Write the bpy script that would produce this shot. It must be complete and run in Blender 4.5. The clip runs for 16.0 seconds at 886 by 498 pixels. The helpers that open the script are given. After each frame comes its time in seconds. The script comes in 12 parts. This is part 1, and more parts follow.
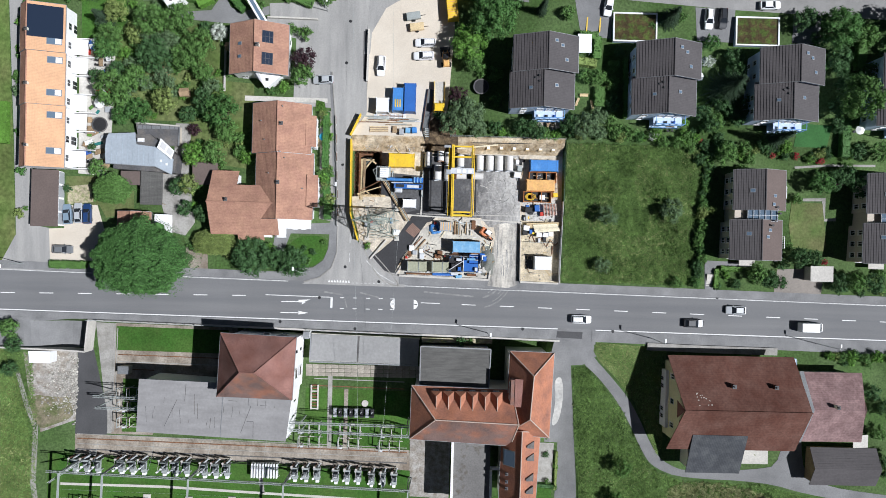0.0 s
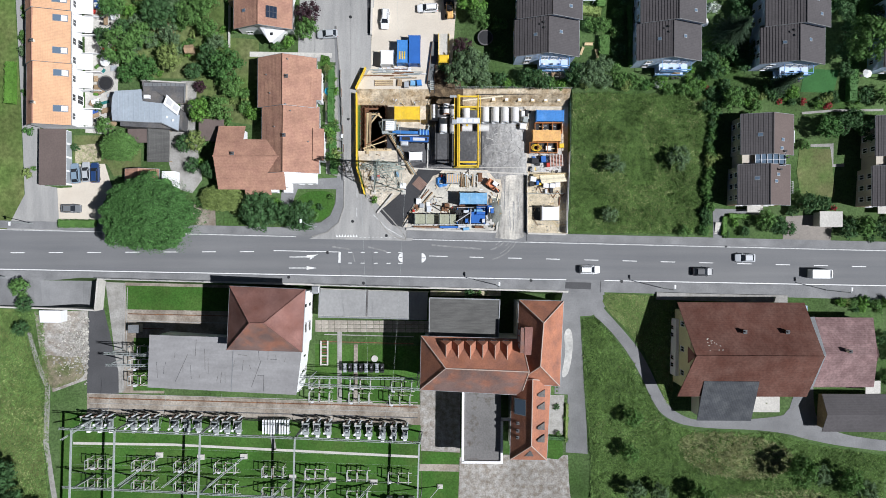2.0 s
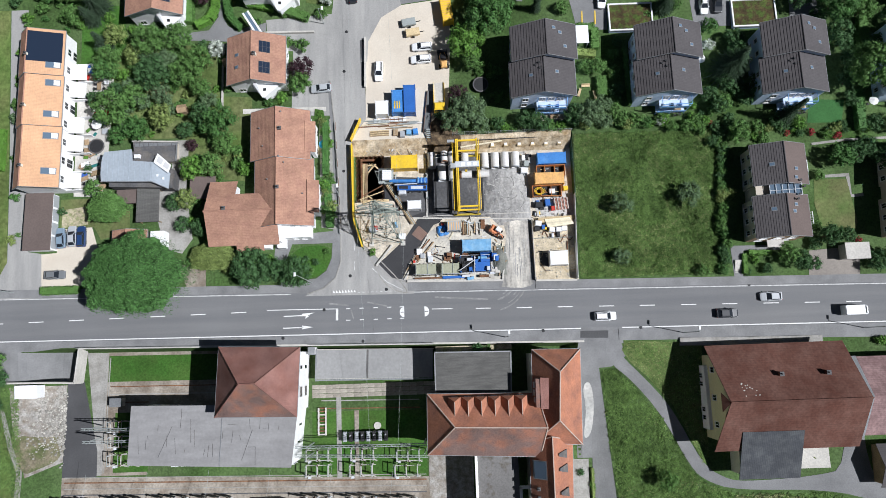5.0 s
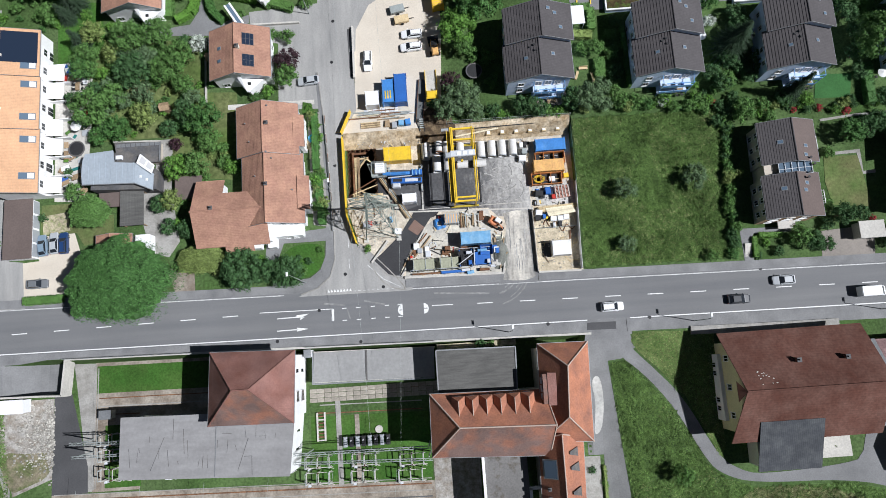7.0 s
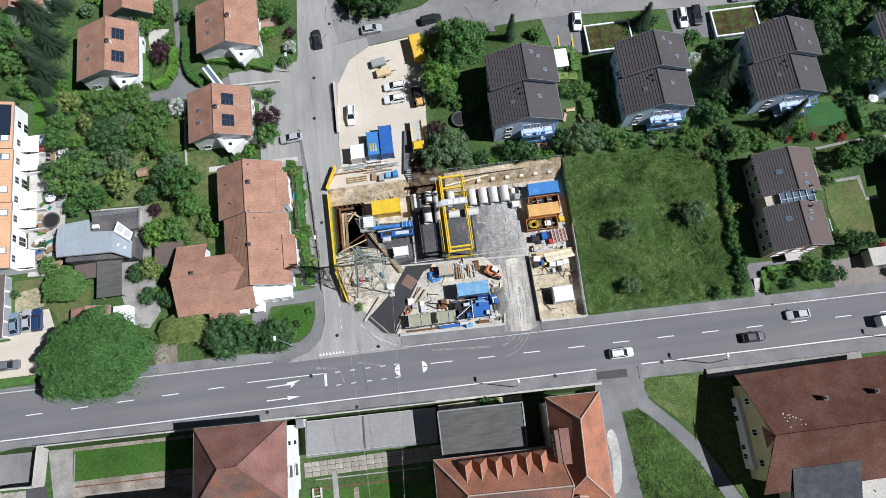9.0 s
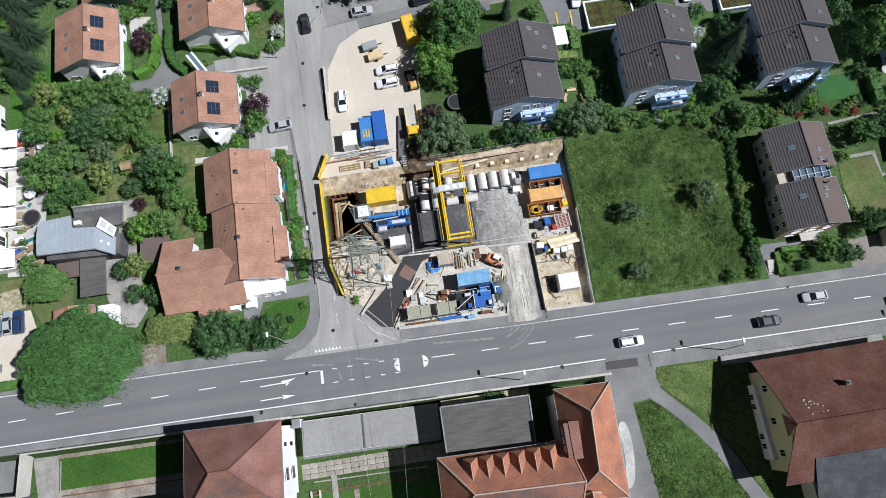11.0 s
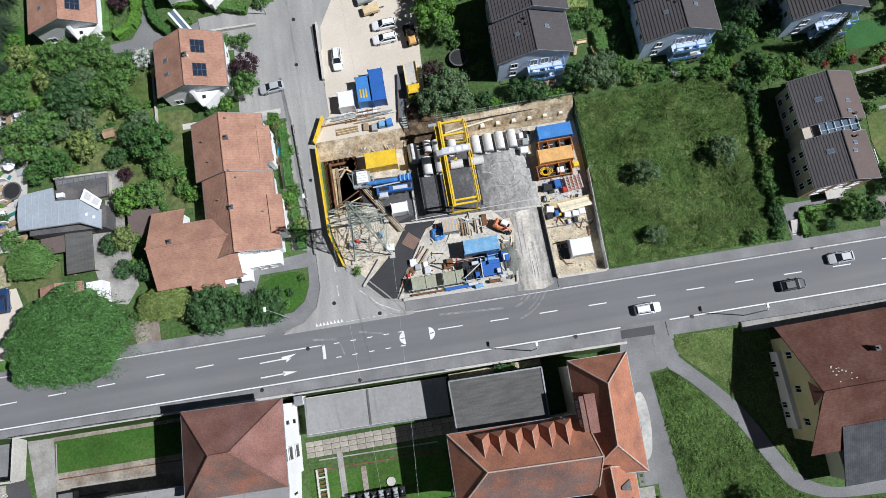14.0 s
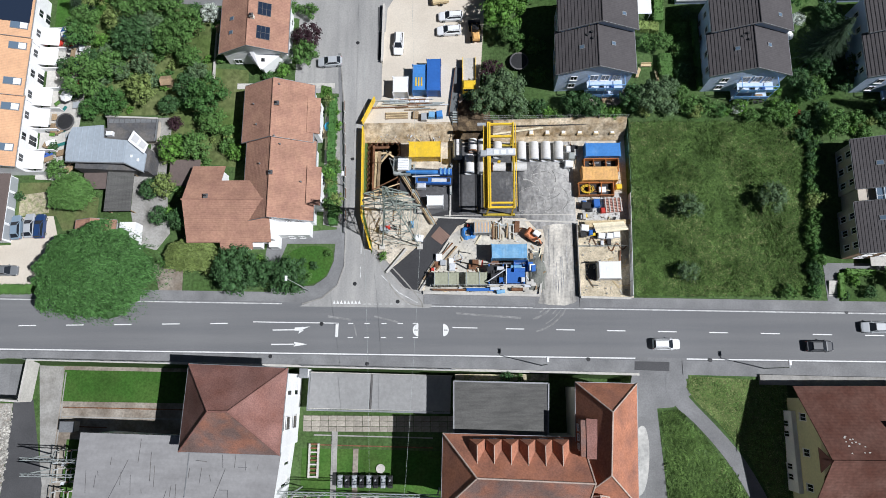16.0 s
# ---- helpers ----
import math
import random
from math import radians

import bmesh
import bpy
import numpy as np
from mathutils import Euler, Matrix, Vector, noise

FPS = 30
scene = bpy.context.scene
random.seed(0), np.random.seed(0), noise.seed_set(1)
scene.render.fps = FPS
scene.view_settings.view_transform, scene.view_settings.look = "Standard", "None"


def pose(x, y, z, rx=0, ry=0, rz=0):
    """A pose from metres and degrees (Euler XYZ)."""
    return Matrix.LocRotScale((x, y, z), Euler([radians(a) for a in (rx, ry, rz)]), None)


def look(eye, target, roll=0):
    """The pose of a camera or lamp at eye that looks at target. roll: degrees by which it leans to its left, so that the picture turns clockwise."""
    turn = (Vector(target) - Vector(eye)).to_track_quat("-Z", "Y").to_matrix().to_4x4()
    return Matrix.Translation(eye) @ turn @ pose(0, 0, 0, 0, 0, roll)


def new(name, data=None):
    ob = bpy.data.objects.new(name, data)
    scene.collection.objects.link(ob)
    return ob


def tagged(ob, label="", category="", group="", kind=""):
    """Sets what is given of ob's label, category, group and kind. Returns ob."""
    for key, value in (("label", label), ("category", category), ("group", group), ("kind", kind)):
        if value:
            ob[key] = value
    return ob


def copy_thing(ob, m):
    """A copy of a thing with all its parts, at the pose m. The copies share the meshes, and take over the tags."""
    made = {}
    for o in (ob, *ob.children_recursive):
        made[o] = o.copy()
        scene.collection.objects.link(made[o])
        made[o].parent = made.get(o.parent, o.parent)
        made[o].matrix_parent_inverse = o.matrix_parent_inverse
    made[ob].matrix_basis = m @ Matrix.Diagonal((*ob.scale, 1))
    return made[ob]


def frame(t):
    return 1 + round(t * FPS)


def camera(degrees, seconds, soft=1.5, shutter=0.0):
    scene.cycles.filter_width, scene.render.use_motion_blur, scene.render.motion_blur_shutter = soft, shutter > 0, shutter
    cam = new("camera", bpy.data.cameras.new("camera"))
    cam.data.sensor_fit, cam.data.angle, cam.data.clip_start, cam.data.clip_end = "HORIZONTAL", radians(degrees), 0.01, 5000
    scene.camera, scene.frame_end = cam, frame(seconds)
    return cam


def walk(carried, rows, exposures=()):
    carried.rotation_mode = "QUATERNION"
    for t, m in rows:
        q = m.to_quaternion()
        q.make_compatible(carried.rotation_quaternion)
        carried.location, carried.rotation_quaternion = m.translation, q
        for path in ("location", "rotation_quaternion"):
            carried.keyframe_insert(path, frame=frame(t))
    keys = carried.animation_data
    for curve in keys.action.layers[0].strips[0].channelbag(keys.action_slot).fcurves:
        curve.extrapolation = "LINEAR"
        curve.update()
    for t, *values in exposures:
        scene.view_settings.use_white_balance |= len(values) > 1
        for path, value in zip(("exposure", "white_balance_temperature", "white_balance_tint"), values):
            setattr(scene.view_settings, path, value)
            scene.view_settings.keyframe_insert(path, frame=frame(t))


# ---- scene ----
cam = camera(69.56, 16.0, 0.4)
PATH = [
    (0.0, pose(0.97, 14.54, 140.98, 0.16, -0.42, 1.37)),
    (0.5, pose(0.78, 12.92, 140.99, 0.18, -0.33, 1.11)),
    (1.0, pose(0.77, 10.91, 141.01, 0.08, -0.21, 0.87)),
    (1.5, pose(0.70, 7.78, 141.04, 0.16, -0.08, 0.63)),
    (2.0, pose(0.54, 4.31, 140.92, 0.09, 0.01, 0.36)),
    (2.5, pose(0.38, 0.74, 140.25, 0.12, 0.14, 0.34)),
    (3.0, pose(0.23, -2.36, 138.82, 0.17, 0.23, 0.22)),
    (3.5, pose(0.25, -4.62, 137.05, 0.32, 0.31, -0.09)),
    (4.0, pose(0.55, -5.18, 135.31, 5.64, 0.47, -1.50)),
    (4.2, pose(0.85, -5.28, 134.62, 8.56, 0.60, -1.51)),
    (6.5, pose(1.18, -6.80, 128.21, 9.37, 0.96, -3.76)),
    (7.0, pose(1.12, -6.60, 126.75, 9.26, 0.98, -4.05)),
    (7.5, pose(0.98, -6.40, 125.19, 10.65, 0.96, -4.66)),
    (8.0, pose(0.85, -7.01, 123.65, 14.73, 0.99, -5.91)),
    (8.5, pose(0.75, -7.46, 122.13, 14.89, 1.04, -6.72)),
    (9.0, pose(0.54, -7.38, 120.61, 14.85, 1.01, -7.41)),
    (11.5, pose(0.28, -8.27, 113.33, 14.90, 1.35, -9.03)),
    (12.0, pose(-0.08, -7.07, 111.88, 12.15, 1.16, -9.33)),
    (12.5, pose(-0.20, -6.75, 110.64, 11.96, 1.15, -9.47)),
    (13.0, pose(-0.18, -6.53, 109.82, 11.85, 1.27, -9.66)),
    (13.5, pose(-0.23, -6.26, 109.33, 11.72, 1.40, -9.82)),
    (14.0, pose(-0.32, -6.16, 108.98, 11.69, 1.58, -9.90)),
    (14.5, pose(-0.39, -5.98, 108.81, 11.60, 1.73, -9.55)),
    (15.0, pose(-0.42, -5.88, 108.82, 11.58, 1.86, -6.57)),
    (15.5, pose(-0.32, -5.91, 108.79, 11.71, 1.96, -1.78)),
    (16.0, pose(-0.19, -5.75, 108.60, 11.62, 2.11, 0.18)),
]
walk(cam, PATH, [(0.0, -0.02, 6050, 11), (3.5, -0.02, 6050, 11), (8.0, -0.06, 6050, 11), (16.0, -0.1, 6050, 11)])



# ---- light ----
SUN_EL, SUN_AZ = 51.0, 103.5          # degrees above the horizon; clockwise from north
sky_world = bpy.data.worlds.new("sky")
sky_world.use_nodes = True
scene.world = sky_world
wn = sky_world.node_tree.nodes
sky = wn.new("ShaderNodeTexSky")
sky.sky_type, sky.sun_disc = "NISHITA", False
sky.sun_elevation, sky.sun_rotation = radians(SUN_EL), radians(SUN_AZ)
sky_world.node_tree.links.new(sky.outputs[0], wn["Background"].inputs[0])
wn["Background"].inputs[1].default_value = 0.0183
sun = new("sun", bpy.data.lights.new("sun", "SUN"))
sun.data.energy, sun.data.angle, sun.data.color = 5.6, radians(0.5), (1.0, 0.985, 0.965)
_e, _a = radians(SUN_EL), radians(SUN_AZ)
sun.matrix_world = look(Vector((math.sin(_a) * math.cos(_e), math.cos(_a) * math.cos(_e), math.sin(_e))) * 300, (0, 0, 0))
scene.view_settings.exposure = 0.0


# ---- materials ----
def mat(name, col, rough=0.85, var=0.18, big=0.15, small=4.0, bump=0.15, metal=0.0, col2=None, amount=0.5, edge=0.12,
        patch_scale=0.4, island=0.0, per_object=0.0, stripe=None, bump_scale=None, spec=0.3,
        grad=None, stretch=None):
    """A surface with two scales of variation; col2 comes in as patches; stripe = (axis, period, depth);
    grad = (axis, middle, slope) lets col2 gain with distance, a fourth number keeps it within that far of the middle; stretch scales the space of the patches."""
    m = bpy.data.materials.new(name)
    m.use_nodes = True
    n, l = m.node_tree.nodes, m.node_tree.links
    b = n["Principled BSDF"]
    b.inputs["Roughness"].default_value, b.inputs["Metallic"].default_value = rough, metal
    b.inputs["Specular IOR Level"].default_value = spec
    tc = n.new("ShaderNodeTexCoord")

    def tex(scale, detail=4.0, space=None):
        t = n.new("ShaderNodeTexNoise")
        t.inputs["Scale"].default_value, t.inputs["Detail"].default_value = scale, detail
        l.new(space.outputs[0] if space else tc.outputs["Object"], t.inputs["Vector"])
        return t.outputs["Fac"]

    def ramp(src, lo, hi, a, z):
        r = n.new("ShaderNodeMapRange")
        r.inputs["From Min"].default_value, r.inputs["From Max"].default_value = lo, hi
        r.inputs["To Min"].default_value, r.inputs["To Max"].default_value = a, z
        l.new(src, r.inputs["Value"])
        return r.outputs["Result"]

    def mul(x, y):
        q = n.new("ShaderNodeMath")
        q.operation = "MULTIPLY"
        for i, v in enumerate((x, y)):
            if isinstance(v, float):
                q.inputs[i].default_value = v
            else:
                l.new(v, q.inputs[i])
        return q.outputs[0]

    base = None
    if col2 is not None:
        mx = n.new("ShaderNodeMix")
        mx.data_type = "RGBA"
        mx.inputs["A"].default_value, mx.inputs["B"].default_value = (*col, 1), (*col2, 1)
        c = 0.5 + (0.5 - amount) * 0.45
        space = None
        if stretch:
            space = n.new("ShaderNodeMapping")
            space.inputs["Scale"].default_value = stretch
            l.new(tc.outputs["Object"], space.inputs["Vector"])
        fac = tex(patch_scale, 6.0, space)
        if grad:
            sep = n.new("ShaderNodeSeparateXYZ")
            l.new(tc.outputs["Object"], sep.inputs[0])
            q = n.new("ShaderNodeMath")
            q.operation = "ADD"
            l.new(fac, q.inputs[0])
            if len(grad) == 4:
                off = n.new("ShaderNodeMath")
                off.operation = "SUBTRACT"
                off.inputs[1].default_value = grad[1]
                l.new(sep.outputs[grad[0]], off.inputs[0])
                gap = n.new("ShaderNodeMath")
                gap.operation = "ABSOLUTE"
                l.new(off.outputs[0], gap.inputs[0])
                l.new(ramp(gap.outputs[0], 0.0, 2 * grad[3], grad[3] * grad[2], -grad[3] * grad[2]), q.inputs[1])
            else:
                l.new(ramp(sep.outputs[grad[0]], grad[1] - 10, grad[1] + 10, -10 * grad[2], 10 * grad[2]), q.inputs[1])
            fac = q.outputs[0]
        l.new(ramp(fac, c - edge, c + edge, 0.0, 1.0), mx.inputs["Factor"])
        base = mx.outputs["Result"]
    f = mul(ramp(tex(big, 3.0), 0.3, 0.7, 1 - var, 1 + var), ramp(tex(small, 5.0), 0.3, 0.7, 1 - var * 1.2, 1 + var * 1.2))
    if island:
        g = n.new("ShaderNodeNewGeometry")
        f = mul(f, ramp(g.outputs["Random Per Island"], 0.0, 1.0, 1 - island, 1 + island))
    if per_object:
        g = n.new("ShaderNodeObjectInfo")
        f = mul(f, ramp(g.outputs["Random"], 0.0, 1.0, 1 - per_object, 1 + per_object))
    height = tex(bump_scale or small * 2, 6.0)
    if stripe:
        w = n.new("ShaderNodeTexWave")
        w.bands_direction, w.wave_profile = stripe[0], "SIN"
        w.inputs["Scale"].default_value = 0.314 / stripe[1]
        w.inputs["Distortion"].default_value, w.inputs["Detail"].default_value = 0.3, 1.0
        l.new(tc.outputs["Object"], w.inputs["Vector"])
        f = mul(f, ramp(w.outputs["Fac"], 0.0, 0.5, 1 - stripe[2], 1.0))
    v = n.new("ShaderNodeVectorMath")
    v.operation = "SCALE"
    if base is None:
        v.inputs[0].default_value = col
    else:
        l.new(base, v.inputs[0])
    l.new(f, v.inputs["Scale"])
    l.new(v.outputs[0], b.inputs["Base Color"])
    if bump:
        bp = n.new("ShaderNodeBump")
        bp.inputs["Strength"].default_value, bp.inputs["Distance"].default_value = bump, 0.1
        l.new(height, bp.inputs["Height"])
        l.new(bp.outputs[0], b.inputs["Normal"])
    return m


def glassy(name, col, rough=0.08):
    m = bpy.data.materials.new(name)
    m.use_nodes = True
    b = m.node_tree.nodes["Principled BSDF"]
    b.inputs["Base Color"].default_value, b.inputs["Roughness"].default_value = (*col, 1), rough
    b.inputs["Specular IOR Level"].default_value = 0.6
    return m


LAWN = mat("lawn", (0.052, 0.1, 0.027), 0.95, 0.25, 0.09, 2.2, 0.6, col2=(0.09, 0.132, 0.055), amount=0.42, patch_scale=0.12, edge=0.25, spec=0.1)
YARD_LAWN = mat("yard_lawn", (0.046, 0.115, 0.021), 0.95, 0.2, 0.12, 2.5, 0.5, col2=(0.07, 0.12, 0.03), amount=0.3, patch_scale=0.2, edge=0.2, spec=0.1)
MEADOW = mat("meadow", (0.06, 0.11, 0.03), 0.95, 0.35, 0.1, 1.3, 1.0, col2=(0.1, 0.155, 0.06), amount=0.42, patch_scale=0.22, edge=0.2, spec=0.1)
ROUGH_GRASS = mat("rough_grass", (0.085, 0.13, 0.036), 0.95, 0.25, 0.07, 1.2, 0.9, col2=(0.135, 0.15, 0.065), amount=0.4, patch_scale=0.15, edge=0.2, spec=0.1)
BLADES = mat("grass_blades", (0.108, 0.18, 0.05), 0.8, 0.2, 0.2, 1.0, 0.0, island=0.4, spec=0.15)
HAY = mat("hay_grass_blades", (0.27, 0.285, 0.14), 0.8, 0.2, 0.2, 1.0, 0.0, island=0.35, spec=0.15)
BLADES_DRY = mat("dry_grass_blades", (0.2, 0.235, 0.095), 0.8, 0.2, 0.2, 1.0, 0.0, island=0.4, spec=0.15)
WEEDY_SOIL = mat("weedy_soil", (0.2, 0.175, 0.12), 0.95, 0.25, 0.3, 3.0, 0.6, col2=(0.1, 0.125, 0.045), amount=0.45, patch_scale=0.5)
ASPHALT = mat("road_asphalt", (0.148, 0.151, 0.157), 0.85, 0.07, 0.05, 6.0, 0.15, col2=(0.19, 0.191, 0.193), amount=0.45, patch_scale=0.7, edge=0.2, stretch=(0.03, 0.75, 1.0))
DARK_ASPHALT = mat("fresh_asphalt", (0.045, 0.045, 0.048), 0.8, 0.15, 0.2, 6.0, 0.2)
PATCHED_ASPHALT = mat("patched_asphalt", (0.075, 0.075, 0.078), 0.85, 0.12, 0.2, 6.0, 0.15)
STREET = mat("street_asphalt", (0.215, 0.216, 0.218), 0.9, 0.1, 0.08, 4.0, 0.15, col2=(0.165, 0.166, 0.168), amount=0.4, patch_scale=0.3, edge=0.2)
PALE_STREET = mat("pale_street_asphalt", (0.36, 0.353, 0.338), 0.9, 0.08, 0.08, 4.0, 0.15, col2=(0.26, 0.258, 0.252), amount=0.4, patch_scale=0.6, edge=0.2, stretch=(1.0, 0.12, 1.0))
PAD_DUST = mat("pale_pad_dust", (0.44, 0.43, 0.41), 0.95, 0.2, 0.5, 4.0, 0.0, col2=(0.3, 0.295, 0.285), amount=0.5, patch_scale=1.5)
SITE_SMEAR = mat("damp_smear", (0.17, 0.168, 0.162), 0.95, 0.2, 0.5, 4.0, 0.0, col2=(0.26, 0.255, 0.245), amount=0.5, patch_scale=1.5)
ROAD_DUST = mat("road_dust", (0.27, 0.268, 0.262), 0.95, 0.15, 0.3, 4.0, 0.0, col2=(0.2, 0.2, 0.2), amount=0.5, patch_scale=1.5)
WALKWAY = mat("walkway_asphalt", (0.235, 0.236, 0.237), 0.9, 0.1, 0.1, 5.0, 0.15, col2=(0.16, 0.161, 0.164), amount=0.4, patch_scale=0.3, edge=0.2)
CONCRETE = mat("concrete", (0.32, 0.31, 0.29), 0.9, 0.12, 0.2, 3.0, 0.15, col2=(0.24, 0.23, 0.21), amount=0.4, patch_scale=0.5)
PALE_CONCRETE = mat("pale_concrete", (0.5, 0.48, 0.44), 0.9, 0.1, 0.3, 3.0, 0.1)
GREY_SLAB = mat("grey_slab", (0.28, 0.279, 0.275), 0.9, 0.08, 0.2, 2.0, 0.1, per_object=0.06)
PAVER = mat("brown_paver", (0.33, 0.3, 0.255), 0.9, 0.14, 0.3, 3.0, 0.15, per_object=0.16)
SETTS = mat("brown_setts", (0.32, 0.285, 0.24), 0.9, 0.2, 0.12, 2.5, 0.25, col2=(0.2, 0.165, 0.13), amount=0.45, patch_scale=0.25)
OLD_GRAVEL = mat("old_gravel_yard", (0.37, 0.355, 0.33), 0.95, 0.2, 0.1, 3.0, 0.3, col2=(0.2, 0.172, 0.14), amount=0.48, patch_scale=0.8, edge=0.16)
UPPER_STREET = mat("upper_street_asphalt", (0.275, 0.27, 0.262), 0.9, 0.1, 0.08, 4.0, 0.15, col2=(0.22, 0.217, 0.21), amount=0.45, patch_scale=0.5, edge=0.2)
BANK_GRASS = mat("bank_grass", (0.095, 0.15, 0.04), 0.95, 0.25, 0.07, 1.2, 0.9, col2=(0.14, 0.16, 0.06), amount=0.4, patch_scale=0.15, edge=0.2, spec=0.1)
DRY_LAWN = mat("dry_mown_lawn", (0.15, 0.155, 0.07), 0.95, 0.2, 0.2, 2.0, 0.5, col2=(0.085, 0.13, 0.04), amount=0.5, patch_scale=0.25, edge=0.2, spec=0.1)
TURF = mat("smooth_green_turf", (0.045, 0.125, 0.04), 0.9, 0.1, 0.3, 3.0, 0.2, spec=0.1)
LOT = mat("pale_gravel", (0.62, 0.56, 0.47), 0.95, 0.06, 0.1, 4.0, 0.2, col2=(0.52, 0.46, 0.38), amount=0.35, patch_scale=0.2, edge=0.2)
SITE_DIRT = mat("pale_construction_dirt", (0.62, 0.56, 0.46), 0.95, 0.14, 0.5, 3.0, 0.5, col2=(0.42, 0.36, 0.28), amount=0.42, patch_scale=0.9, edge=0.2)
TAN_SOIL = mat("tan_soil", (0.33, 0.245, 0.14), 0.95, 0.25, 0.5, 2.5, 0.9, col2=(0.62, 0.55, 0.43), amount=0.5, patch_scale=0.35, edge=0.2)
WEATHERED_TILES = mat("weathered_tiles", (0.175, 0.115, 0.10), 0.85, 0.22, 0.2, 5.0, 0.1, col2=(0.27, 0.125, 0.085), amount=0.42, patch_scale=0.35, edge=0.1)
# Darker copy of the machine yellow, for crane parts that lie in shade.
SHADED_YELLOW = mat("shaded_yellow_paint", (0.42, 0.32, 0.04), 0.6, 0.12, 0.5, 3.0, 0.0)
PALE_GREY = mat("pale_grey_paint", (0.55, 0.57, 0.6), 0.5, 0.06, 0.5, 3.0, 0.0)
CREAM_BOARD = mat("cream_boards", (0.70, 0.63, 0.46), 0.85, 0.12, 0.8, 5.0, 0.1, per_object=0.15)
SITE_PAD = mat("dusty_pad", (0.088, 0.088, 0.091), 0.9, 0.2, 0.15, 2.0, 0.2, col2=(0.47, 0.46, 0.44), amount=0.5, patch_scale=1.1, edge=0.42, grad=(0, 12.9, 0.075), stretch=(1.0, 0.4, 1.0))
TRACK_DUST = mat("dust_over_asphalt", (0.15, 0.149, 0.147), 0.95, 0.16, 0.2, 2.5, 0.2, col2=(0.6, 0.565, 0.5), amount=0.5, patch_scale=0.9, edge=0.3, grad=(0, 15.4, 0.14, 1.9), stretch=(1.6, 0.3, 1.0))
HEAP_GRAVEL = mat("grey_green_gravel", (0.17, 0.175, 0.155), 0.95, 0.2, 0.6, 6.0, 0.6)
BANK_SOIL = mat("bare_bank_soil", (0.27, 0.19, 0.1), 0.95, 0.25, 0.5, 2.5, 0.9, col2=(0.54, 0.46, 0.34), amount=0.48, patch_scale=0.6, edge=0.2)
# Dark earth with the shade of overhanging trees mixed into its colour.
SHADED_SOIL = mat("shaded_dark_soil", (0.085, 0.06, 0.038), 0.95, 0.25, 0.4, 3.0, 0.7, col2=(0.2, 0.145, 0.085), amount=0.35, patch_scale=0.8)
APRON = mat("dusty_concrete_apron", (0.58, 0.545, 0.465), 0.95, 0.14, 0.15, 2.0, 0.2, col2=(0.38, 0.365, 0.335), amount=0.42, patch_scale=0.35, edge=0.2)
DUST_TRACK = mat("dusty_track", (0.52, 0.51, 0.485), 0.95, 0.14, 0.15, 2.0, 0.2, col2=(0.33, 0.33, 0.32), amount=0.38, patch_scale=0.2, edge=0.2)
STONES = mat("limestone_rubble", (0.36, 0.345, 0.31), 0.95, 0.2, 0.5, 4.0, 0.4, island=0.35)
PAINT = mat("road_paint", (0.72, 0.72, 0.71), 0.7, 0.07, 0.5, 6.0, 0.0)
WORN_PAINT = mat("worn_road_paint", (0.6, 0.6, 0.59), 0.7, 0.14, 0.5, 5.0, 0.0, col2=(0.34, 0.34, 0.34), amount=0.4, patch_scale=2.0)
YELLOW_PAINT = mat("yellow_road_paint", (0.75, 0.52, 0.08), 0.7, 0.1, 0.5, 5.0, 0.0)
WHITE_WALL = mat("white_render", (0.83, 0.83, 0.83), 0.9, 0.04, 0.3, 3.0, 0.05)
CREAM_WALL = mat("cream_render", (0.72, 0.70, 0.6), 0.9, 0.05, 0.3, 3.0, 0.05)
YELLOW_WALL = mat("pale_yellow_render", (0.62, 0.58, 0.36), 0.9, 0.06, 0.3, 3.0, 0.05)
BEIGE_WALL = mat("beige_render", (0.5, 0.45, 0.38), 0.9, 0.06, 0.3, 3.0, 0.05)
ORANGE_WALL = mat("tan_brick_wall", (0.5, 0.33, 0.22), 0.9, 0.08, 0.3, 4.0, 0.1, stripe=("Z", 0.2, 0.15))
BLUE_WALL = mat("pale_blue_render", (0.50, 0.60, 0.76), 0.9, 0.05, 0.3, 3.0, 0.05)
GREEN_WALL = mat("sage_green_render", (0.33, 0.42, 0.31), 0.9, 0.05, 0.3, 3.0, 0.05)
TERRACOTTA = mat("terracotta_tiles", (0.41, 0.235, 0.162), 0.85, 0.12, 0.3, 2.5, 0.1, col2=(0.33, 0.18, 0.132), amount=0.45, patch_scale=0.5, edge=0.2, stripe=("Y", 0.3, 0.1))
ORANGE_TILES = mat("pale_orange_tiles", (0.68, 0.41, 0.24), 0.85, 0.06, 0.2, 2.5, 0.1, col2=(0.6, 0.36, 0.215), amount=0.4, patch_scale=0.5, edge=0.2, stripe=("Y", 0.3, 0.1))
FADED_TILES = mat("faded_brown_tiles", (0.245, 0.13, 0.11), 0.85, 0.22, 0.2, 5.0, 0.1, col2=(0.19, 0.085, 0.065), amount=0.4, patch_scale=0.3, edge=0.2)
RUSSET = mat("russet_tiles", (0.40, 0.17, 0.10), 0.85, 0.16, 0.3, 3.5, 0.1, col2=(0.26, 0.125, 0.09), amount=0.36, patch_scale=0.4, edge=0.2)
SLATE = mat("dark_slate", (0.058, 0.062, 0.07), 0.75, 0.12, 0.3, 3.0, 0.08, col2=(0.08, 0.085, 0.09), amount=0.4, patch_scale=0.6, stripe=("X", 0.35, 0.2))
PALE_RIDGE = mat("pale_ridge_mortar", (0.46, 0.36, 0.30), 0.9, 0.12, 0.5, 4.0, 0.0)
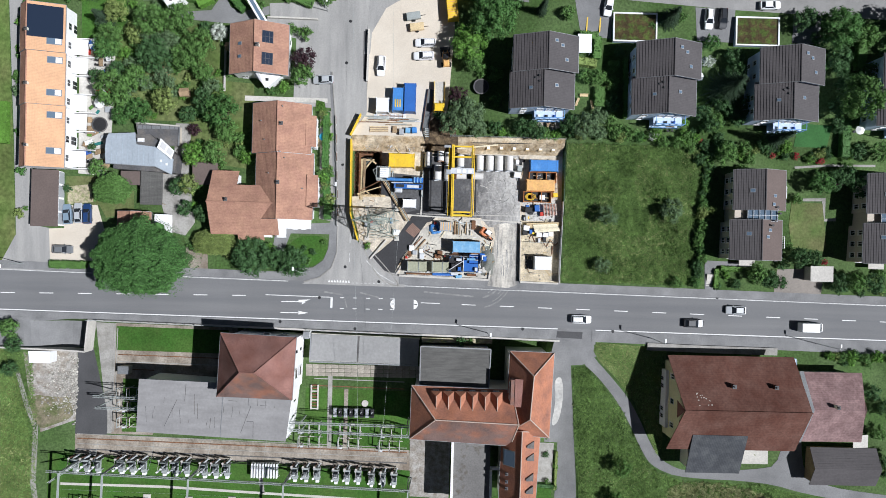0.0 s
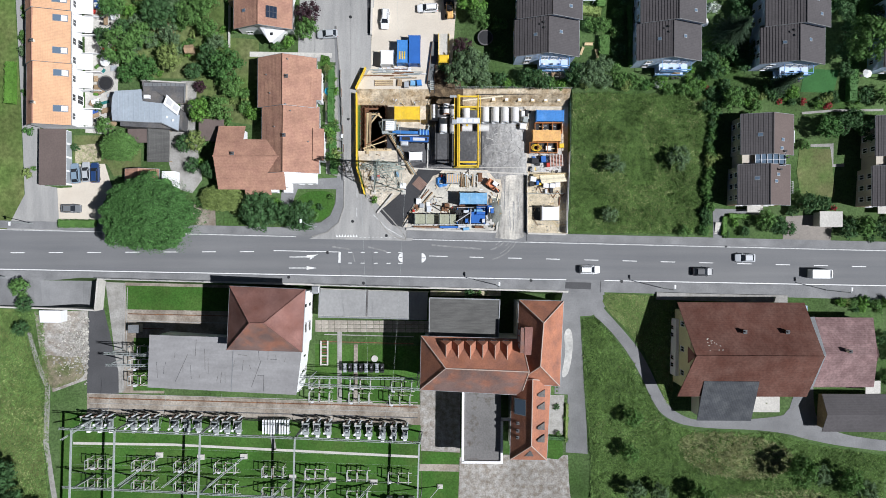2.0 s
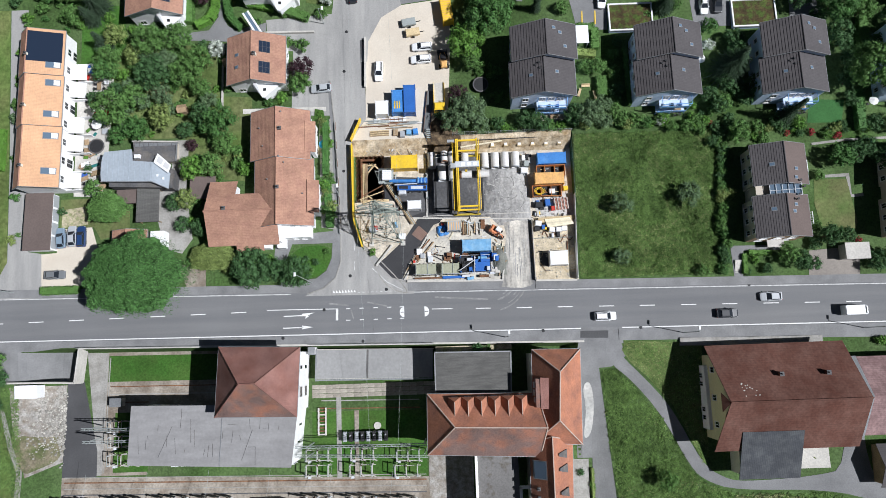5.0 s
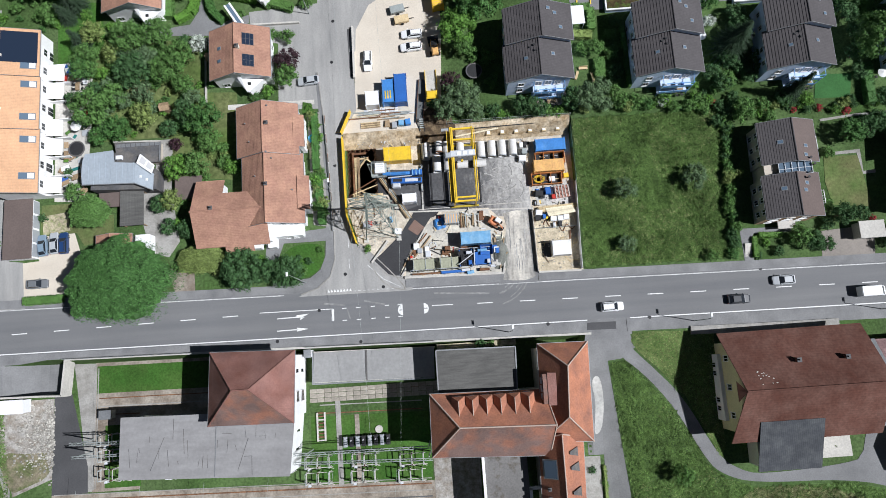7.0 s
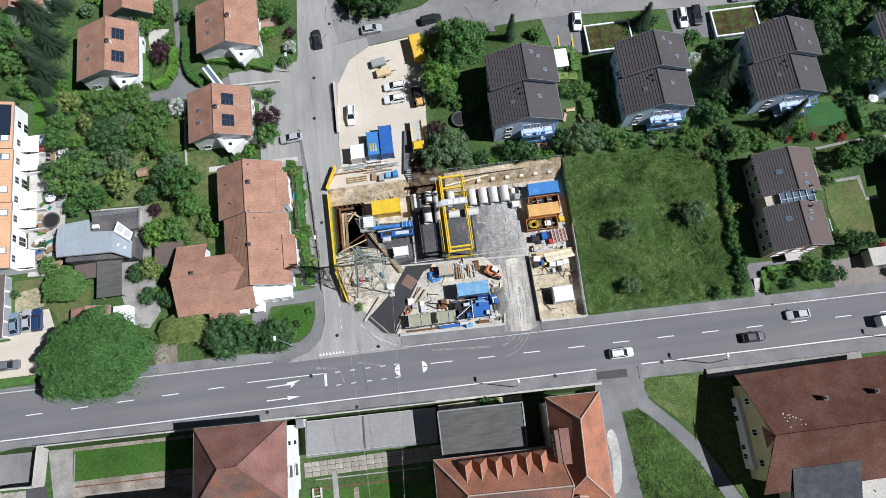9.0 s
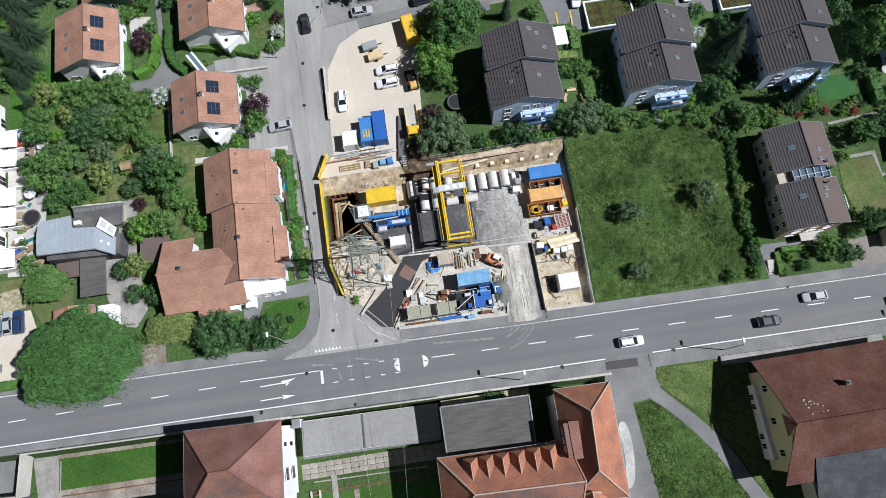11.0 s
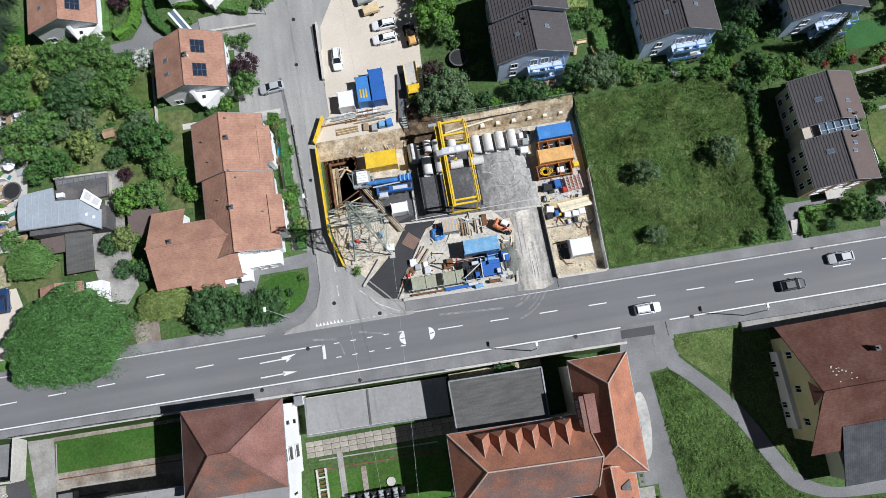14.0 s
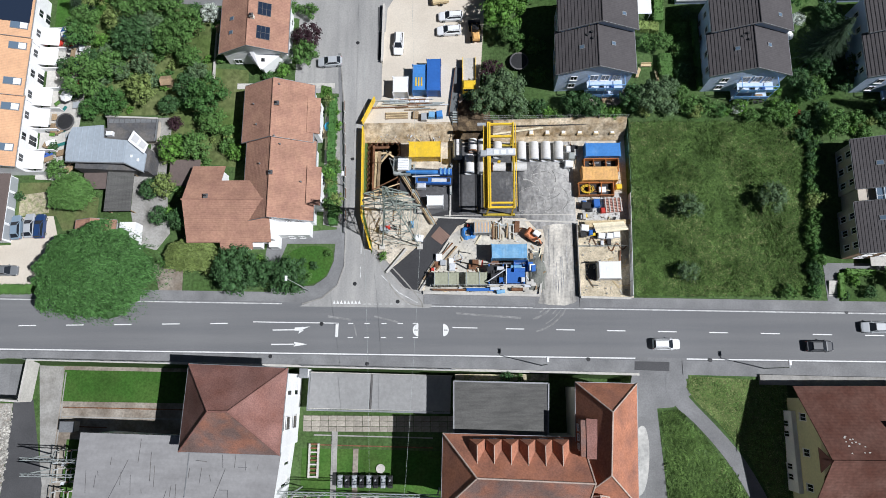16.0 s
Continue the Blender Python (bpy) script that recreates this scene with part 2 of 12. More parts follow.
DRY_SOIL = mat("dry_planter_soil", (0.42, 0.37, 0.26), 0.95, 0.25, 0.5, 3.0, 0.6, col2=(0.24, 0.26, 0.12), amount=0.4, patch_scale=1.2)
BROWN_ROOF = mat("dark_brown_tiles", (0.105, 0.044, 0.032), 0.85, 0.16, 0.15, 2.0, 0.08, col2=(0.14, 0.078, 0.062), amount=0.36, patch_scale=0.3, edge=0.25, stripe=("Y", 0.42, 0.08), spec=0.15)
PINK_ROOF = mat("dull_pink_tiles", (0.2, 0.125, 0.122), 0.8, 0.16, 0.3, 2.0, 0.1, col2=(0.26, 0.17, 0.165), amount=0.45, patch_scale=0.5, stripe=("Y", 0.4, 0.12))
GREY_TILES = mat("dark_grey_tiles", (0.084, 0.077, 0.079), 0.7, 0.1, 0.2, 2.0, 0.08, stripe=("Y", 0.33, 0.12))
FLAT_ROOF = mat("pale_flat_roof", (0.29, 0.285, 0.285), 0.85, 0.06, 0.12, 2.0, 0.08, col2=(0.235, 0.23, 0.23), amount=0.45, patch_scale=0.9, edge=0.2, stretch=(0.2, 1.0, 1.0))
GRAVEL_ROOF = mat("grey_gravel_roof", (0.125, 0.123, 0.116), 0.95, 0.14, 0.2, 5.0, 0.3, col2=(0.085, 0.084, 0.08), amount=0.45, patch_scale=2.2, edge=0.2, stretch=(0.15, 1.0, 1.0))
GRAVEL_BED = mat("tan_gravel_bed", (0.60, 0.52, 0.38), 0.95, 0.2, 0.6, 6.0, 0.8, col2=(0.44, 0.37, 0.26), amount=0.4, patch_scale=2.0, edge=0.25)
SALMON = mat("faded_orange_plastic", (0.66, 0.25, 0.12), 0.5, 0.08, 0.5, 3.0, 0.0)
DARK_ROOF = mat("dark_flat_roof", (0.10, 0.10, 0.105), 0.85, 0.15, 0.3, 3.0, 0.1, col2=(0.14, 0.13, 0.12), amount=0.4, patch_scale=0.5)
BROWN_FLAT = mat("brown_flat_roof", (0.135, 0.105, 0.095), 0.85, 0.08, 0.2, 3.0, 0.1)
ANNEX_ROOF = mat("mossy_flat_roof", (0.16, 0.155, 0.15), 0.9, 0.12, 0.2, 3.0, 0.15, col2=(0.085, 0.07, 0.05), amount=0.2, patch_scale=0.45, edge=0.06)
SEDUM = mat("sedum_roof", (0.062, 0.045, 0.02), 0.95, 0.3, 0.5, 3.5, 0.8, col2=(0.065, 0.1, 0.02), amount=0.42, patch_scale=0.9, edge=0.1)
SHEET_METAL = mat("grey_sheet_metal", (0.4, 0.45, 0.5), 0.55, 0.06, 0.3, 2.0, 0.03, metal=0.15)
ZINC = mat("zinc", (0.3, 0.31, 0.32), 0.5, 0.1, 0.5, 4.0, 0.0, metal=0.5)
GALV = mat("galvanised_steel", (0.36, 0.39, 0.38), 0.55, 0.1, 0.5, 3.0, 0.0, metal=0.2)
PYLON_STEEL = mat("grey_green_steel", (0.27, 0.31, 0.275), 0.6, 0.1, 0.5, 3.0, 0.0, metal=0.2)
DARK_METAL = mat("dark_metal", (0.03, 0.03, 0.032), 0.5, 0.1, 1.0, 4.0, 0.0)
RUST = mat("rusty_steel", (0.21, 0.105, 0.055), 0.9, 0.2, 0.8, 5.0, 0.2, col2=(0.12, 0.06, 0.035), amount=0.45, patch_scale=1.0)
YELLOW = mat("yellow_machine_paint", (0.78, 0.52, 0.035), 0.45, 0.06, 0.5, 3.0, 0.0, col2=(0.62, 0.42, 0.05), amount=0.3, patch_scale=0.8)
BLUE = mat("blue_container_paint", (0.06, 0.22, 0.55), 0.5, 0.08, 0.5, 3.0, 0.0, col2=(0.11, 0.28, 0.58), amount=0.3, patch_scale=0.6)
SKY_BLUE = mat("faded_blue_paint", (0.16, 0.36, 0.58), 0.55, 0.08, 0.5, 3.0, 0.0, col2=(0.26, 0.45, 0.62), amount=0.35, patch_scale=0.8)
DEEP_BLUE = mat("deep_blue_paint", (0.035, 0.13, 0.42), 0.45, 0.06, 0.5, 3.0, 0.0)
ORANGE = mat("orange_paint", (0.46, 0.17, 0.045), 0.55, 0.1, 0.5, 3.0, 0.0, col2=(0.33, 0.15, 0.06), amount=0.35, patch_scale=0.8)
PALE_ORANGE = mat("sun_bleached_orange", (0.74, 0.43, 0.15), 0.6, 0.1, 0.5, 3.0, 0.0, col2=(0.6, 0.34, 0.14), amount=0.35, patch_scale=0.9)
RED = mat("red_paint", (0.5, 0.045, 0.03), 0.5, 0.1, 0.5, 3.0, 0.0)
OLIVE = mat("olive_steel", (0.36, 0.37, 0.27), 0.6, 0.1, 0.5, 3.0, 0.0, col2=(0.30, 0.30, 0.22), amount=0.4)
WHITE = mat("white_paint", (0.78, 0.79, 0.8), 0.5, 0.03, 0.5, 3.0, 0.0)
DARK_GREY = mat("dark_grey_paint", (0.13, 0.14, 0.145), 0.5, 0.08, 0.5, 3.0, 0.0)
GREY_PAINT = mat("grey_paint", (0.36, 0.38, 0.40), 0.5, 0.05, 0.5, 3.0, 0.0)
PIPE = mat("pale_pipe_concrete", (0.62, 0.61, 0.59), 0.8, 0.07, 0.6, 3.0, 0.05)
WOOD = mat("weathered_wood", (0.32, 0.23, 0.14), 0.85, 0.2, 0.8, 6.0, 0.1, per_object=0.2)
PALE_WOOD = mat("pale_timber", (0.56, 0.44, 0.26), 0.85, 0.15, 0.8, 6.0, 0.1, per_object=0.15)
BARK = mat("bark", (0.09, 0.065, 0.045), 0.95, 0.2, 1.0, 6.0, 0.3)
PORCELAIN = mat("grey_porcelain", (0.40, 0.42, 0.43), 0.3, 0.05, 0.5, 3.0, 0.0)
BROWN_PORCELAIN = mat("brown_porcelain", (0.09, 0.05, 0.035), 0.3, 0.1, 0.5, 3.0, 0.0)
SOLAR = glassy("solar_cells", (0.018, 0.028, 0.05), 0.2)
PANE = glassy("window_glass", (0.02, 0.024, 0.03), 0.06)
SKYLIGHT = glassy("skylight_glass", (0.12, 0.17, 0.23), 0.1)
WIN_FRAME = mat("white_window_frame", (0.72, 0.72, 0.71), 0.6, 0.03, 0.5, 3.0, 0.0)
BLUE_TRIM = mat("blue_balcony_paint", (0.16, 0.33, 0.60), 0.5, 0.05, 0.5, 3.0, 0.0)
POOL = glassy("pool_water", (0.03, 0.35, 0.55), 0.05)
TYRE = mat("tyre_rubber", (0.02, 0.02, 0.02), 0.9, 0.1, 1.0, 4.0, 0.0)
LAMP_GLASS = glassy("lamp_glass", (0.6, 0.6, 0.6), 0.2)
RED_GLASS = glassy("rear_light_glass", (0.4, 0.02, 0.02), 0.2)
FABRIC_WHITE = mat("white_fabric", (0.8, 0.8, 0.78), 0.95, 0.05, 0.8, 3.0, 0.1)
FABRIC_TEAL = mat("teal_fabric", (0.03, 0.16, 0.15), 0.95, 0.1, 0.8, 3.0, 0.1)
FABRIC_BLUE = mat("blue_fabric", (0.05, 0.12, 0.4), 0.95, 0.1, 0.8, 3.0, 0.1)


def leaf(name, col):
    m = mat(name, col, 0.6, 0.14, 0.25, 1.1, 0.0, island=0.5 if "broad" in name else 0.3, spec=0.2)
    b = m.node_tree.nodes["Principled BSDF"]
    b.inputs["Transmission Weight"].default_value = 0.0
    b.inputs["Subsurface Weight"].default_value = 0.0
    return m


LEAF = {k: leaf("leaves_" + k, c) for k, c in dict(
    mid=(0.088, 0.178, 0.045), dark=(0.05, 0.11, 0.038), bright=(0.1, 0.215, 0.036), grey=(0.1, 0.16, 0.075), yellow=(0.165, 0.22, 0.065),
    purple=(0.045, 0.022, 0.028), conifer=(0.032, 0.058, 0.03), deep=(0.06, 0.142, 0.036), broad=(0.063, 0.148, 0.04), silver=(0.42, 0.46, 0.40), red=(0.3, 0.03, 0.04)).items()}


# ---- building kit ----
class M:
    """Collects vertices and faces of one mesh."""

    def __init__(self):
        self.v, self.f = [], []

    def add(self, vs, fs):
        o = len(self.v)
        self.v += [tuple(p) for p in vs]
        self.f += [tuple(o + i for i in f) for f in fs]
        return self

    def box(self, x0, y0, z0, x1, y1, z1):
        vs = [(x, y, z) for z in (z0, z1) for x, y in ((x0, y0), (x1, y0), (x1, y1), (x0, y1))]
        return self.add(vs, [(3, 2, 1, 0), (4, 5, 6, 7), (0, 1, 5, 4), (1, 2, 6, 5), (2, 3, 7, 6), (3, 0, 4, 7)])

    def cham(self, x0, y0, z0, x1, y1, z1, c=0.05):
        """A box with its upper edges taken off."""
        vs = [(x0, y0, z0), (x1, y0, z0), (x1, y1, z0), (x0, y1, z0), (x0, y0, z1 - c), (x1, y0, z1 - c), (x1, y1, z1 - c), (x0, y1, z1 - c),
              (x0 + c, y0 + c, z1), (x1 - c, y0 + c, z1), (x1 - c, y1 - c, z1), (x0 + c, y1 - c, z1)]
        return self.add(vs, [(3, 2, 1, 0), (8, 9, 10, 11), (0, 1, 5, 4), (1, 2, 6, 5), (2, 3, 7, 6), (3, 0, 4, 7),
                             (4, 5, 9, 8), (5, 6, 10, 9), (6, 7, 11, 10), (7, 4, 8, 11)])

    def beam(self, p, q, w, h=None, up=(0, 0, 1)):
        """A square bar from p to q."""
        p, q, h = Vector(p), Vector(q), h or w
        d = (q - p).normalized()
        s = d.cross(Vector(up))
        s = (s if s.length > 1e-4 else d.cross(Vector((1, 0, 0)))).normalized()
        u = s.cross(d)
        vs = [e + s * a * w / 2 + u * b * h / 2 for e in (p, q) for a, b in ((-1, -1), (1, -1), (1, 1), (-1, 1))]
        return self.add(vs, [(0, 1, 2, 3), (7, 6, 5, 4), (0, 4, 5, 1), (1, 5, 6, 2), (2, 6, 7, 3), (3, 7, 4, 0)])

    def tube(self, p, q, r, n=10, r2=None, cap=True):
        p, q, r2 = Vector(p), Vector(q), r if r2 is None else r2
        d = (q - p).normalized()
        s = d.cross(Vector((0, 0, 1)))
        s = (s if s.length > 1e-4 else d.cross(Vector((1, 0, 0)))).normalized()
        u = s.cross(d)
        vs = [e + (s * math.cos(t) + u * math.sin(t)) * rr for e, rr in ((p, r), (q, r2)) for t in [6.28319 * i / n for i in range(n)]]
        fs = [(i, (i + 1) % n, n + (i + 1) % n, n + i) for i in range(n)]
        return self.add(vs, fs + ([tuple(range(n))[::-1], tuple(range(n, 2 * n))] if cap else []))

    def sweep(self, pts, r, n=6):
        """A round cord along pts, in one piece."""
        pts = [Vector(p) for p in pts]
        vs, fs, k = [], [], len(pts)
        for i, p in enumerate(pts):
            d = (pts[min(k - 1, i + 1)] - pts[max(0, i - 1)]).normalized()
            s = d.cross(Vector((0, 0, 1)))
            s = (s if s.length > 1e-4 else d.cross(Vector((1, 0, 0)))).normalized()
            u = s.cross(d)
            vs += [p + (s * math.cos(t) + u * math.sin(t)) * r for t in [6.28319 * j / n for j in range(n)]]
        for i in range(k - 1):
            fs += [(i * n + j, i * n + (j + 1) % n, (i + 1) * n + (j + 1) % n, (i + 1) * n + j) for j in range(n)]
        return self.add(vs, fs + [tuple(range(n))[::-1], tuple(range((k - 1) * n, k * n))])

    def pipe(self, p, q, r, t, n=20):
        """A hollow tube with wall thickness t."""
        p, q = Vector(p), Vector(q)
        d = (q - p).normalized()
        s = d.cross(Vector((0, 0, 1))).normalized()
        u = s.cross(d)
        vs = [e + (s * math.cos(a) + u * math.sin(a)) * rr for rr in (r, r - t) for e in (p, q) for a in [6.28319 * i / n for i in range(n)]]
        fs = []
        for i in range(n):
            j = (i + 1) % n
            fs += [(i, j, n + j, n + i), (2 * n + j, 2 * n + i, 3 * n + i, 3 * n + j), (j, i, 2 * n + i, 2 * n + j), (n + i, n + j, 3 * n + j, 3 * n + i)]
        return self.add(vs, fs)

    def prism(self, pts, z0, z1):
        n = len(pts)
        vs = [(x, y, z0) for x, y in pts] + [(x, y, z1) for x, y in pts]
        return self.add(vs, [tuple(range(n))[::-1], tuple(range(n, 2 * n))] + [(i, (i + 1) % n, n + (i + 1) % n, n + i) for i in range(n)])

    def slope(self, e0, e1, r0, r1, n=8, lip=0.04, th=0.2):
        """A tiled roof slope from the eave e0-e1 up to the ridge r0-r1, in n stepped courses, th thick."""
        e0, e1, r0, r1 = (Vector(p) for p in (e0, e1, r0, r1))
        up, dn = Vector((0, 0, lip)), Vector((0, 0, -th))
        vs, fs = [e0, e1], []
        for i in range(n):
            a, b = i / n, (i + 1) / n
            o = len(vs)
            vs += [e0.lerp(r0, a) + up, e1.lerp(r1, a) + up, e0.lerp(r0, b), e1.lerp(r1, b)]
            fs += [(o - 2, o - 1, o + 1, o), (o, o + 1, o + 3, o + 2)]
        o = len(vs)
        vs += [e0 + dn, e1 + dn, r1 + dn, r0 + dn]
        fs += [(o + 3, o + 2, o + 1, o), (0, o, o + 1, 1), (1, o + 1, o + 2, o - 1), (o - 2, o + 3, o, 0), (o - 1, o + 2, o + 3, o - 2)]
        return self.add(vs, fs)

    def mesh(self, name, material, smooth=False):
        me = bpy.data.meshes.new(name)
        me.from_pydata(self.v, [], self.f)
        me.materials.append(material)
        if smooth:
            me.polygons.foreach_set("use_smooth", [True] * len(me.polygons))
        me.update()
        return me


def part(name, m, material, parent=None, label="", smooth=False):
    """Links what m holds as one mesh object under a thing or a part."""
    me = m if isinstance(m, bpy.types.Mesh) else m.mesh(name, material, smooth)
    ob = new(name, me)
    ob.parent = parent
    return tagged(ob, label)


def thing(name, label, category, x=0.0, y=0.0, z=0.0, rz=0.0, group="", kind=""):
    ob = new(name)
    ob.matrix_basis = pose(x, y, z, 0, 0, rz)
    ob.empty_display_size = 0.2
    return tagged(ob, label, category, group, kind)


def single(name, m, material, label, category, group="", kind="", smooth=False, at=None):
    ob = part(name, m, material, None, "", smooth)
    if at is not None:
        ob.matrix_basis = at
    return tagged(ob, label, category, group, kind)


def ss(a, b, x):
    u = min(1.0, max(0.0, (x - a) / (b - a)))
    return u * u * (3 - 2 * u)


# ---- the lie of the land ----
WALL_SLOPE = -0.0215


def wall_y(x):
    """Where the retaining wall along the road's south walkway stands."""
    return -4.15 + WALL_SLOPE * (x - 2)


def in_pit(x, y):
    return -17.9 < x < -12.0 and 26.2 < y < 36.2


def land(x, y):
    """The height of the ground."""
    north = 7.9 - 0.0178 * x
    if y > north:
        if -18.6 < x < 28.3 and y < 39.2:
            return -6.0 if in_pit(x, y) else 0.0
        s = 0.04 + 0.04 * ss(0, 30, x)
        late = 14.0 * ss(-40, -19, x) * (1 - ss(-18, -8, x)) * (1 - ss(22, 44, y))
        h = s * max(0.0, y - north - 0.6 - late)
        return min(h, 5.5)
    if y > wall_y(x):
        return 0.0
    f = ss(28, 36, x)
    d = wall_y(x) - y
    west = ss(-80.5, -90, x)
    low = -3.8 * (1 - west) + west * max(-3.8, -0.15 * d)
    if 26.5 < x <= 36:
        low = max(low, -0.16 * max(0.0, d - 1))
    return (1 - f) * low + f * max(-4.0, -0.07 * d)


def axis(lo, hi, extra):
    far = [0.6, 1.4, 3, 7, 16, 40, 110, 300, 900, 2400]
    vals = [lo - k for k in far[::-1]] + [lo + i for i in range(int(hi - lo) + 1)] + [hi + k for k in far]
    return sorted(set(round(v, 3) for v in vals + extra))


def make_ground():
    xs = axis(-112, 112, [-18.6, -18.59, 28.3, 28.31, -17.9, -17.89, -12.0, -11.99, 28.0])
    ys = axis(-72, 104, [39.2, 39.21, 26.2, 26.19, 36.2, 36.21, -4.11, -4.12])
    vs = []
    for v in ys:
        k = 1.0 - ss(6, 24, abs(v + 4))
        for x in xs:
            y = v + k * WALL_SLOPE * (min(120, max(-120, x)) - 2)
            vs.append((x, y, land(x, y)))
    n = len(xs)
    fs = [(j * n + i, j * n + i + 1, (j + 1) * n + i + 1, (j + 1) * n + i) for j in range(len(ys) - 1) for i in range(n - 1)]
    m = M().add(vs, fs)
    return tagged(part("ground", m, LAWN, smooth=False), "green lawn ground on a gentle slope", "ground", kind="structure")


make_ground()


def sheet(name, pts, material, dz=0.04, step=2.0, label="", category="", kind="structure", flat=None, parent=None):
    """A surface laid over the ground inside the outline pts."""
    bm = bmesh.new()
    bm.faces.new([bm.verts.new((x, y, 0)) for x, y in pts])
    if flat is None:
        for k in (0, 1):
            vals = [p[k] for p in pts]
            c = math.ceil(min(vals) / step) * step
            while c < max(vals):
                co, no = ((c, 0, 0), (1, 0, 0)) if k == 0 else ((0, c, 0), (0, 1, 0))
                bmesh.ops.bisect_plane(bm, geom=bm.verts[:] + bm.edges[:] + bm.faces[:], plane_co=co, plane_no=no)
                c += step
    bmesh.ops.triangulate(bm, faces=bm.faces[:])
    for v in bm.verts:
        v.co.z = (land(v.co.x, v.co.y) if flat is None else flat) + dz
    bmesh.ops.recalc_face_normals(bm, faces=bm.faces[:])
    if bm.faces and sum(f.normal.z for f in bm.faces) < 0:
        bmesh.ops.reverse_faces(bm, faces=bm.faces[:])
    me = bpy.data.meshes.new(name)
    bm.to_mesh(me)
    bm.free()
    me.materials.append(material)
    ob = new(name, me)
    ob.parent = parent
    return tagged(ob, label, category, kind=kind)


def along(pts, step=1.0):
    """Points every step metres along a line of points."""
    out = []
    for (x0, y0), (x1, y1) in zip(pts, pts[1:]):
        n = max(1, round(math.hypot(x1 - x0, y1 - y0) / step))
        out += [(x0 + (x1 - x0) * i / n, y0 + (y1 - y0) * i / n) for i in range(n)]
    return out + [pts[-1]]


def strip(m, pts, w, z0, z1, ground=True):
    """A wall or kerb of width w along pts, from z0 to z1 above the ground."""
    for (x0, y0), (x1, y1) in zip(pts, pts[1:]):
        d = Vector((x1 - x0, y1 - y0, 0))
        s = Vector((-d.y, d.x, 0)).normalized() * w / 2
        g0 = max(land(x0 + s.x, y0 + s.y), land(x0 - s.x, y0 - s.y)) if ground else 0.0
        g1 = max(land(x1 + s.x, y1 + s.y), land(x1 - s.x, y1 - s.y)) if ground else 0.0
        vs = [(x0 - s.x, y0 - s.y, g0 + z0), (x1 - s.x, y1 - s.y, g1 + z0), (x1 + s.x, y1 + s.y, g1 + z0), (x0 + s.x, y0 + s.y, g0 + z0),
              (x0 - s.x, y0 - s.y, g0 + z1), (x1 - s.x, y1 - s.y, g1 + z1), (x1 + s.x, y1 + s.y, g1 + z1), (x0 + s.x, y0 + s.y, g0 + z1)]
        m.add(vs, [(3, 2, 1, 0), (4, 5, 6, 7), (0, 1, 5, 4), (1, 2, 6, 5), (2, 3, 7, 6), (3, 0, 4, 7)])
    return m


def rounded(pts, n=2):
    """The outline pts with its corners cut n times."""
    for _ in range(n):
        out = []
        for (x0, y0), (x1, y1) in zip(pts, pts[1:] + pts[:1]):
            out += [(x0 * 0.75 + x1 * 0.25, y0 * 0.75 + y1 * 0.25), (x0 * 0.25 + x1 * 0.75, y0 * 0.25 + y1 * 0.75)]
        pts = out
    return pts


def inside(pts, x, y):
    hit = False
    for (x0, y0), (x1, y1) in zip(pts, pts[1:] + pts[:1]):
        if (y0 > y) != (y1 > y) and x < (x1 - x0) * (y - y0) / (y1 - y0) + x0:
            hit = not hit
    return hit


# ---- roads, walkways and yards ----
def y_north(x):
    return 6.5 - 0.0178 * x


def y_south(x):
    return -1.75 - 0.0125 * x


def y_centre(x):
    return 2.9 - 0.018 * x if x > -20 else 4.15 + 0.011 * x


def band(xa, xb, lo, hi, step=6.0):
    n = max(1, round((xb - xa) / step))
    xs = [xa + (xb - xa) * i / n for i in range(n + 1)]
    return [(x, lo(x)) for x in xs] + [(x, hi(x)) for x in xs[::-1]]


sheet("road", band(-420, 420, lambda x: y_south(x) - 0.25, lambda x: y_north(x) + 0.3), ASPHALT, 0.03, 1e9, "two-lane grey asphalt main road", "road", flat=0.0)
SIDE_STREET = [(-29, 6.6), (-25.2, 8.1), (-22.6, 10.2), (-21.5, 13.5), (-21.6, 22), (-22.2, 40), (-23.3, 53), (-23.5, 62), (-22.2, 70), (-21.2, 86), (-21, 104),
               (-15.0, 104), (-15.3, 84), (-13.6, 71.6), (-12.0, 68.4), (-14.8, 62.4), (-15.5, 53), (-15.4, 44.2), (-18.65, 39.6), (-18.65, 22), (-16.7, 15.8), (-13.6, 11.4), (-10.0, 8.2), (-6.2, 6.3)]
sheet("side_street", SIDE_STREET, PALE_STREET, 0.055, 2.0, "pale grey asphalt side street meeting the main road", "road")
sheet("upper_street", [(-21.5, 80), (-14.5, 70.0), (-6, 71.2), (3, 72.2), (19, 69.6), (36, 69.4), (64, 67.6), (120, 65.5), (120, 74), (64, 75.5), (34, 76.6), (13, 78.6), (4, 80.5), (-14, 84)],
      UPPER_STREET, 0.05, 2.0, "grey asphalt upper street with tar-sealed cracks", "road")

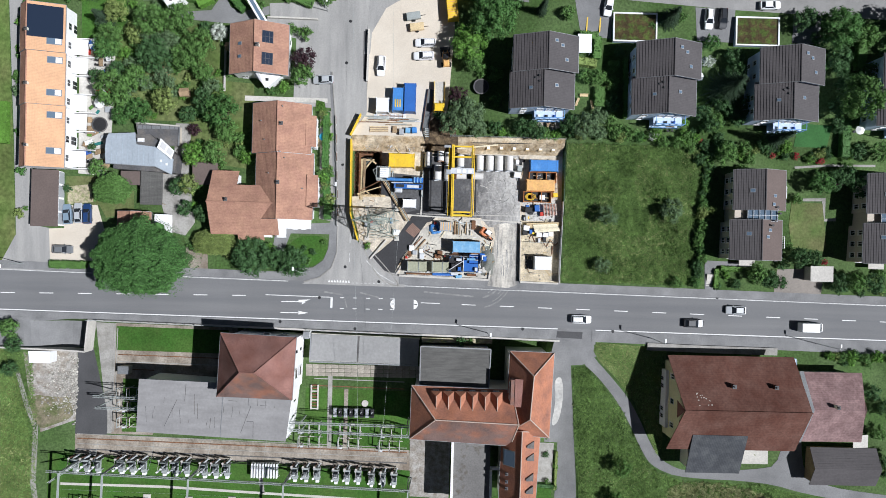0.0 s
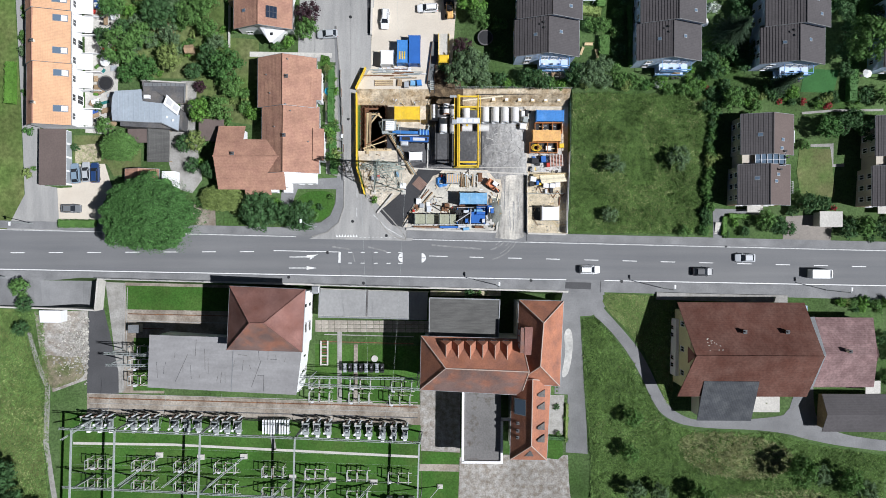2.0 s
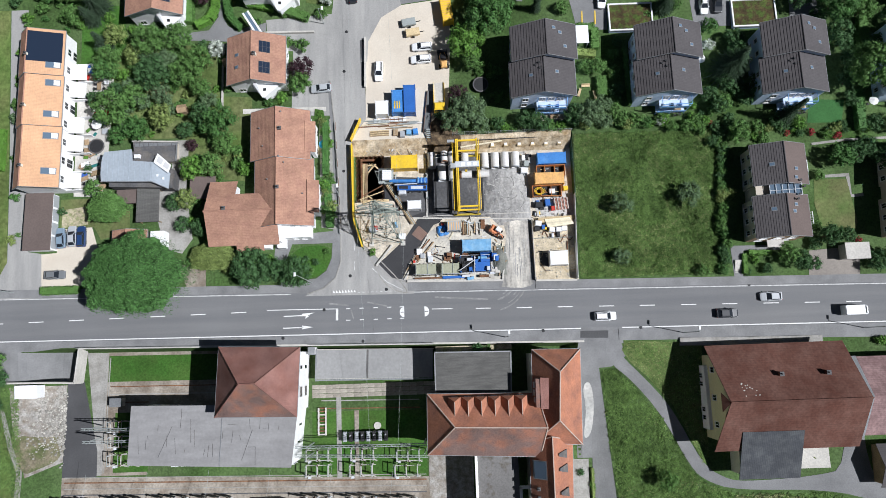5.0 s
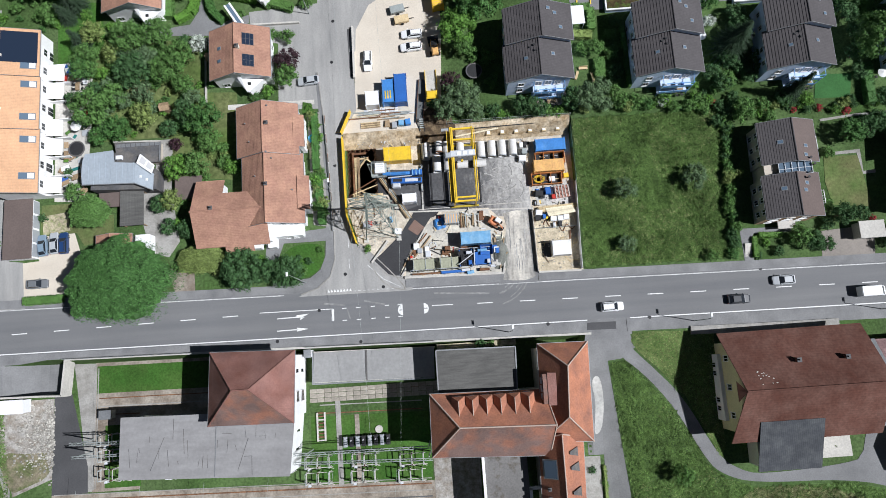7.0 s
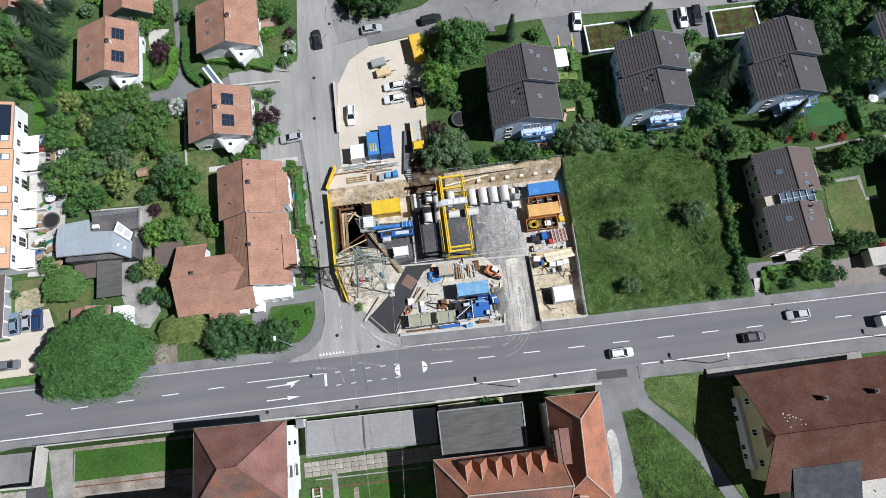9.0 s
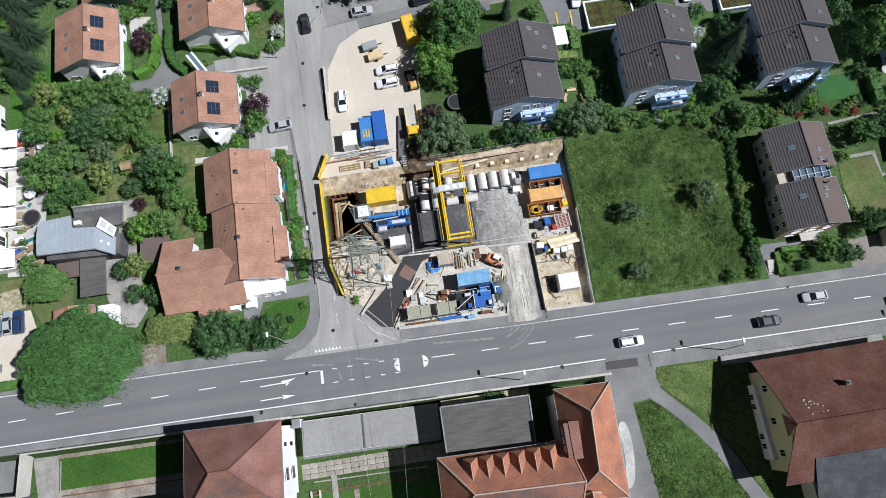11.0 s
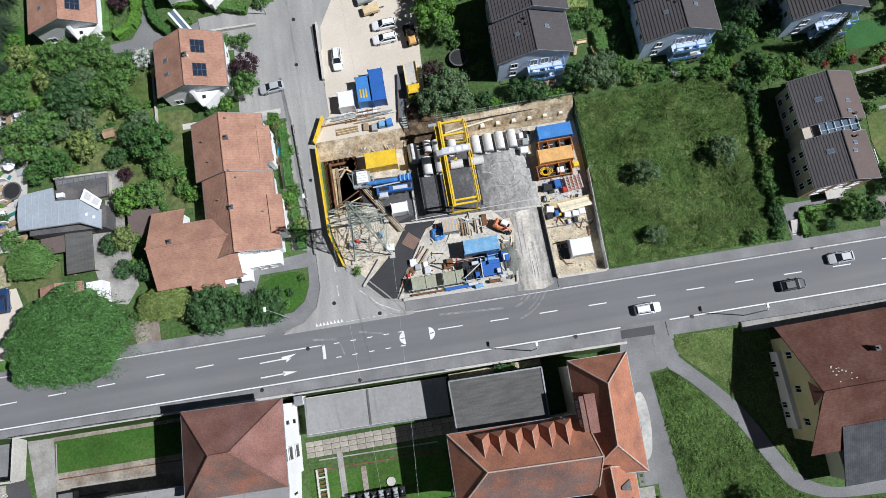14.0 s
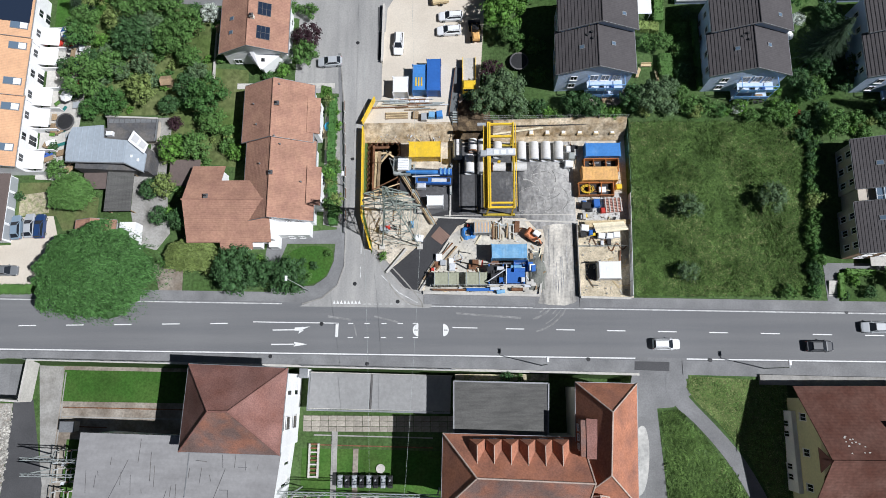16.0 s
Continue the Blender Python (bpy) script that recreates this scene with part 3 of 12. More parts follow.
# raised walkways with kerbs
walk_n = M()
for a, b in ((-420, -28.5), (-7.5, 11.4), (19.0, 420)):
    out = band(a, b, lambda x: y_north(x) + 0.3, lambda x: y_north(x) + 2.0)
    walk_n.prism(out, -0.25, 0.13)
tagged(part("pavement_north", walk_n, WALKWAY), "grey asphalt walkway with a kerb beside the road", "pavement", kind="structure")
walk_s = M()
for a, b in ((-420, 28.4), (35.4, 420)):
    walk_s.prism(band(a, b, lambda x: wall_y(x) + 0.1 if -80 < x < 120 else wall_y(x) - 0.6, lambda x: y_south(x) - 0.25), -0.25, 0.13)
tagged(part("pavement_south", walk_s, WALKWAY), "grey asphalt walkway with a kerb beside the road", "pavement", kind="structure")
kerb = M()
strip(kerb, along([(-28.5, 7.0), (-25.1, 8.05), (-22.5, 10.25), (-21.4, 13.6), (-21.35, 22), (-22.0, 40), (-23.1, 53)], 2.0), 0.2, 0, 0.17)
strip(kerb, along([(-14.0, 12.6), (-11.0, 9.8), (-7.4, 8.6)], 1.0), 0.2, 0, 0.14)
tagged(part("kerb", kerb, CONCRETE), "pale concrete kerb stones along the side street", "kerb", kind="structure")

# road markings, each a thin painted shape of its own
ROAD_Z = 0.036


def marking(name, polys, material=PAINT, label="white painted road marking", z=ROAD_Z):
    m = M()
    for p in polys:
        m.prism(p, z - 0.004, z)
    return tagged(part(name, m, material), label, "road marking", kind="structure")


def bar(x0, y0, x1, y1, w):
    d = Vector((x1 - x0, y1 - y0)).normalized()
    s = Vector((-d.y, d.x)) * w / 2
    return [(x0 - s.x, y0 - s.y), (x1 - s.x, y1 - s.y), (x1 + s.x, y1 + s.y), (x0 + s.x, y0 + s.y)]


marking("edge_line_north", [bar(a, y_north(a), b, y_north(b), 0.2) for a, b in [(-420, -96)] + [(i, i + 8) for i in range(-96, -32, 8)] + [(-6.6, 1.4)] + [(1.4 + i * 8, 9.4 + i * 8) for i in range(13)] + [(105.4, 420)]],
        WORN_PAINT, label="worn white edge line along the road")
marking("edge_line_south", [bar(a, y_south(a), b, y_south(b), 0.2) for a, b in [(-420, -96)] + [(i, i + 8) for i in range(-96, 104, 8)] + [(104, 420)]], label="white edge line along the road")
for i in range(-46, 48):
    x = 6.4 + 8.45 * i
    if -43 < x < 4:
        continue
    marking("centre_dash", [bar(x, y_centre(x), x + 3.1, y_centre(x + 3.1), 0.17)], label="white dash of the road's centre line")
marking("turn_lane_line", [bar(-36.9, 3.95, -22.2, 3.72, 0.16)], label="solid white line beside the turning lane")
marking("stop_bar", [bar(-22.35, 1.35, -22.3, 3.75, 0.5)], label="broad white stop bar across the turning lane")
marking("turn_arrow", [bar(-33.4, 2.55, -29.6, 2.6, 0.2), [(-29.6, 2.45), (-28.6, 2.45), (-28.0, 2.7), (-27.0, 3.15), (-29.6, 2.98)], [(-28.9, 1.95), (-28.0, 2.5), (-28.8, 2.5)]], label="white left-turn arrow painted on the road")
marking("straight_arrow", [bar(-33.5, 0.12, -29.4, 0.15, 0.2), [(-29.6, -0.25), (-27.3, 0.16), (-29.6, 0.55)]], label="white straight-ahead arrow painted on the road")
for x in (-20.0, -17.2, -14.3, -11.5, -8.9):
    for y in (3.68, 1.3):
        marking("guide_dash", [bar(x - 0.45, y, x + 0.45, y, 0.15)], label="short white guide dash in the junction")
for cx, sgn in ((-8.4, -1), (-4.2, 1)):
    arc = [(cx + sgn * math.cos(t) * 0.95, 2.55 + math.sin(t) * 1.05) for t in [-1.5708 + 3.14159 * i / 14 for i in range(15)]]
    marking("half_disc", [arc if sgn > 0 else arc[::-1]], label="white half-disc crossing mark with a dark arrow")
    marking("half_disc_arrow", [bar(cx + sgn * 0.1, 2.55, cx + sgn * 0.75, 2.55, 0.14)], DARK_METAL, "dark arrow on the white half disc", ROAD_Z + 0.006)
marking("turn_lane_tail", [bar(-2.6, 2.98, 1.6, 2.9, 0.16)], label="solid white line at the end of the turning lane")
for i in range(8):
    x = -23.2 + i * 0.62
    marking("give_way_triangle", [[(x, 7.05), (x + 0.5, 7.03), (x + 0.25, 7.65)]], label="white give-way triangle at the side street", z=0.064)
for i in range(9):
    x = -18.0 + i * 0.95
    marking("give_way_dash", [bar(x, 7.0, x + 0.5, 6.98, 0.14)], WORN_PAINT, "short white dash at the mouth of the side street", z=0.064)
for y in (12.6, 16.8, 20.6):
    marking("side_dash", [bar(-18.55, y - 1.0, -18.6, y + 0.9, 0.16)], WORN_PAINT, "worn white dash on the side street", z=0.064)
marking("side_edge_line", [bar(*p, *q, 0.16) for p, q in zip(along([(-27.5, 7.4), (-24.0, 9.3), (-22.3, 11.6), (-22.0, 15.0)], 1.0), along([(-27.5, 7.4), (-24.0, 9.3), (-22.3, 11.6), (-22.0, 15.0)], 1.0)[1:])]
        + [bar(*p, *q, 0.16) for p, q in zip(along([(-14.9, 12.0), (-11.9, 9.0), (-8.6, 7.2)], 1.0), along([(-14.9, 12.0), (-11.9, 9.0), (-8.6, 7.2)], 1.0)[1:])], WORN_PAINT, "worn white line round the corner", z=0.064)
sheet("asphalt_patch", [(27.6, -2.6), (33.3, -2.7), (33.2, -4.2), (27.5, -4.0)], PATCHED_ASPHALT, 0.137, 1e9, "dark square of repaired asphalt", "road", flat=0.0)
for x, y in ((-33.5, -1.9), (-17, -3.1), (40, -2.4), (-60, 7.1), (-12, 7.4), (20, -2.3), (63, 5.6), (-19.5, 10.5), (-25, 3.6), (-20, 55), (-15, 76), (-19.3, 64), (-20.5, 33)):
    m = M().tube((0, 0, 0), (0, 0, 0.012), 0.34, 14)
    single("manhole_cover", m, DARK_METAL, "round dark iron manhole cover set in asphalt", "manhole", group="manhole covers", kind="structure",
           at=pose(x, y, land(x, y) + (0.032 if -1 < y < 6.3 and abs(x) < 200 else 0.135 if y < 0 or (6.8 < y < 8 and not -28 < x < -8) else 0.06)))

# retaining wall, railing posts and the low yard
wall = M()
strip(wall, along([(-75.6, wall_y(-75.6)), (28.2, wall_y(28.2))], 4.0), 0.4, -4.3, 0.42, False)
strip(wall, [(-75.6, wall_y(-75.6)), (-76.2, -9.5), (-80, -9.3), (-110, -8.6)], 0.35, -3.0, 0.3, False)
tagged(part("retaining_wall", wall, PALE_CONCRETE), "pale concrete retaining wall between walkway and yard", "wall", kind="structure")


def railing(pts, label, h=1.0, spacing=2.0, z=None, material=GALV, name="railing"):
    th = thing(name, label, "railing")
    p = along(pts, spacing)
    for x, y in p:
        g = land(x, y) if z is None else z
        part("post", M().beam((x, y, g), (x, y, g + h), 0.07), material, th)
    for (x0, y0), (x1, y1) in zip(p, p[1:]):
        for k in (1.0, 0.55):
            part("rail", M().beam((x0, y0, (land(x0, y0) if z is None else z) + h * k), (x1, y1, (land(x1, y1) if z is None else z) + h * k), 0.05), material, th)
    return th


railing([(-75.6, wall_y(-75.6)), (-44.5, wall_y(-44.5))], "grey steel railing on the retaining wall", z=0.42)
railing([(-27.6, wall_y(-27.6)), (-2.2, wall_y(-2.2))], "grey steel railing on the retaining wall", z=0.42)

sheet("yard_paving", [(-80, -28.6), (-4.5, -30.8), (-4.2, -35.6), (-80, -33.2)], SETTS, 0.03, 1e9, "worn brown setts of the long yard lane", "pavement", flat=-3.8)
sheet("yard_lane_west", [(-79.8, -9.6), (-76.3, -9.4), (-72.9, -23.6), (-72.8, -28.7), (-80, -28.7)], PATCHED_ASPHALT, 0.06, 1.0, "dark asphalt lane down into the yard", "road")
sheet("yard_strip", [(-76.0, -3.4), (-71.5, -3.6), (-72.0, -28.5), (-72.8, -28.5), (-74.0, -18)], CONCRETE, 0.03, 1e9, "stained concrete strip inside the wall", "pavement", flat=-3.8)
sheet("yard_court", [(-71.6, -3.5), (-44, -4.0), (-44, -16), (-62, -15.6), (-62.5, -28.6), (-72, -28.6)], SETTS, 0.02, 1e9, "brown worn paving round the yard lawn", "pavement", flat=-3.8)
sheet("yard_lawn", [(-71.3, -4.2), (-46, -4.6), (-46, -9.9), (-71.3, -9.6)], YARD_LAWN, 0.06, 1e9, "bright mown lawn strip below the wall", "lawn", flat=-3.8)
sheet("yard_lawn_west", [(-69.5, -16), (-62.3, -16), (-62.3, -28), (-69.5, -28)], YARD_LAWN, 0.05, 1e9, "small lawn with switchgear beside the flat hall", "lawn", flat=-3.8)
sheet("yard_lawn_inner", [(-28.3, -17.2), (-4.8, -17.5), (-4.7, -30.6), (-28.3, -30.2)], YARD_LAWN, 0.05, 1e9, "bright lawn under the switchgear", "lawn", flat=-3.8)
sheet("switchyard_lawn", [(-86, -33.0), (-4.3, -35.4), (-3.9, -78), (-86, -78)], YARD_LAWN, 0.06, 1e9, "bright green lawn under the switchgear rows", "lawn", flat=-3.8)
sheet("gravel_court", [(-4.4, -25.5), (4.7, -25.6), (4.6, -41.6), (-4.4, -41.2)], OLD_GRAVEL, 0.04, 1e9, "worn grey-brown gravel court", "pavement", flat=-3.8)
sheet("gravel_yard", [(4.6, -42.6), (13.4, -42.0), (28.6, -42.0), (33.6, -42.4), (34.2, -80), (29.5, -80), (27.8, -62), (26.0, -57.4), (23.2, -54.6), (20.5, -53.8), (4.3, -53.4)], OLD_GRAVEL, 0.07, 1e9, "old gravel parking yard with worn patches", "pavement", flat=-3.8)
sheet("lawn_band", [(-3.9, -41.4), (4.5, -41.6), (4.3, -80), (-3.9, -80)], YARD_LAWN, 0.05, 1e9, "lawn beside the gravel yard", "lawn", flat=-3.8)
sheet("setts_path", [(-4.5, -44.2), (4.4, -44.3), (4.4, -45.9), (-4.5, -45.8)], SETTS, 0.075, 1e9, "narrow brown sett path", "path", flat=-3.8)
sheet("lane_down", [(27.2, -4.2), (35.5, -4.2), (36.5, -8.0), (33.6, -10.0), (31.0, -10.2), (32.0, -21.7), (33.0, -34.2), (33.4, -41.4), (28.6, -41.4), (29.0, -28.2), (26.0, -28.2), (26.4, -8.0)], STREET, 0.05, 1.0, "grey asphalt lane sloping down beside the offices", "road")
sheet("lane_dust", rounded([(27.4, -13.6), (29.2, -12.6), (29.8, -17.5), (29.0, -23.6), (27.2, -24.6), (28.2, -18.5)]), DUST_TRACK, 0.075, 1.0, "pale dusty patch on the sloping lane", "pavement")
sheet("wing_lawn", [(13.6, -41.4), (24.2, -37.4), (27.8, -37.6), (28.0, -42.0), (26.8, -43.0), (20.0, -42.2)], YARD_LAWN, 0.085, 1.0, "small lawn corner below the red-roofed wing", "lawn")
sheet("terrace_pad", [(24.6, -28.4), (28.2, -28.4), (28.0, -37.4), (23.8, -37.2)], CONCRETE, 0.12, 1.0, "pale terrace beside the red-roofed wing", "pavement")
sheet("farm_path", rounded([(34.2, -4.2), (35.3, -7.6), (40.3, -12.8), (45.2, -18.6), (50.6, -30.0), (54.5, -32.6), (58.0, -33.6), (72.5, -33.0), (79.5, -31.6), (79.0, -10), (83, -10), (83.2, -32.2), (87.3, -35.6), (95.7, -37.5), (130, -40.5),
                    (130, -43), (95.8, -39.9), (85.0, -38.3), (75.1, -35.6), (56.7, -35.2), (51.0, -33.2), (48.2, -30.6), (43.2, -20.2), (37.6, -13.0), (32.6, -8.8), (32.4, -4.2)]), STREET, 0.07, 1.5, "curving grey asphalt path to the farmhouse", "path")
SOUTH_MEADOW = [(31.2, -10.4), (33.8, -10.4), (37.2, -13.6), (42.9, -20.6), (47.8, -30.8), (50.8, -33.6), (56.6, -35.7), (75.1, -36.1), (85, -38.9), (96, -40.6), (132, -43.6), (132, -90), (34, -90), (33.9, -42.4), (32.2, -24.8)]
sheet("meadow_south", SOUTH_MEADOW, MEADOW, 0.05, 3.0, "uneven meadow with scattered bushes", "meadow")
LAWN_CORNER = [(36.4, -5.0), (48.5, -5.6), (52.0, -6.2), (52.0, -28), (50.9, -30.2), (45.6, -18.4), (40.7, -12.4), (37.2, -9.0), (35.8, -6.8)]
sheet("lawn_corner", LAWN_CORNER, ROUGH_GRASS, 0.05, 2.0, "dry rough lawn corner", "lawn")
sheet("bank_west", [(-130, -9.2), (-95, -9.4), (-91, -20), (-89.5, -45), (-86, -80), (-130, -80)], BANK_GRASS, 0.05, 3.0, "pale rough grass bank", "meadow")
sheet("foot_path_west", [(-92.5, -14.6), (-91.6, -14.6), (-90.0, -22), (-88.3, -27.3), (-88.6, -40), (-87.0, -50), (-85.6, -57.5), (-83.5, -80), (-84.8, -80), (-86.9, -57.5), (-88.2, -50), (-89.8, -40), (-89.5, -27.3), (-91.2, -22)], CONCRETE, 0.08, 2.0, "narrow pale footpath over the grass", "path")
sheet("upper_walk_west", [(-130, -2.0), (-76.4, -2.9), (-76.4, -9.2), (-95, -8.8), (-130, -8.2)], STREET, 0.14, 1.5, "broad grey asphalt strip beside the road", "pavement")
sheet("rubble_ground", [(-90.5, -10), (-79.9, -10), (-80.0, -25.6), (-87.8, -28.5), (-90, -18)], OLD_GRAVEL, 0.06, 2.0, "bare stony ground beside the lane", "ground")

# north side
sheet("gravel_lot", [(-15.6, 44.4), (-15.0, 62.0), (-12.2, 67.2), (-7.6, 69.6), (2.8, 70.8), (3.4, 63.0), (2.4, 47.0), (1.5, 39.3), (-18.7, 39.3), (-16.6, 43.6)], LOT, 0.05, 2.0, "pale beige gravel parking lot", "pavement")
sheet("meadow_field", [(28.6, 38.6), (59.5, 37.2), (56.8, 7.6), (28.4, 8.3)], MEADOW, 0.05, 2.0, "long green unmown meadow", "meadow")
sheet("parking_bays", [(-31.5, 45.6), (-23.2, 45.2), (-22.8, 53), (-22.4, 64.4), (-37, 64.6), (-39.5, 61.6), (-31, 60)], PALE_STREET, 0.045, 2.0, "pale concrete parking bays and house drive", "pavement")
sheet("drive_north", [(-36.9, 67.4), (-26.7, 68.0), (-21.3, 68.3), (-21.3, 62.9), (-26.3, 64.1), (-36.7, 64.5)], PALE_STREET, 0.08, 2.0, "grey lane between the gardens", "path")
sheet("garden_lane", [(-48.0, 90), (-46.9, 90), (-46.4, 68.5), (-45.3, 66.4), (-43.6, 65.4), (-36.9, 66.8), (-36.9, 65.0), (-45.0, 62.8), (-50.7, 63.2), (-54.9, 63.5), (-66, 63.0), (-66, 64.0), (-54.9, 65.1), (-49.5, 65.6), (-47.4, 68.6)], STREET, 0.085, 2.0, "narrow grey garden lane between clipped hedges", "path")
sheet("brick_patio", [(-30.3, 78.8), (-26.0, 79.2), (-25.9, 77.2), (-29.8, 77.0)], mat("pink_brick_paving", (0.36, 0.23, 0.18), 0.9, 0.15, 0.4, 4.0, 0.2), 0.07, 2.0, "pinkish brick patio beside the garden house", "patio")
sheet("side_lawn", [(-28.7, 74.8), (-24.8, 74.4), (-25.1, 70.6), (-28.0, 71.0)], ROUGH_GRASS, 0.07, 2.0, "small dry lawn beside the garden house", "lawn")
sheet("stone_patio", [(-53.4, 80.2), (-48.9, 79.4), (-48.6, 75.0), (-53.0, 74.6)], PALE_CONCRETE, 0.07, 2.0, "pale stone patio behind the hedge", "patio")
sheet("street_island", rounded([(-14.6, 92), (-13.7, 82.5), (-12.3, 79.5), (-10.5, 77.4), (-7.9, 76.3), (-3.1, 76.2), (1.3, 76.8), (5.6, 77.4), (8.5, 80.5), (9.0, 92)], 1), LAWN, 0.1, 2.0, "shaded lawn island beside the upper street", "lawn")
sheet("apartment_lawn", [(78.2, 27.1), (85.0, 26.9), (86.5, 17.8), (86.0, 16.4), (78.8, 17.3), (77.9, 22.0)], DRY_LAWN, 0.07, 2.0, "sun-dried lawn behind the apartment house", "lawn")
sheet("garden_turf", [(78.6, 44.1), (85.9, 43.7), (85.0, 38.9), (77.8, 39.1)], TURF, 0.07, 2.0, "smooth green turf beside the twin house", "lawn")
sheet("forecourt_a", [(28.8, 69.6), (37.0, 69.2), (37.0, 61), (30.5, 61.4)], STREET, 0.05, 2.0, "grey parking forecourt with yellow lines", "pavement")
sheet("forecourt_b", [(54.8, 68.0), (63.4, 67.7), (63.2, 60.8), (55.5, 61)], STREET, 0.05, 2.0, "grey parking forecourt before the garages", "pavement")
sheet("forecourt_c", [(76, 66.8), (82, 66.5), (82, 61), (76, 61)], STREET, 0.05, 2.0, "grey paved entrance court", "pavement")
sheet("house_drive", [(76.0, 12.2), (86.5, 12.8), (86.0, 6.6), (75.5, 6.6)], mat("brown_asphalt", (0.25, 0.225, 0.20), 0.9, 0.1, 0.2, 3.0, 0.1), 0.06, 2.0, "brownish paved drive beside the apartment house", "pavement")
sheet("house_path", [(60.2, 7.0), (62.0, 7.0), (62.4, 12.6), (70, 12.6), (70, 13.6), (59.8, 13.8)], STREET, 0.06, 2.0, "narrow paved path to the apartment house", "path")
sheet("garden_path_east", [(78.3, 34.8), (85.3, 35.4), (96, 35.6), (96, 35.1), (85.3, 34.9), (78.4, 34.3)], CONCRETE, 0.06, 2.0, "pale concrete garden path", "path")
sheet("garden_path_east_side", [(80.6, 27.9), (85.6, 28.1), (85.8, 23.6), (88.2, 23.8), (88.2, 23.1), (85.1, 23.0), (84.9, 27.4), (80.6, 27.3)], CONCRETE, 0.064, 2.0, "pale concrete garden path", "path")
sheet("house_front_path", [(-35.6, 13.4), (-34.8, 19.4), (-22.4, 20.2), (-21.8, 17.6), (-31.6, 17.6), (-33.2, 13.4)], STREET, 0.08, 1.0, "pale paved path and steps before the row house", "path")
sheet("corner_lawn", rounded([(-33.0, 13.2), (-30.4, 17.2), (-23.6, 17.2), (-23.4, 14.2), (-24.6, 11.8), (-26.8, 10.3), (-33.5, 9.8)]), YARD_LAWN, 0.09, 1.0, "mown lawn with a rounded corner", "lawn")
sheet("corner_pavement", [(-34, 8.2), (-28.6, 8.2), (-28.6, 6.9), (-25.2, 8.0), (-22.6, 10.2), (-21.5, 13.6), (-21.6, 22), (-22.2, 40), (-23.2, 53), (-23.6, 53), (-23.0, 40), (-23.0, 20), (-23.3, 14.5), (-24.4, 11.8), (-26.6, 10.2), (-34, 9.7)], WALKWAY, 0.075, 1.5, "grey asphalt pavement round the street corner", "pavement")
sheet("west_lane", [(-96, 8.2), (-84, 8.2), (-84.5, 17.5), (-87.4, 18), (-88.4, 36), (-89.6, 72), (-93.4, 72), (-92.2, 36), (-91.8, 16)], PALE_STREET, 0.05, 2.0, "grey access lane beside the row of houses", "road")
sheet("west_verge", [(-130, 8.3), (-92.4, 8.3), (-91.9, 16), (-92.4, 36), (-93.6, 72), (-130, 72)], BANK_GRASS, 0.045, 2.0, "pale green verge beside the access lane", "lawn")
sheet("west_parking", [(-84.3, 10.2), (-74.2, 10.6), (-72.0, 16.0), (-74.0, 22.8), (-81.3, 22.6), (-81.3, 17.6), (-84.6, 17.4)], LOT, 0.06, 2.0, "white gravel parking yard", "pavement")
sheet("terraces_west", [(-78.0, 57.5), (-70.2, 57.0), (-70.6, 44), (-71.2, 36.0), (-72.2, 29.2), (-78.2, 29.6)], PALE_CONCRETE, 0.06, 2.0, "pale paved terraces behind the row houses", "pavement")
sheet("dry_garden", [(-80.5, 26.7), (-75.5, 27.3), (-74.9, 23.4), (-80.5, 22.8)], DRY_SOIL, 0.075, 1.5, "parched tan garden patch beside the garages", "lawn")
sheet("shed_garden", [(-80.8, 29.0), (-72.0, 29.0), (-66.0, 26.0), (-66.0, 21.8), (-72.0, 20.0), (-73.6, 22.8), (-81.0, 22.7)], DRY_LAWN, 0.055, 1.5, "patchy dry garden lawn", "lawn")
sheet("front_pad", [(-55.4, 14.1), (-49.8, 13.4), (-49.7, 9.2), (-53.7, 9.2)], SETTS, 0.07, 1.5, "small brown paved pad beside the walkway", "pavement")
sheet("garden_court", [(-57.0, 41), (-53.6, 41), (-54.0, 31), (-53.4, 25), (-52.6, 19.5), (-54.8, 16.5), (-58.5, 17.5), (-60.0, 23.5), (-59.9, 31.4), (-57.4, 32)], CONCRETE, 0.05, 2.0, "grey paved court beside the metal-roofed house", "pavement")
sheet("wild_garden", [(-73.0, 62.0), (-48.0, 62.4), (-47.0, 50.5), (-40.0, 50.0), (-40.0, 45.0), (-41.5, 31.5), (-53.0, 33.0), (-54.5, 41.5), (-70.5, 41.5), (-71.0, 55.0), (-72.8, 56.0)], ROUGH_GRASS, 0.03, 2.0, "unmown garden ground under fruit trees", "lawn")
sheet("house_patio", [(21.6, 43.0), (27.4, 45.0), (28.2, 43.0), (25.4, 41.0), (22.2, 41.8)], PAVER, 0.09, 1.0, "brownish paved patio before the house", "pavement")
sheet("terrace_deck", [(-27.6, 39.2), (-24.6, 38.6), (-24.6, 36.6), (-27.6, 36.8)], PALE_WOOD, 0.2, 1.0, "pale timber terrace deck of the row house", "deck")
sheet("terrace_lawn", [(-26.4, 46.8), (-24.6, 46.4), (-24.2, 44.2), (-26.6, 44.4)], YARD_LAWN, 0.19, 1.0, "small green lawn behind the row house", "lawn")
sheet("garden_walk", [(-42.0, 47.4), (-24.0, 47.2), (-24.0, 46.2), (-42.0, 46.3)], PALE_CONCRETE, 0.07, 2.0, "narrow pale garden path", "path")
sheet("row_front_gardens", [(-25.6, 44.5), (-23.0, 44.5), (-22.4, 20.4), (-25.4, 21)], CONCRETE, 0.16, 1.0, "paved front gardens of the row house", "pavement")

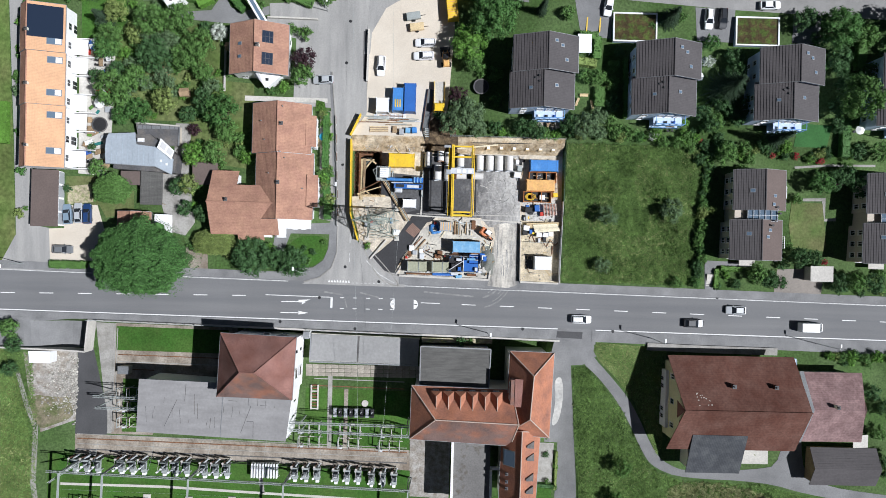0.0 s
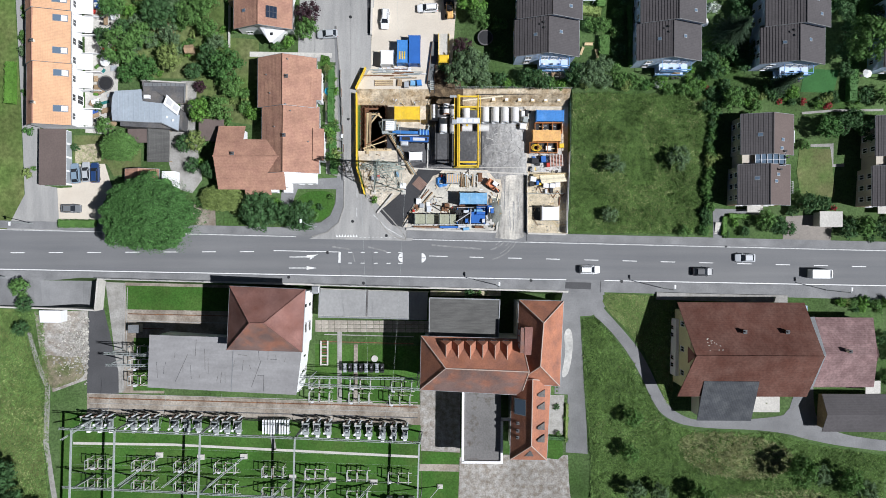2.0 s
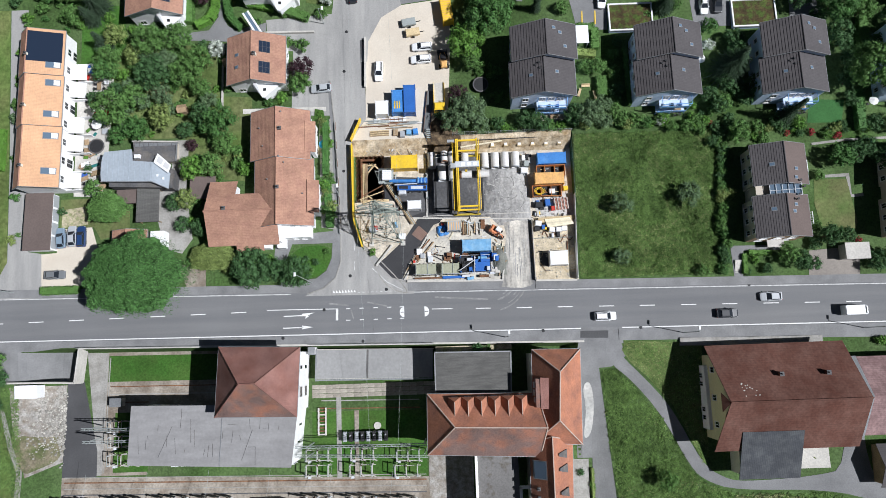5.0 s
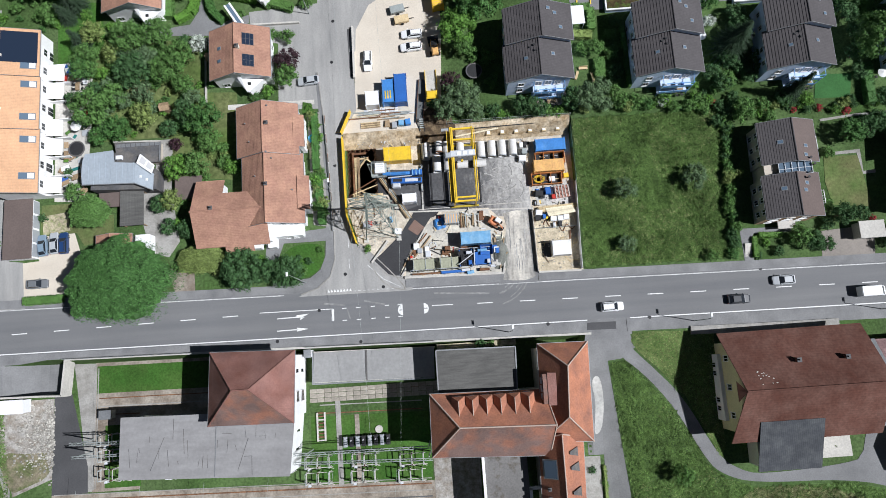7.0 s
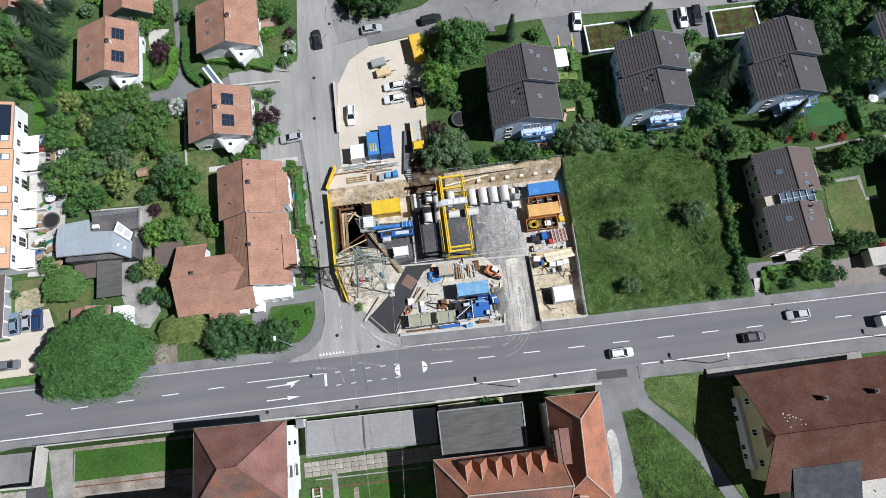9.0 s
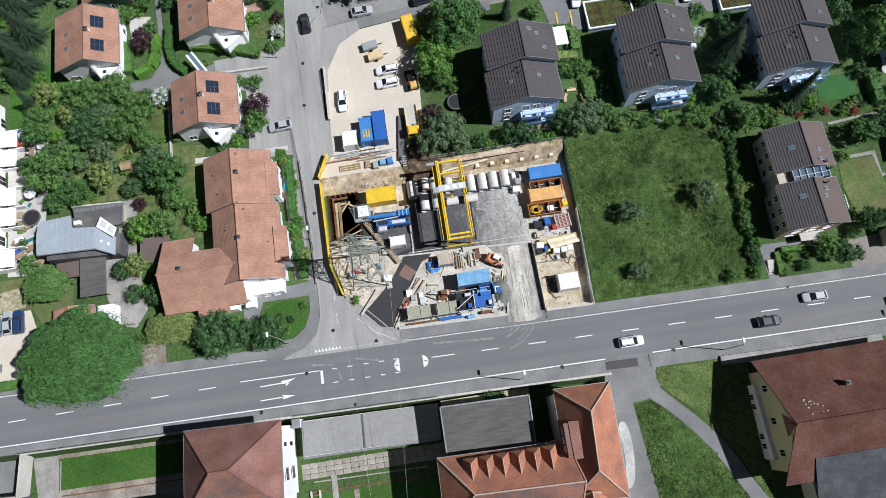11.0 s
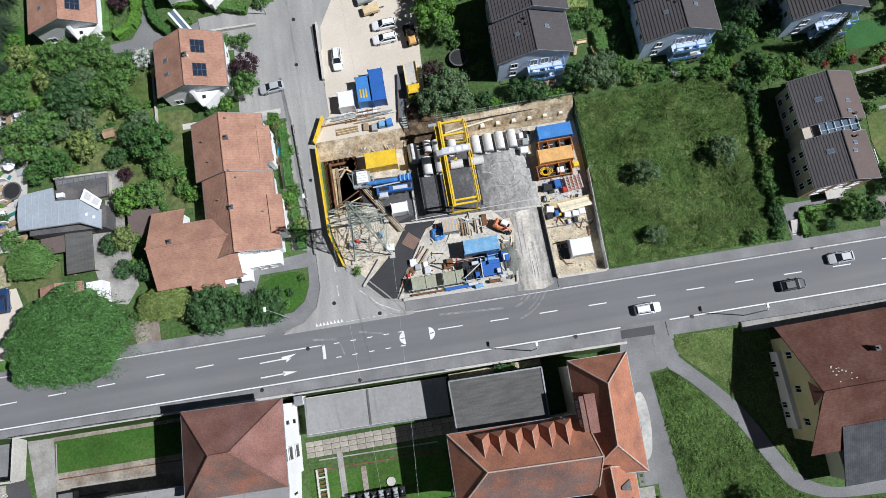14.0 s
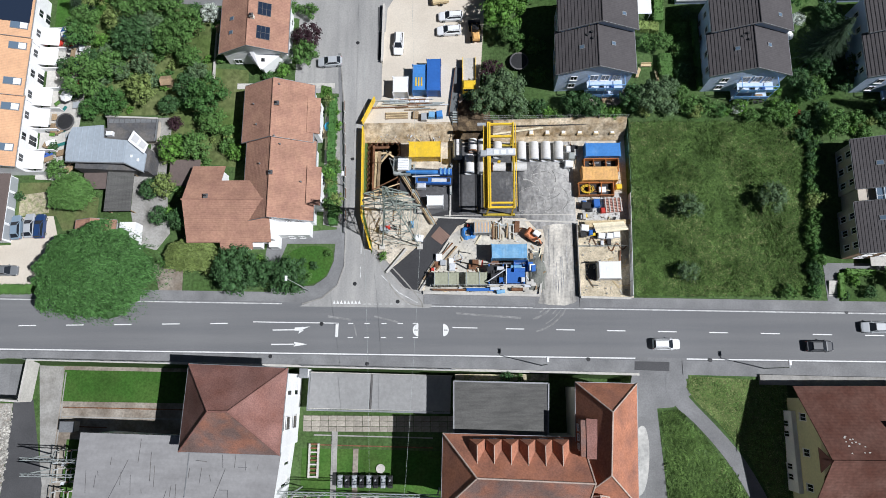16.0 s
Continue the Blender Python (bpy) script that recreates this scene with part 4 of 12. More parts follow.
sheet("ramp_mouth", [(-17.6, 15.0), (-12.0, 8.0), (-6.2, 6.4), (-6.0, 9.3), (-8.4, 9.3), (-13.4, 13.6), (-16.2, 16.4)], PALE_STREET, 0.050, 1e9, "pale asphalt corner before the ramp", "pavement", flat=0.0)
sheet("site_entrance", [(11.0, 6.3), (19.4, 6.2), (19.5, 8.8), (11.0, 8.9)], STREET, 0.042, 1e9, "dusty asphalt crossing at the site entrance", "pavement", flat=0.0)
sheet("lane_mouth", [(27.8, -1.9), (36.2, -2.1), (36.2, -5.4), (27.4, -5.0)], STREET, 0.04, 1e9, "grey asphalt mouth of the sloping lane", "pavement", flat=0.0)
sheet("upper_walk", [(-12.4, 68.6), (-7.6, 69.8), (3.0, 71.0), (19.2, 68.4), (19.2, 70.4), (3.0, 73.0), (-8.0, 72.2), (-14.6, 71.2)], STREET, 0.056, 2.0, "pale gravel strip above the lot", "pavement")

sheet("lot_apron", [(-16.2, 57.0), (-14.9, 57.0), (-14.6, 61.6), (-11.6, 67.0), (-7.2, 69.6), (-7.6, 71.8), (-14.9, 71.0), (-15.6, 62.6)], PALE_STREET, 0.085, 1.5, "pale asphalt shoulder round the lot", "pavement")

sheet("garden_lawn", [(-77.5, 58.6), (-70.5, 58.2), (-67.4, 63.5), (-68.4, 72), (-77.5, 73)], YARD_LAWN, 0.07, 1.5, "smooth mown garden lawn behind the row houses", "lawn")
sheet("dry_lawn", [(-72.4, 55.4), (-68.0, 55.2), (-67.2, 58.8), (-70.4, 59.6)], ROUGH_GRASS, 0.085, 1.5, "dry yellowed lawn patch", "lawn")

# ---- building site ground ----
sheet("site_dirt_north", [(-18.4, 36.4), (-18.4, 36.3), (-11.9, 36.3), (-11.9, 36.4)], TAN_SOIL, 0.02, 1e9, "loose tan soil beside the pit", "ground", flat=0.0)
sheet("site_dirt", [(-18.4, 26.1), (-18.1, 22.6), (-16.4, 16.3), (-13.0, 12.6), (-10.5, 9.8), (-8.0, 8.7), (12.0, 8.2), (28.1, 7.9), (28.2, 39.1), (-11.9, 39.1), (-11.9, 26.1)],
      SITE_DIRT, 0.02, 1e9, "pale trodden dirt of the building site", "ground", flat=0.0)
sheet("site_pad", [(-10.3, 31.5), (-3.2, 31.0), (-2.7, 36.0), (18.6, 36.0), (18.9, 22.0), (18.7, 20.4), (12.0, 20.0), (10.2, 22.0), (-4.2, 22.2), (-9.5, 23.0)], SITE_PAD, 0.035, 1e9, "asphalt work pad under pale dust", "pavement", flat=0.0)
sheet("track_edge", [(11.8, 20.3), (20.4, 21.8), (20.3, 20.6), (18.9, 20.8), (12.9, 20.0)], TRACK_DUST, 0.034, 1e9, "dusty asphalt at the end of the track", "pavement", flat=0.0)
sheet("site_track", [(13.0, 20.6), (15.6, 21.0), (18.8, 20.8), (18.9, 15.0), (18.8, 7.7), (18.0, 7.1), (16.4, 6.7), (14.0, 6.8), (11.9, 7.1), (12.6, 9.0), (13.2, 12.0), (13.1, 15.5), (13.5, 18.0)], TRACK_DUST, 0.05, 1e9, "dust-covered site entrance track", "road", flat=0.0)
sheet("site_ramp", [(-13.6, 12.9), (-12.0, 14.1), (-9.8, 16.1), (-8.2, 17.5), (-6.4, 20.1), (-5.1, 22.0), (-6.5, 22.7), (-3.4, 23.6), (0.6, 22.3), (-0.7, 21.0), (-1.7, 20.7), (-4.0, 17.5), (-5.5, 15.4), (-6.9, 13.1), (-8.6, 9.4), (-10.6, 9.6)], DARK_ASPHALT, 0.065, 1e9, "fresh black asphalt ramp into the site", "road", flat=0.0)
sheet("ramp_mat", [(-6.4, 18.8), (-4.9, 20.6), (-3.0, 18.9), (-4.5, 17.3)], mat("brown_boards", (0.23, 0.15, 0.12), 0.9, 0.12, 0.5, 3.0, 0.1, stripe=("DIAGONAL", 0.25, 0.3)), 0.10, 1e9, "reddish-brown boards laid across the ramp", "boards", flat=0.0)
sheet("concrete_apron", [(-5.6, 17.4), (0.8, 21.4), (10.0, 21.6), (12.6, 15.5), (12.4, 8.6), (-7.5, 8.9)], APRON, 0.045, 1e9, "dusty concrete apron under the site plant", "pavement", flat=0.0)
sheet("spoil_ground", [(19.0, 26.6), (27.8, 26.6), (27.8, 21.8), (20.4, 21.6)], SITE_PAD, 0.045, 1e9, "dark oily ground beside the bins", "ground", flat=0.0)

kb = M()
strip(kb, rounded([(-17.4, 18.0), (-16.0, 15.4), (-14.6, 13.0), (-13.3, 10.1), (-11.7, 8.0), (-9.5, 6.8), (-6.6, 6.4)]), 0.22, 0.0, 0.09, False)
tagged(part("kerb", kb, CONCRETE), "pale curved kerb round the street corner", "kerb", kind="structure")
kb = M()
strip(kb, [(-7.3, 12.0), (-5.2, 15.2), (-3.1, 18.4)], 0.22, 0.0, 0.3, False)
tagged(part("kerb", kb, PALE_CONCRETE), "pale raised edge beside the black ramp", "kerb", kind="structure")
heap_vs, heap_fs = [], []
for i in range(11):
    for j in range(11):
        u, v = i / 5 - 1, j / 5 - 1
        x, y = 11.8 + 1.35 * u, 12.5 + 3.1 * v
        z = 1.0 * max(0.0, 1 - u * u) * max(0.0, 1 - v * v) * (0.8 + 0.5 * noise.noise(Vector((x * 0.8, y * 0.8, 2.0)))) + 0.05 + 0.08 * noise.noise(Vector((x * 2.5, y * 2.5, 5.0)))
        heap_vs.append((x, y, max(0.03, z)))
for i in range(10):
    for j in range(10):
        a = i * 11 + j
        heap_fs.append((a, a + 11, a + 12, a + 1))
tagged(part("gravel_heap", M().add(heap_vs, heap_fs), HEAP_GRAVEL), "grey-green gravel heap beside the entrance track", "gravel heap", kind="stuff")

# dust carried out of the entrance in curved wheel marks
for k, (r, w) in enumerate(((5.0, 0.5), (5.9, 0.25), (6.6, 0.4), (7.6, 0.3), (8.3, 0.2), (9.0, 0.35))):
    arc = [(9.6 + math.cos(t) * (r * 0.9), 10.2 - math.sin(t) * r * 0.9) for t in [0.35 + 0.09 * i for i in range(6 + k % 3 * 3)]]
    marking("wheel_mark", [bar(*p, *q, w * (0.6 + 0.4 * ((i * 7 + k) % 3) / 2)) for i, (p, q) in enumerate(zip(arc, arc[1:])) if q[1] < 6.6], ROAD_DUST, "pale dusty wheel mark curving onto the road", z=0.0335) if any(q[1] < 6.6 for q in arc[1:]) else None
for x0, y0, x1, y1, w in ((-24, 4.9, -19.9, 4.3, 0.35), (-19.4, 3.4, -18.9, 1.5, 0.25), (-2, 5.4, 9, 4.6, 0.35), (-16, 4.9, -11.9, 3.9, 0.3)):
    marking("wheel_mark", [bar(x0, y0, x1, y1, w)], ROAD_DUST, "faint pale wheel mark on the road", z=0.0335)

mark_rng = random.Random(41)
for k in range(26):
    cx, cy, r = mark_rng.uniform(8.0, 15.0), mark_rng.uniform(24.0, 29.5), mark_rng.uniform(2.2, 6.5)
    t0, n = mark_rng.uniform(0, 6.28), mark_rng.randint(6, 16)
    arc = [(cx + math.cos(t0 + 0.12 * i) * r, cy + math.sin(t0 + 0.12 * i) * r * 0.8) for i in range(n)]
    arc = [q for q in arc if 8.6 < q[0] < 18.2 and 22.6 < q[1] < 31.8]
    if len(arc) > 3:
        marking("tyre_mark", [bar(*p, *q, 0.06 + 0.06 * (k % 3)) for p, q in zip(arc, arc[1:])], (PAD_DUST, SITE_SMEAR, PAD_DUST)[k % 3], "curved tyre mark in the dust of the work pad", z=0.0395 + 0.0004 * k)
for k in range(14):
    x, y, n, w, bend = mark_rng.uniform(13.8, 18.2), mark_rng.uniform(7.6, 15.0), mark_rng.randint(4, 9), mark_rng.uniform(0.06, 0.2), mark_rng.uniform(-0.012, 0.012)
    run = [(min(18.5, max(13.6, x + bend * (i * 0.8) ** 2)), y + 0.8 * i) for i in range(n) if y + 0.8 * i < 20.3]
    if len(run) > 2:
        marking("tyre_mark", [bar(*p, *q, w * (0.7 + 0.5 * ((i * 5 + k) % 3) / 2)) for i, (p, q) in enumerate(zip(run, run[1:]))], (ROAD_DUST, PAD_DUST)[k % 2], "broken tyre mark on the entrance track", z=0.0545 + 0.0004 * k)
# Flat black sheet painted where the shaded pit looks dark.
sheet("oily_ground", [(-11.95, 26.4), (-11.95, 33.2), (-10.2, 33.0), (-9.9, 26.2)], DARK_ASPHALT, 0.034, 1e9, "black sheet beside the pit, painted for the pit's dark", "ground", flat=0.0)
sheet("soil_patch", rounded([(-90.4, -19.5), (-84, -20.5), (-80.4, -20.2), (-80.2, -25.0), (-85.0, -26.8), (-88.6, -28.2)]), WEEDY_SOIL, 0.09, 1.5, "weedy brown soil beside the lane", "ground")
# cable duct covers along the yard lane
for k, y in enumerate((-29.6, -30.6, -31.8, -33.0)):
    single("duct_cover", M().beam((-79.5, y + 0.9, -3.76), (-5.0, y - 0.75, -3.76), 0.16 + 0.08 * (k % 2), 0.06), (CONCRETE, RUST, CONCRETE, DARK_ROOF)[k], "long row of cable duct covers in the yard lane", "duct cover", kind="structure")
for k, (x0, y0, x1, y1) in enumerate(((-70.8, -10.6, -46.4, -11.0), (-70.8, -12.2, -46.4, -12.6), (-70.6, -13.8, -62.6, -14.0), (-71.0, -4.6, -71.4, -28.0), (-26.4, -12.2, -6.2, -12.6), (-26.4, -15.0, -6.0, -15.4), (-26.4, -16.6, -6.0, -17.0))):
    single("duct_cover", M().beam((x0, y0, -3.76), (x1, y1, -3.76), 0.2, 0.07), CONCRETE if k % 2 else RUST, "row of cable duct covers in the yard paving", "duct cover", kind="structure")


# ---- buildings ----
WINDOW_MESHES = {}


def window(parent, x, y, z, w, h, face, cols=2, shutter=None):
    """A window on a wall; face is the compass side that it looks to."""
    key = (round(w, 2), round(h, 2), cols)
    if key not in WINDOW_MESHES:
        fr, pn, mu, si = M(), M(), M(), M()
        o, q = 0.06, 0.05
        ring = [(-w / 2 - o, -o), (w / 2 + o, -o), (w / 2 + o, h + o), (-w / 2 - o, h + o), (-w / 2 + q, q), (w / 2 - q, q), (w / 2 - q, h - q), (-w / 2 + q, h - q)]
        fr.add([(a, -0.07, b) for a, b in ring] + [(a, 0.02, b) for a, b in ring],
               [f for i in range(4) for j in [(i + 1) % 4] for f in ((i, j, 4 + j, 4 + i), (i, 8 + i, 8 + j, j), (4 + i, 4 + j, 12 + j, 12 + i))])
        for i in range(1, cols):
            mu.box(-w / 2 + w * i / cols - 0.04, -0.05, 0.04, -w / 2 + w * i / cols + 0.04, 0.02, h - 0.04)
        si.box(-w / 2 - 0.12, -0.16, -0.13, w / 2 + 0.12, 0.02, -0.065)
        pn.box(-w / 2, -0.025, 0, w / 2, 0.01, h)
        WINDOW_MESHES[key] = (fr.mesh("window_frame", WIN_FRAME), pn.mesh("pane", PANE), mu.mesh("mullion", WIN_FRAME), si.mesh("sill", WIN_FRAME))
    f, p, mu, si = WINDOW_MESHES[key]
    fo = part("window", f, None, parent)
    fo.matrix_basis = pose(x, y, z, 0, 0, {"s": 0, "e": 90, "n": 180, "w": -90}[face])
    part("pane", p, None, fo, "dark window glass")
    part("sill", si, None, fo)
    if cols == 2:
        part("mullion", mu, None, fo)
    return fo


def on_slope(e, r, u):
    """A point at share u from eave point e to ridge point r."""
    return Vector(e).lerp(Vector(r), u)


def skylight(parent, p, nx, w=0.9, l=1.2, name="skylight", material=None, th=0.12):
    """A roof window at p on a slope that falls to the side nx (+1 east, -1 west) by tilt radians."""
    tilt, sgn = nx
    ob = part(name, M().box(-l / 2, -w / 2, 0, l / 2, w / 2, th), ZINC, parent)
    ob.matrix_basis = Matrix.Translation(p) @ Matrix.Rotation(tilt * sgn, 4, "Y")
    part("pane", M().box(-l / 2 + 0.1, -w / 2 + 0.1, th, l / 2 - 0.1, w / 2 - 0.1, th + 0.02), material or SKYLIGHT, ob)
    return ob


def chimney(parent, x, y, z0, z1, w=0.55, material=None):
    ob = part("chimney", M().box(x - w / 2, y - w / 2, z0, x + w / 2, y + w / 2, z1), material or CREAM_WALL, parent)
    part("cap", M().cham(x - w / 2 - 0.08, y - w / 2 - 0.08, z1, x + w / 2 + 0.08, y + w / 2 + 0.08, z1 + 0.12, 0.04), DARK_ROOF, ob)
    part("flue", M().tube((x, y, z1 + 0.12), (x, y, z1 + 0.45), 0.14, 10), DARK_METAL, ob)
    return ob


def gable_walls(m, x0, y0, x1, y1, z0, ze_w, ze_e, zr, xr, y_lo=None):
    """Walls of a house whose ridge runs north-south at xr."""
    pro = [(x0, z0), (x1, z0), (x1, ze_e), (xr, zr), (x0, ze_w)]
    vs = [(x, y0, z) for x, z in pro] + [(x, y1, z) for x, z in pro]
    return m.add(vs, [(0, 1, 2, 3, 4), (9, 8, 7, 6, 5), (1, 6, 7, 2), (0, 4, 9, 5), (5, 6, 1, 0)])


def gable_unit(parent, x0, y0, x1, y1, z0, ze, zr, xr, wall, roof, over=0.6, verge=0.4, courses=10, lip=0.05, roof_e=None):
    """Walls and two slopes. x0..x1 is the wall face; the roof reaches over it."""
    sw, se = (zr - ze) / (xr - x0), (zr - ze) / (x1 - xr)
    part("wall", gable_walls(M(), x0, y0, x1, y1, z0, ze, ze, zr - 0.02, xr), wall, parent)
    zw, zee, k = ze - over * sw, ze - over * se, 0.22
    part("roof", M().slope((x0 - over, y1 + verge, zw + k), (x0 - over, y0 - verge, zw + k), (xr, y1 + verge, zr + k), (xr, y0 - verge, zr + k), courses, lip), roof, parent)
    part("roof", M().slope((x1 + over, y0 - verge, zee + k), (x1 + over, y1 + verge, zee + k), (xr, y0 - verge, zr + k), (xr, y1 + verge, zr + k), courses, lip), roof_e or roof, parent)
    part("ridge_cap", M().tube((xr, y0 - verge, zr + k + 0.02), (xr, y1 + verge, zr + k + 0.02), 0.14, 8), roof, parent)
    for sx, zz in ((x0 - over - 0.07, zw + k - 0.12), (x1 + over + 0.07, zee + k - 0.12)):
        part("gutter", M().tube((sx, y0 - verge, zz), (sx, y1 + verge, zz), 0.08, 8), ZINC, parent)
    for yy in (y0 - verge - 0.02, y1 + verge + 0.02):
        m = M()
        for xa, za in ((x0 - over, zw), (x1 + over, zee)):
            m.beam((xa, yy, za + k - 0.03), (xr, yy, zr + k - 0.03), 0.06, 0.24)
        part("verge_board", m, ZINC, parent)
    return lambda sgn, u, y: Vector((xr + sgn * (1 - u) * ((x1 - xr + over) if sgn > 0 else (xr - x0 + over)), y, (zr + k) - (1 - u) * ((zr - zee) if sgn > 0 else (zr - zw)))), math.atan(se), math.atan(sw)


def twin_house(x, y, g):
    """Two staggered grey-roofed units with blue balconies to the south."""
    th = thing("twin_house", "pale blue twin house with dark grey tiled roofs and blue balconies", "house", x, y, g, group="twin houses on the upper street")
    zr, ze = 9.0, 6.3
    at, te, tw = gable_unit(th, 0.3, 7.6, 12.6, 14.5, -2.5, ze + 1.3, zr + 1.3, 6.6, BLUE_WALL, GREY_TILES, 0.5, 0.3, 13, 0.07)
    at2, te2, tw2 = gable_unit(th, -0.1, 0.4, 12.2, 7.55, -2.5, ze, zr, 6.0, BLUE_WALL, GREY_TILES, 0.5, 0.35, 13, 0.07)
    for a, sgn, u, yy, t in ((at, 1, 0.55, 12.4, te), (at, 1, 0.4, 9.6, te), (at2, 1, 0.6, 4.6, te2), (at, 1, 0.75, 13.2, te), (at2, -1, 0.62, 4.0, tw2)):
        skylight(th, a(sgn, u, yy) + Vector((0, 0, 0.02)), (t, sgn), 0.7, 0.85)
    for xx, yy, zz in ((5.0, 11.2, 8.3), (5.6, 11.2, 8.6), (4.4, 6.0, 7.8), (5.1, 6.3, 8.2), (5.2, 5.2, 8.2)):
        v = part("vent_pipe", M().tube((xx, yy, zz - 0.3), (xx, yy, zz + 0.75), 0.13, 8), DARK_METAL, th)
        part("cowl", M().tube((xx, yy, zz + 0.75), (xx, yy, zz + 0.87), 0.22, 8), DARK_METAL, v)
    # south face: balconies of two floors between white cheek walls
    for zz in (0.6, 3.2):
        part("balcony_slab", M().box(5.0, -1.4, zz - 0.2, 11.0, 0.4, zz), BLUE_WALL, th)
        b = part("balcony_rail", M().box(5.0, -1.52, zz + 0.95, 11.0, -1.45, zz + 1.05), BLUE_TRIM, th, "blue balcony rail")
        for i in range(4):
            part("rail_panel", M().box(5.1 + i * 1.5, -1.5, zz + 0.15, 6.4 + i * 1.5, -1.46, zz + 0.9), BLUE_TRIM, b)
        for i in range(5):
            part("rail_post", M().box(5.0 + i * 1.48, -1.51, zz, 5.08 + i * 1.48, -1.43, zz + 0.95), WHITE, b)
    for i in range(3):
        part("terrace_chair", M().cham(5.6 + i * 1.7, -1.0, 3.2, 6.1 + i * 1.7, -0.5, 3.7, 0.1), (FABRIC_WHITE, DARK_METAL, FABRIC_BLUE)[i], th)
    for x in (5.0, 8.0, 11.0):
        part("balcony_post", M().beam((x, -1.4, -2.2), (x, -1.4, 5.2), 0.12), BLUE_TRIM, th)
    for zz in (5.2,):
        part("top_beam", M().beam((5.0, -1.4, zz), (11.0, -1.4, zz), 0.14).beam((5.0, -1.4, zz), (5.0, 0.4, zz), 0.1).beam((11.0, -1.4, zz), (11.0, 0.4, zz), 0.1), BLUE_TRIM, th)
    part("winter_garden", M().box(5.3, -0.6, -2.4, 10.7, 0.4, 0.35), BLUE_WALL, th)
    for i in range(3):
        for zz in (0.9, 3.5):
            window(th, 6.0 + i * 1.9, 0.4, zz, 1.3, 1.7, "s")
        window(th, 6.2 + i * 1.8, -0.6, -1.2, 1.3, 1.2, "s")
    for yy in (2.4, 5.2, 9.8, 12.6):
        for zz in (0.9, 3.6):
            window(th, -0.1 if yy < 7.6 else 0.3, yy, zz, 0.9, 1.2, "w")
    for zz in (0.9, 3.6):
        window(th, 2.6, 0.4, zz, 1.1, 1.3, "s")
    part("stair_porch", M().box(4.6, 14.5, -1.0, 9.0, 15.6, 5.6).box(4.4, 14.5, 5.6, 9.2, 15.8, 5.75), BLUE_WALL, th)
    return th


twin_house(15.6, 44.3, 3.0)
for hx, hy in ((40.9, 43.6), (66.4, 43.05), (92.0, 42.6)):
    twin_house(hx, hy, 3.0)


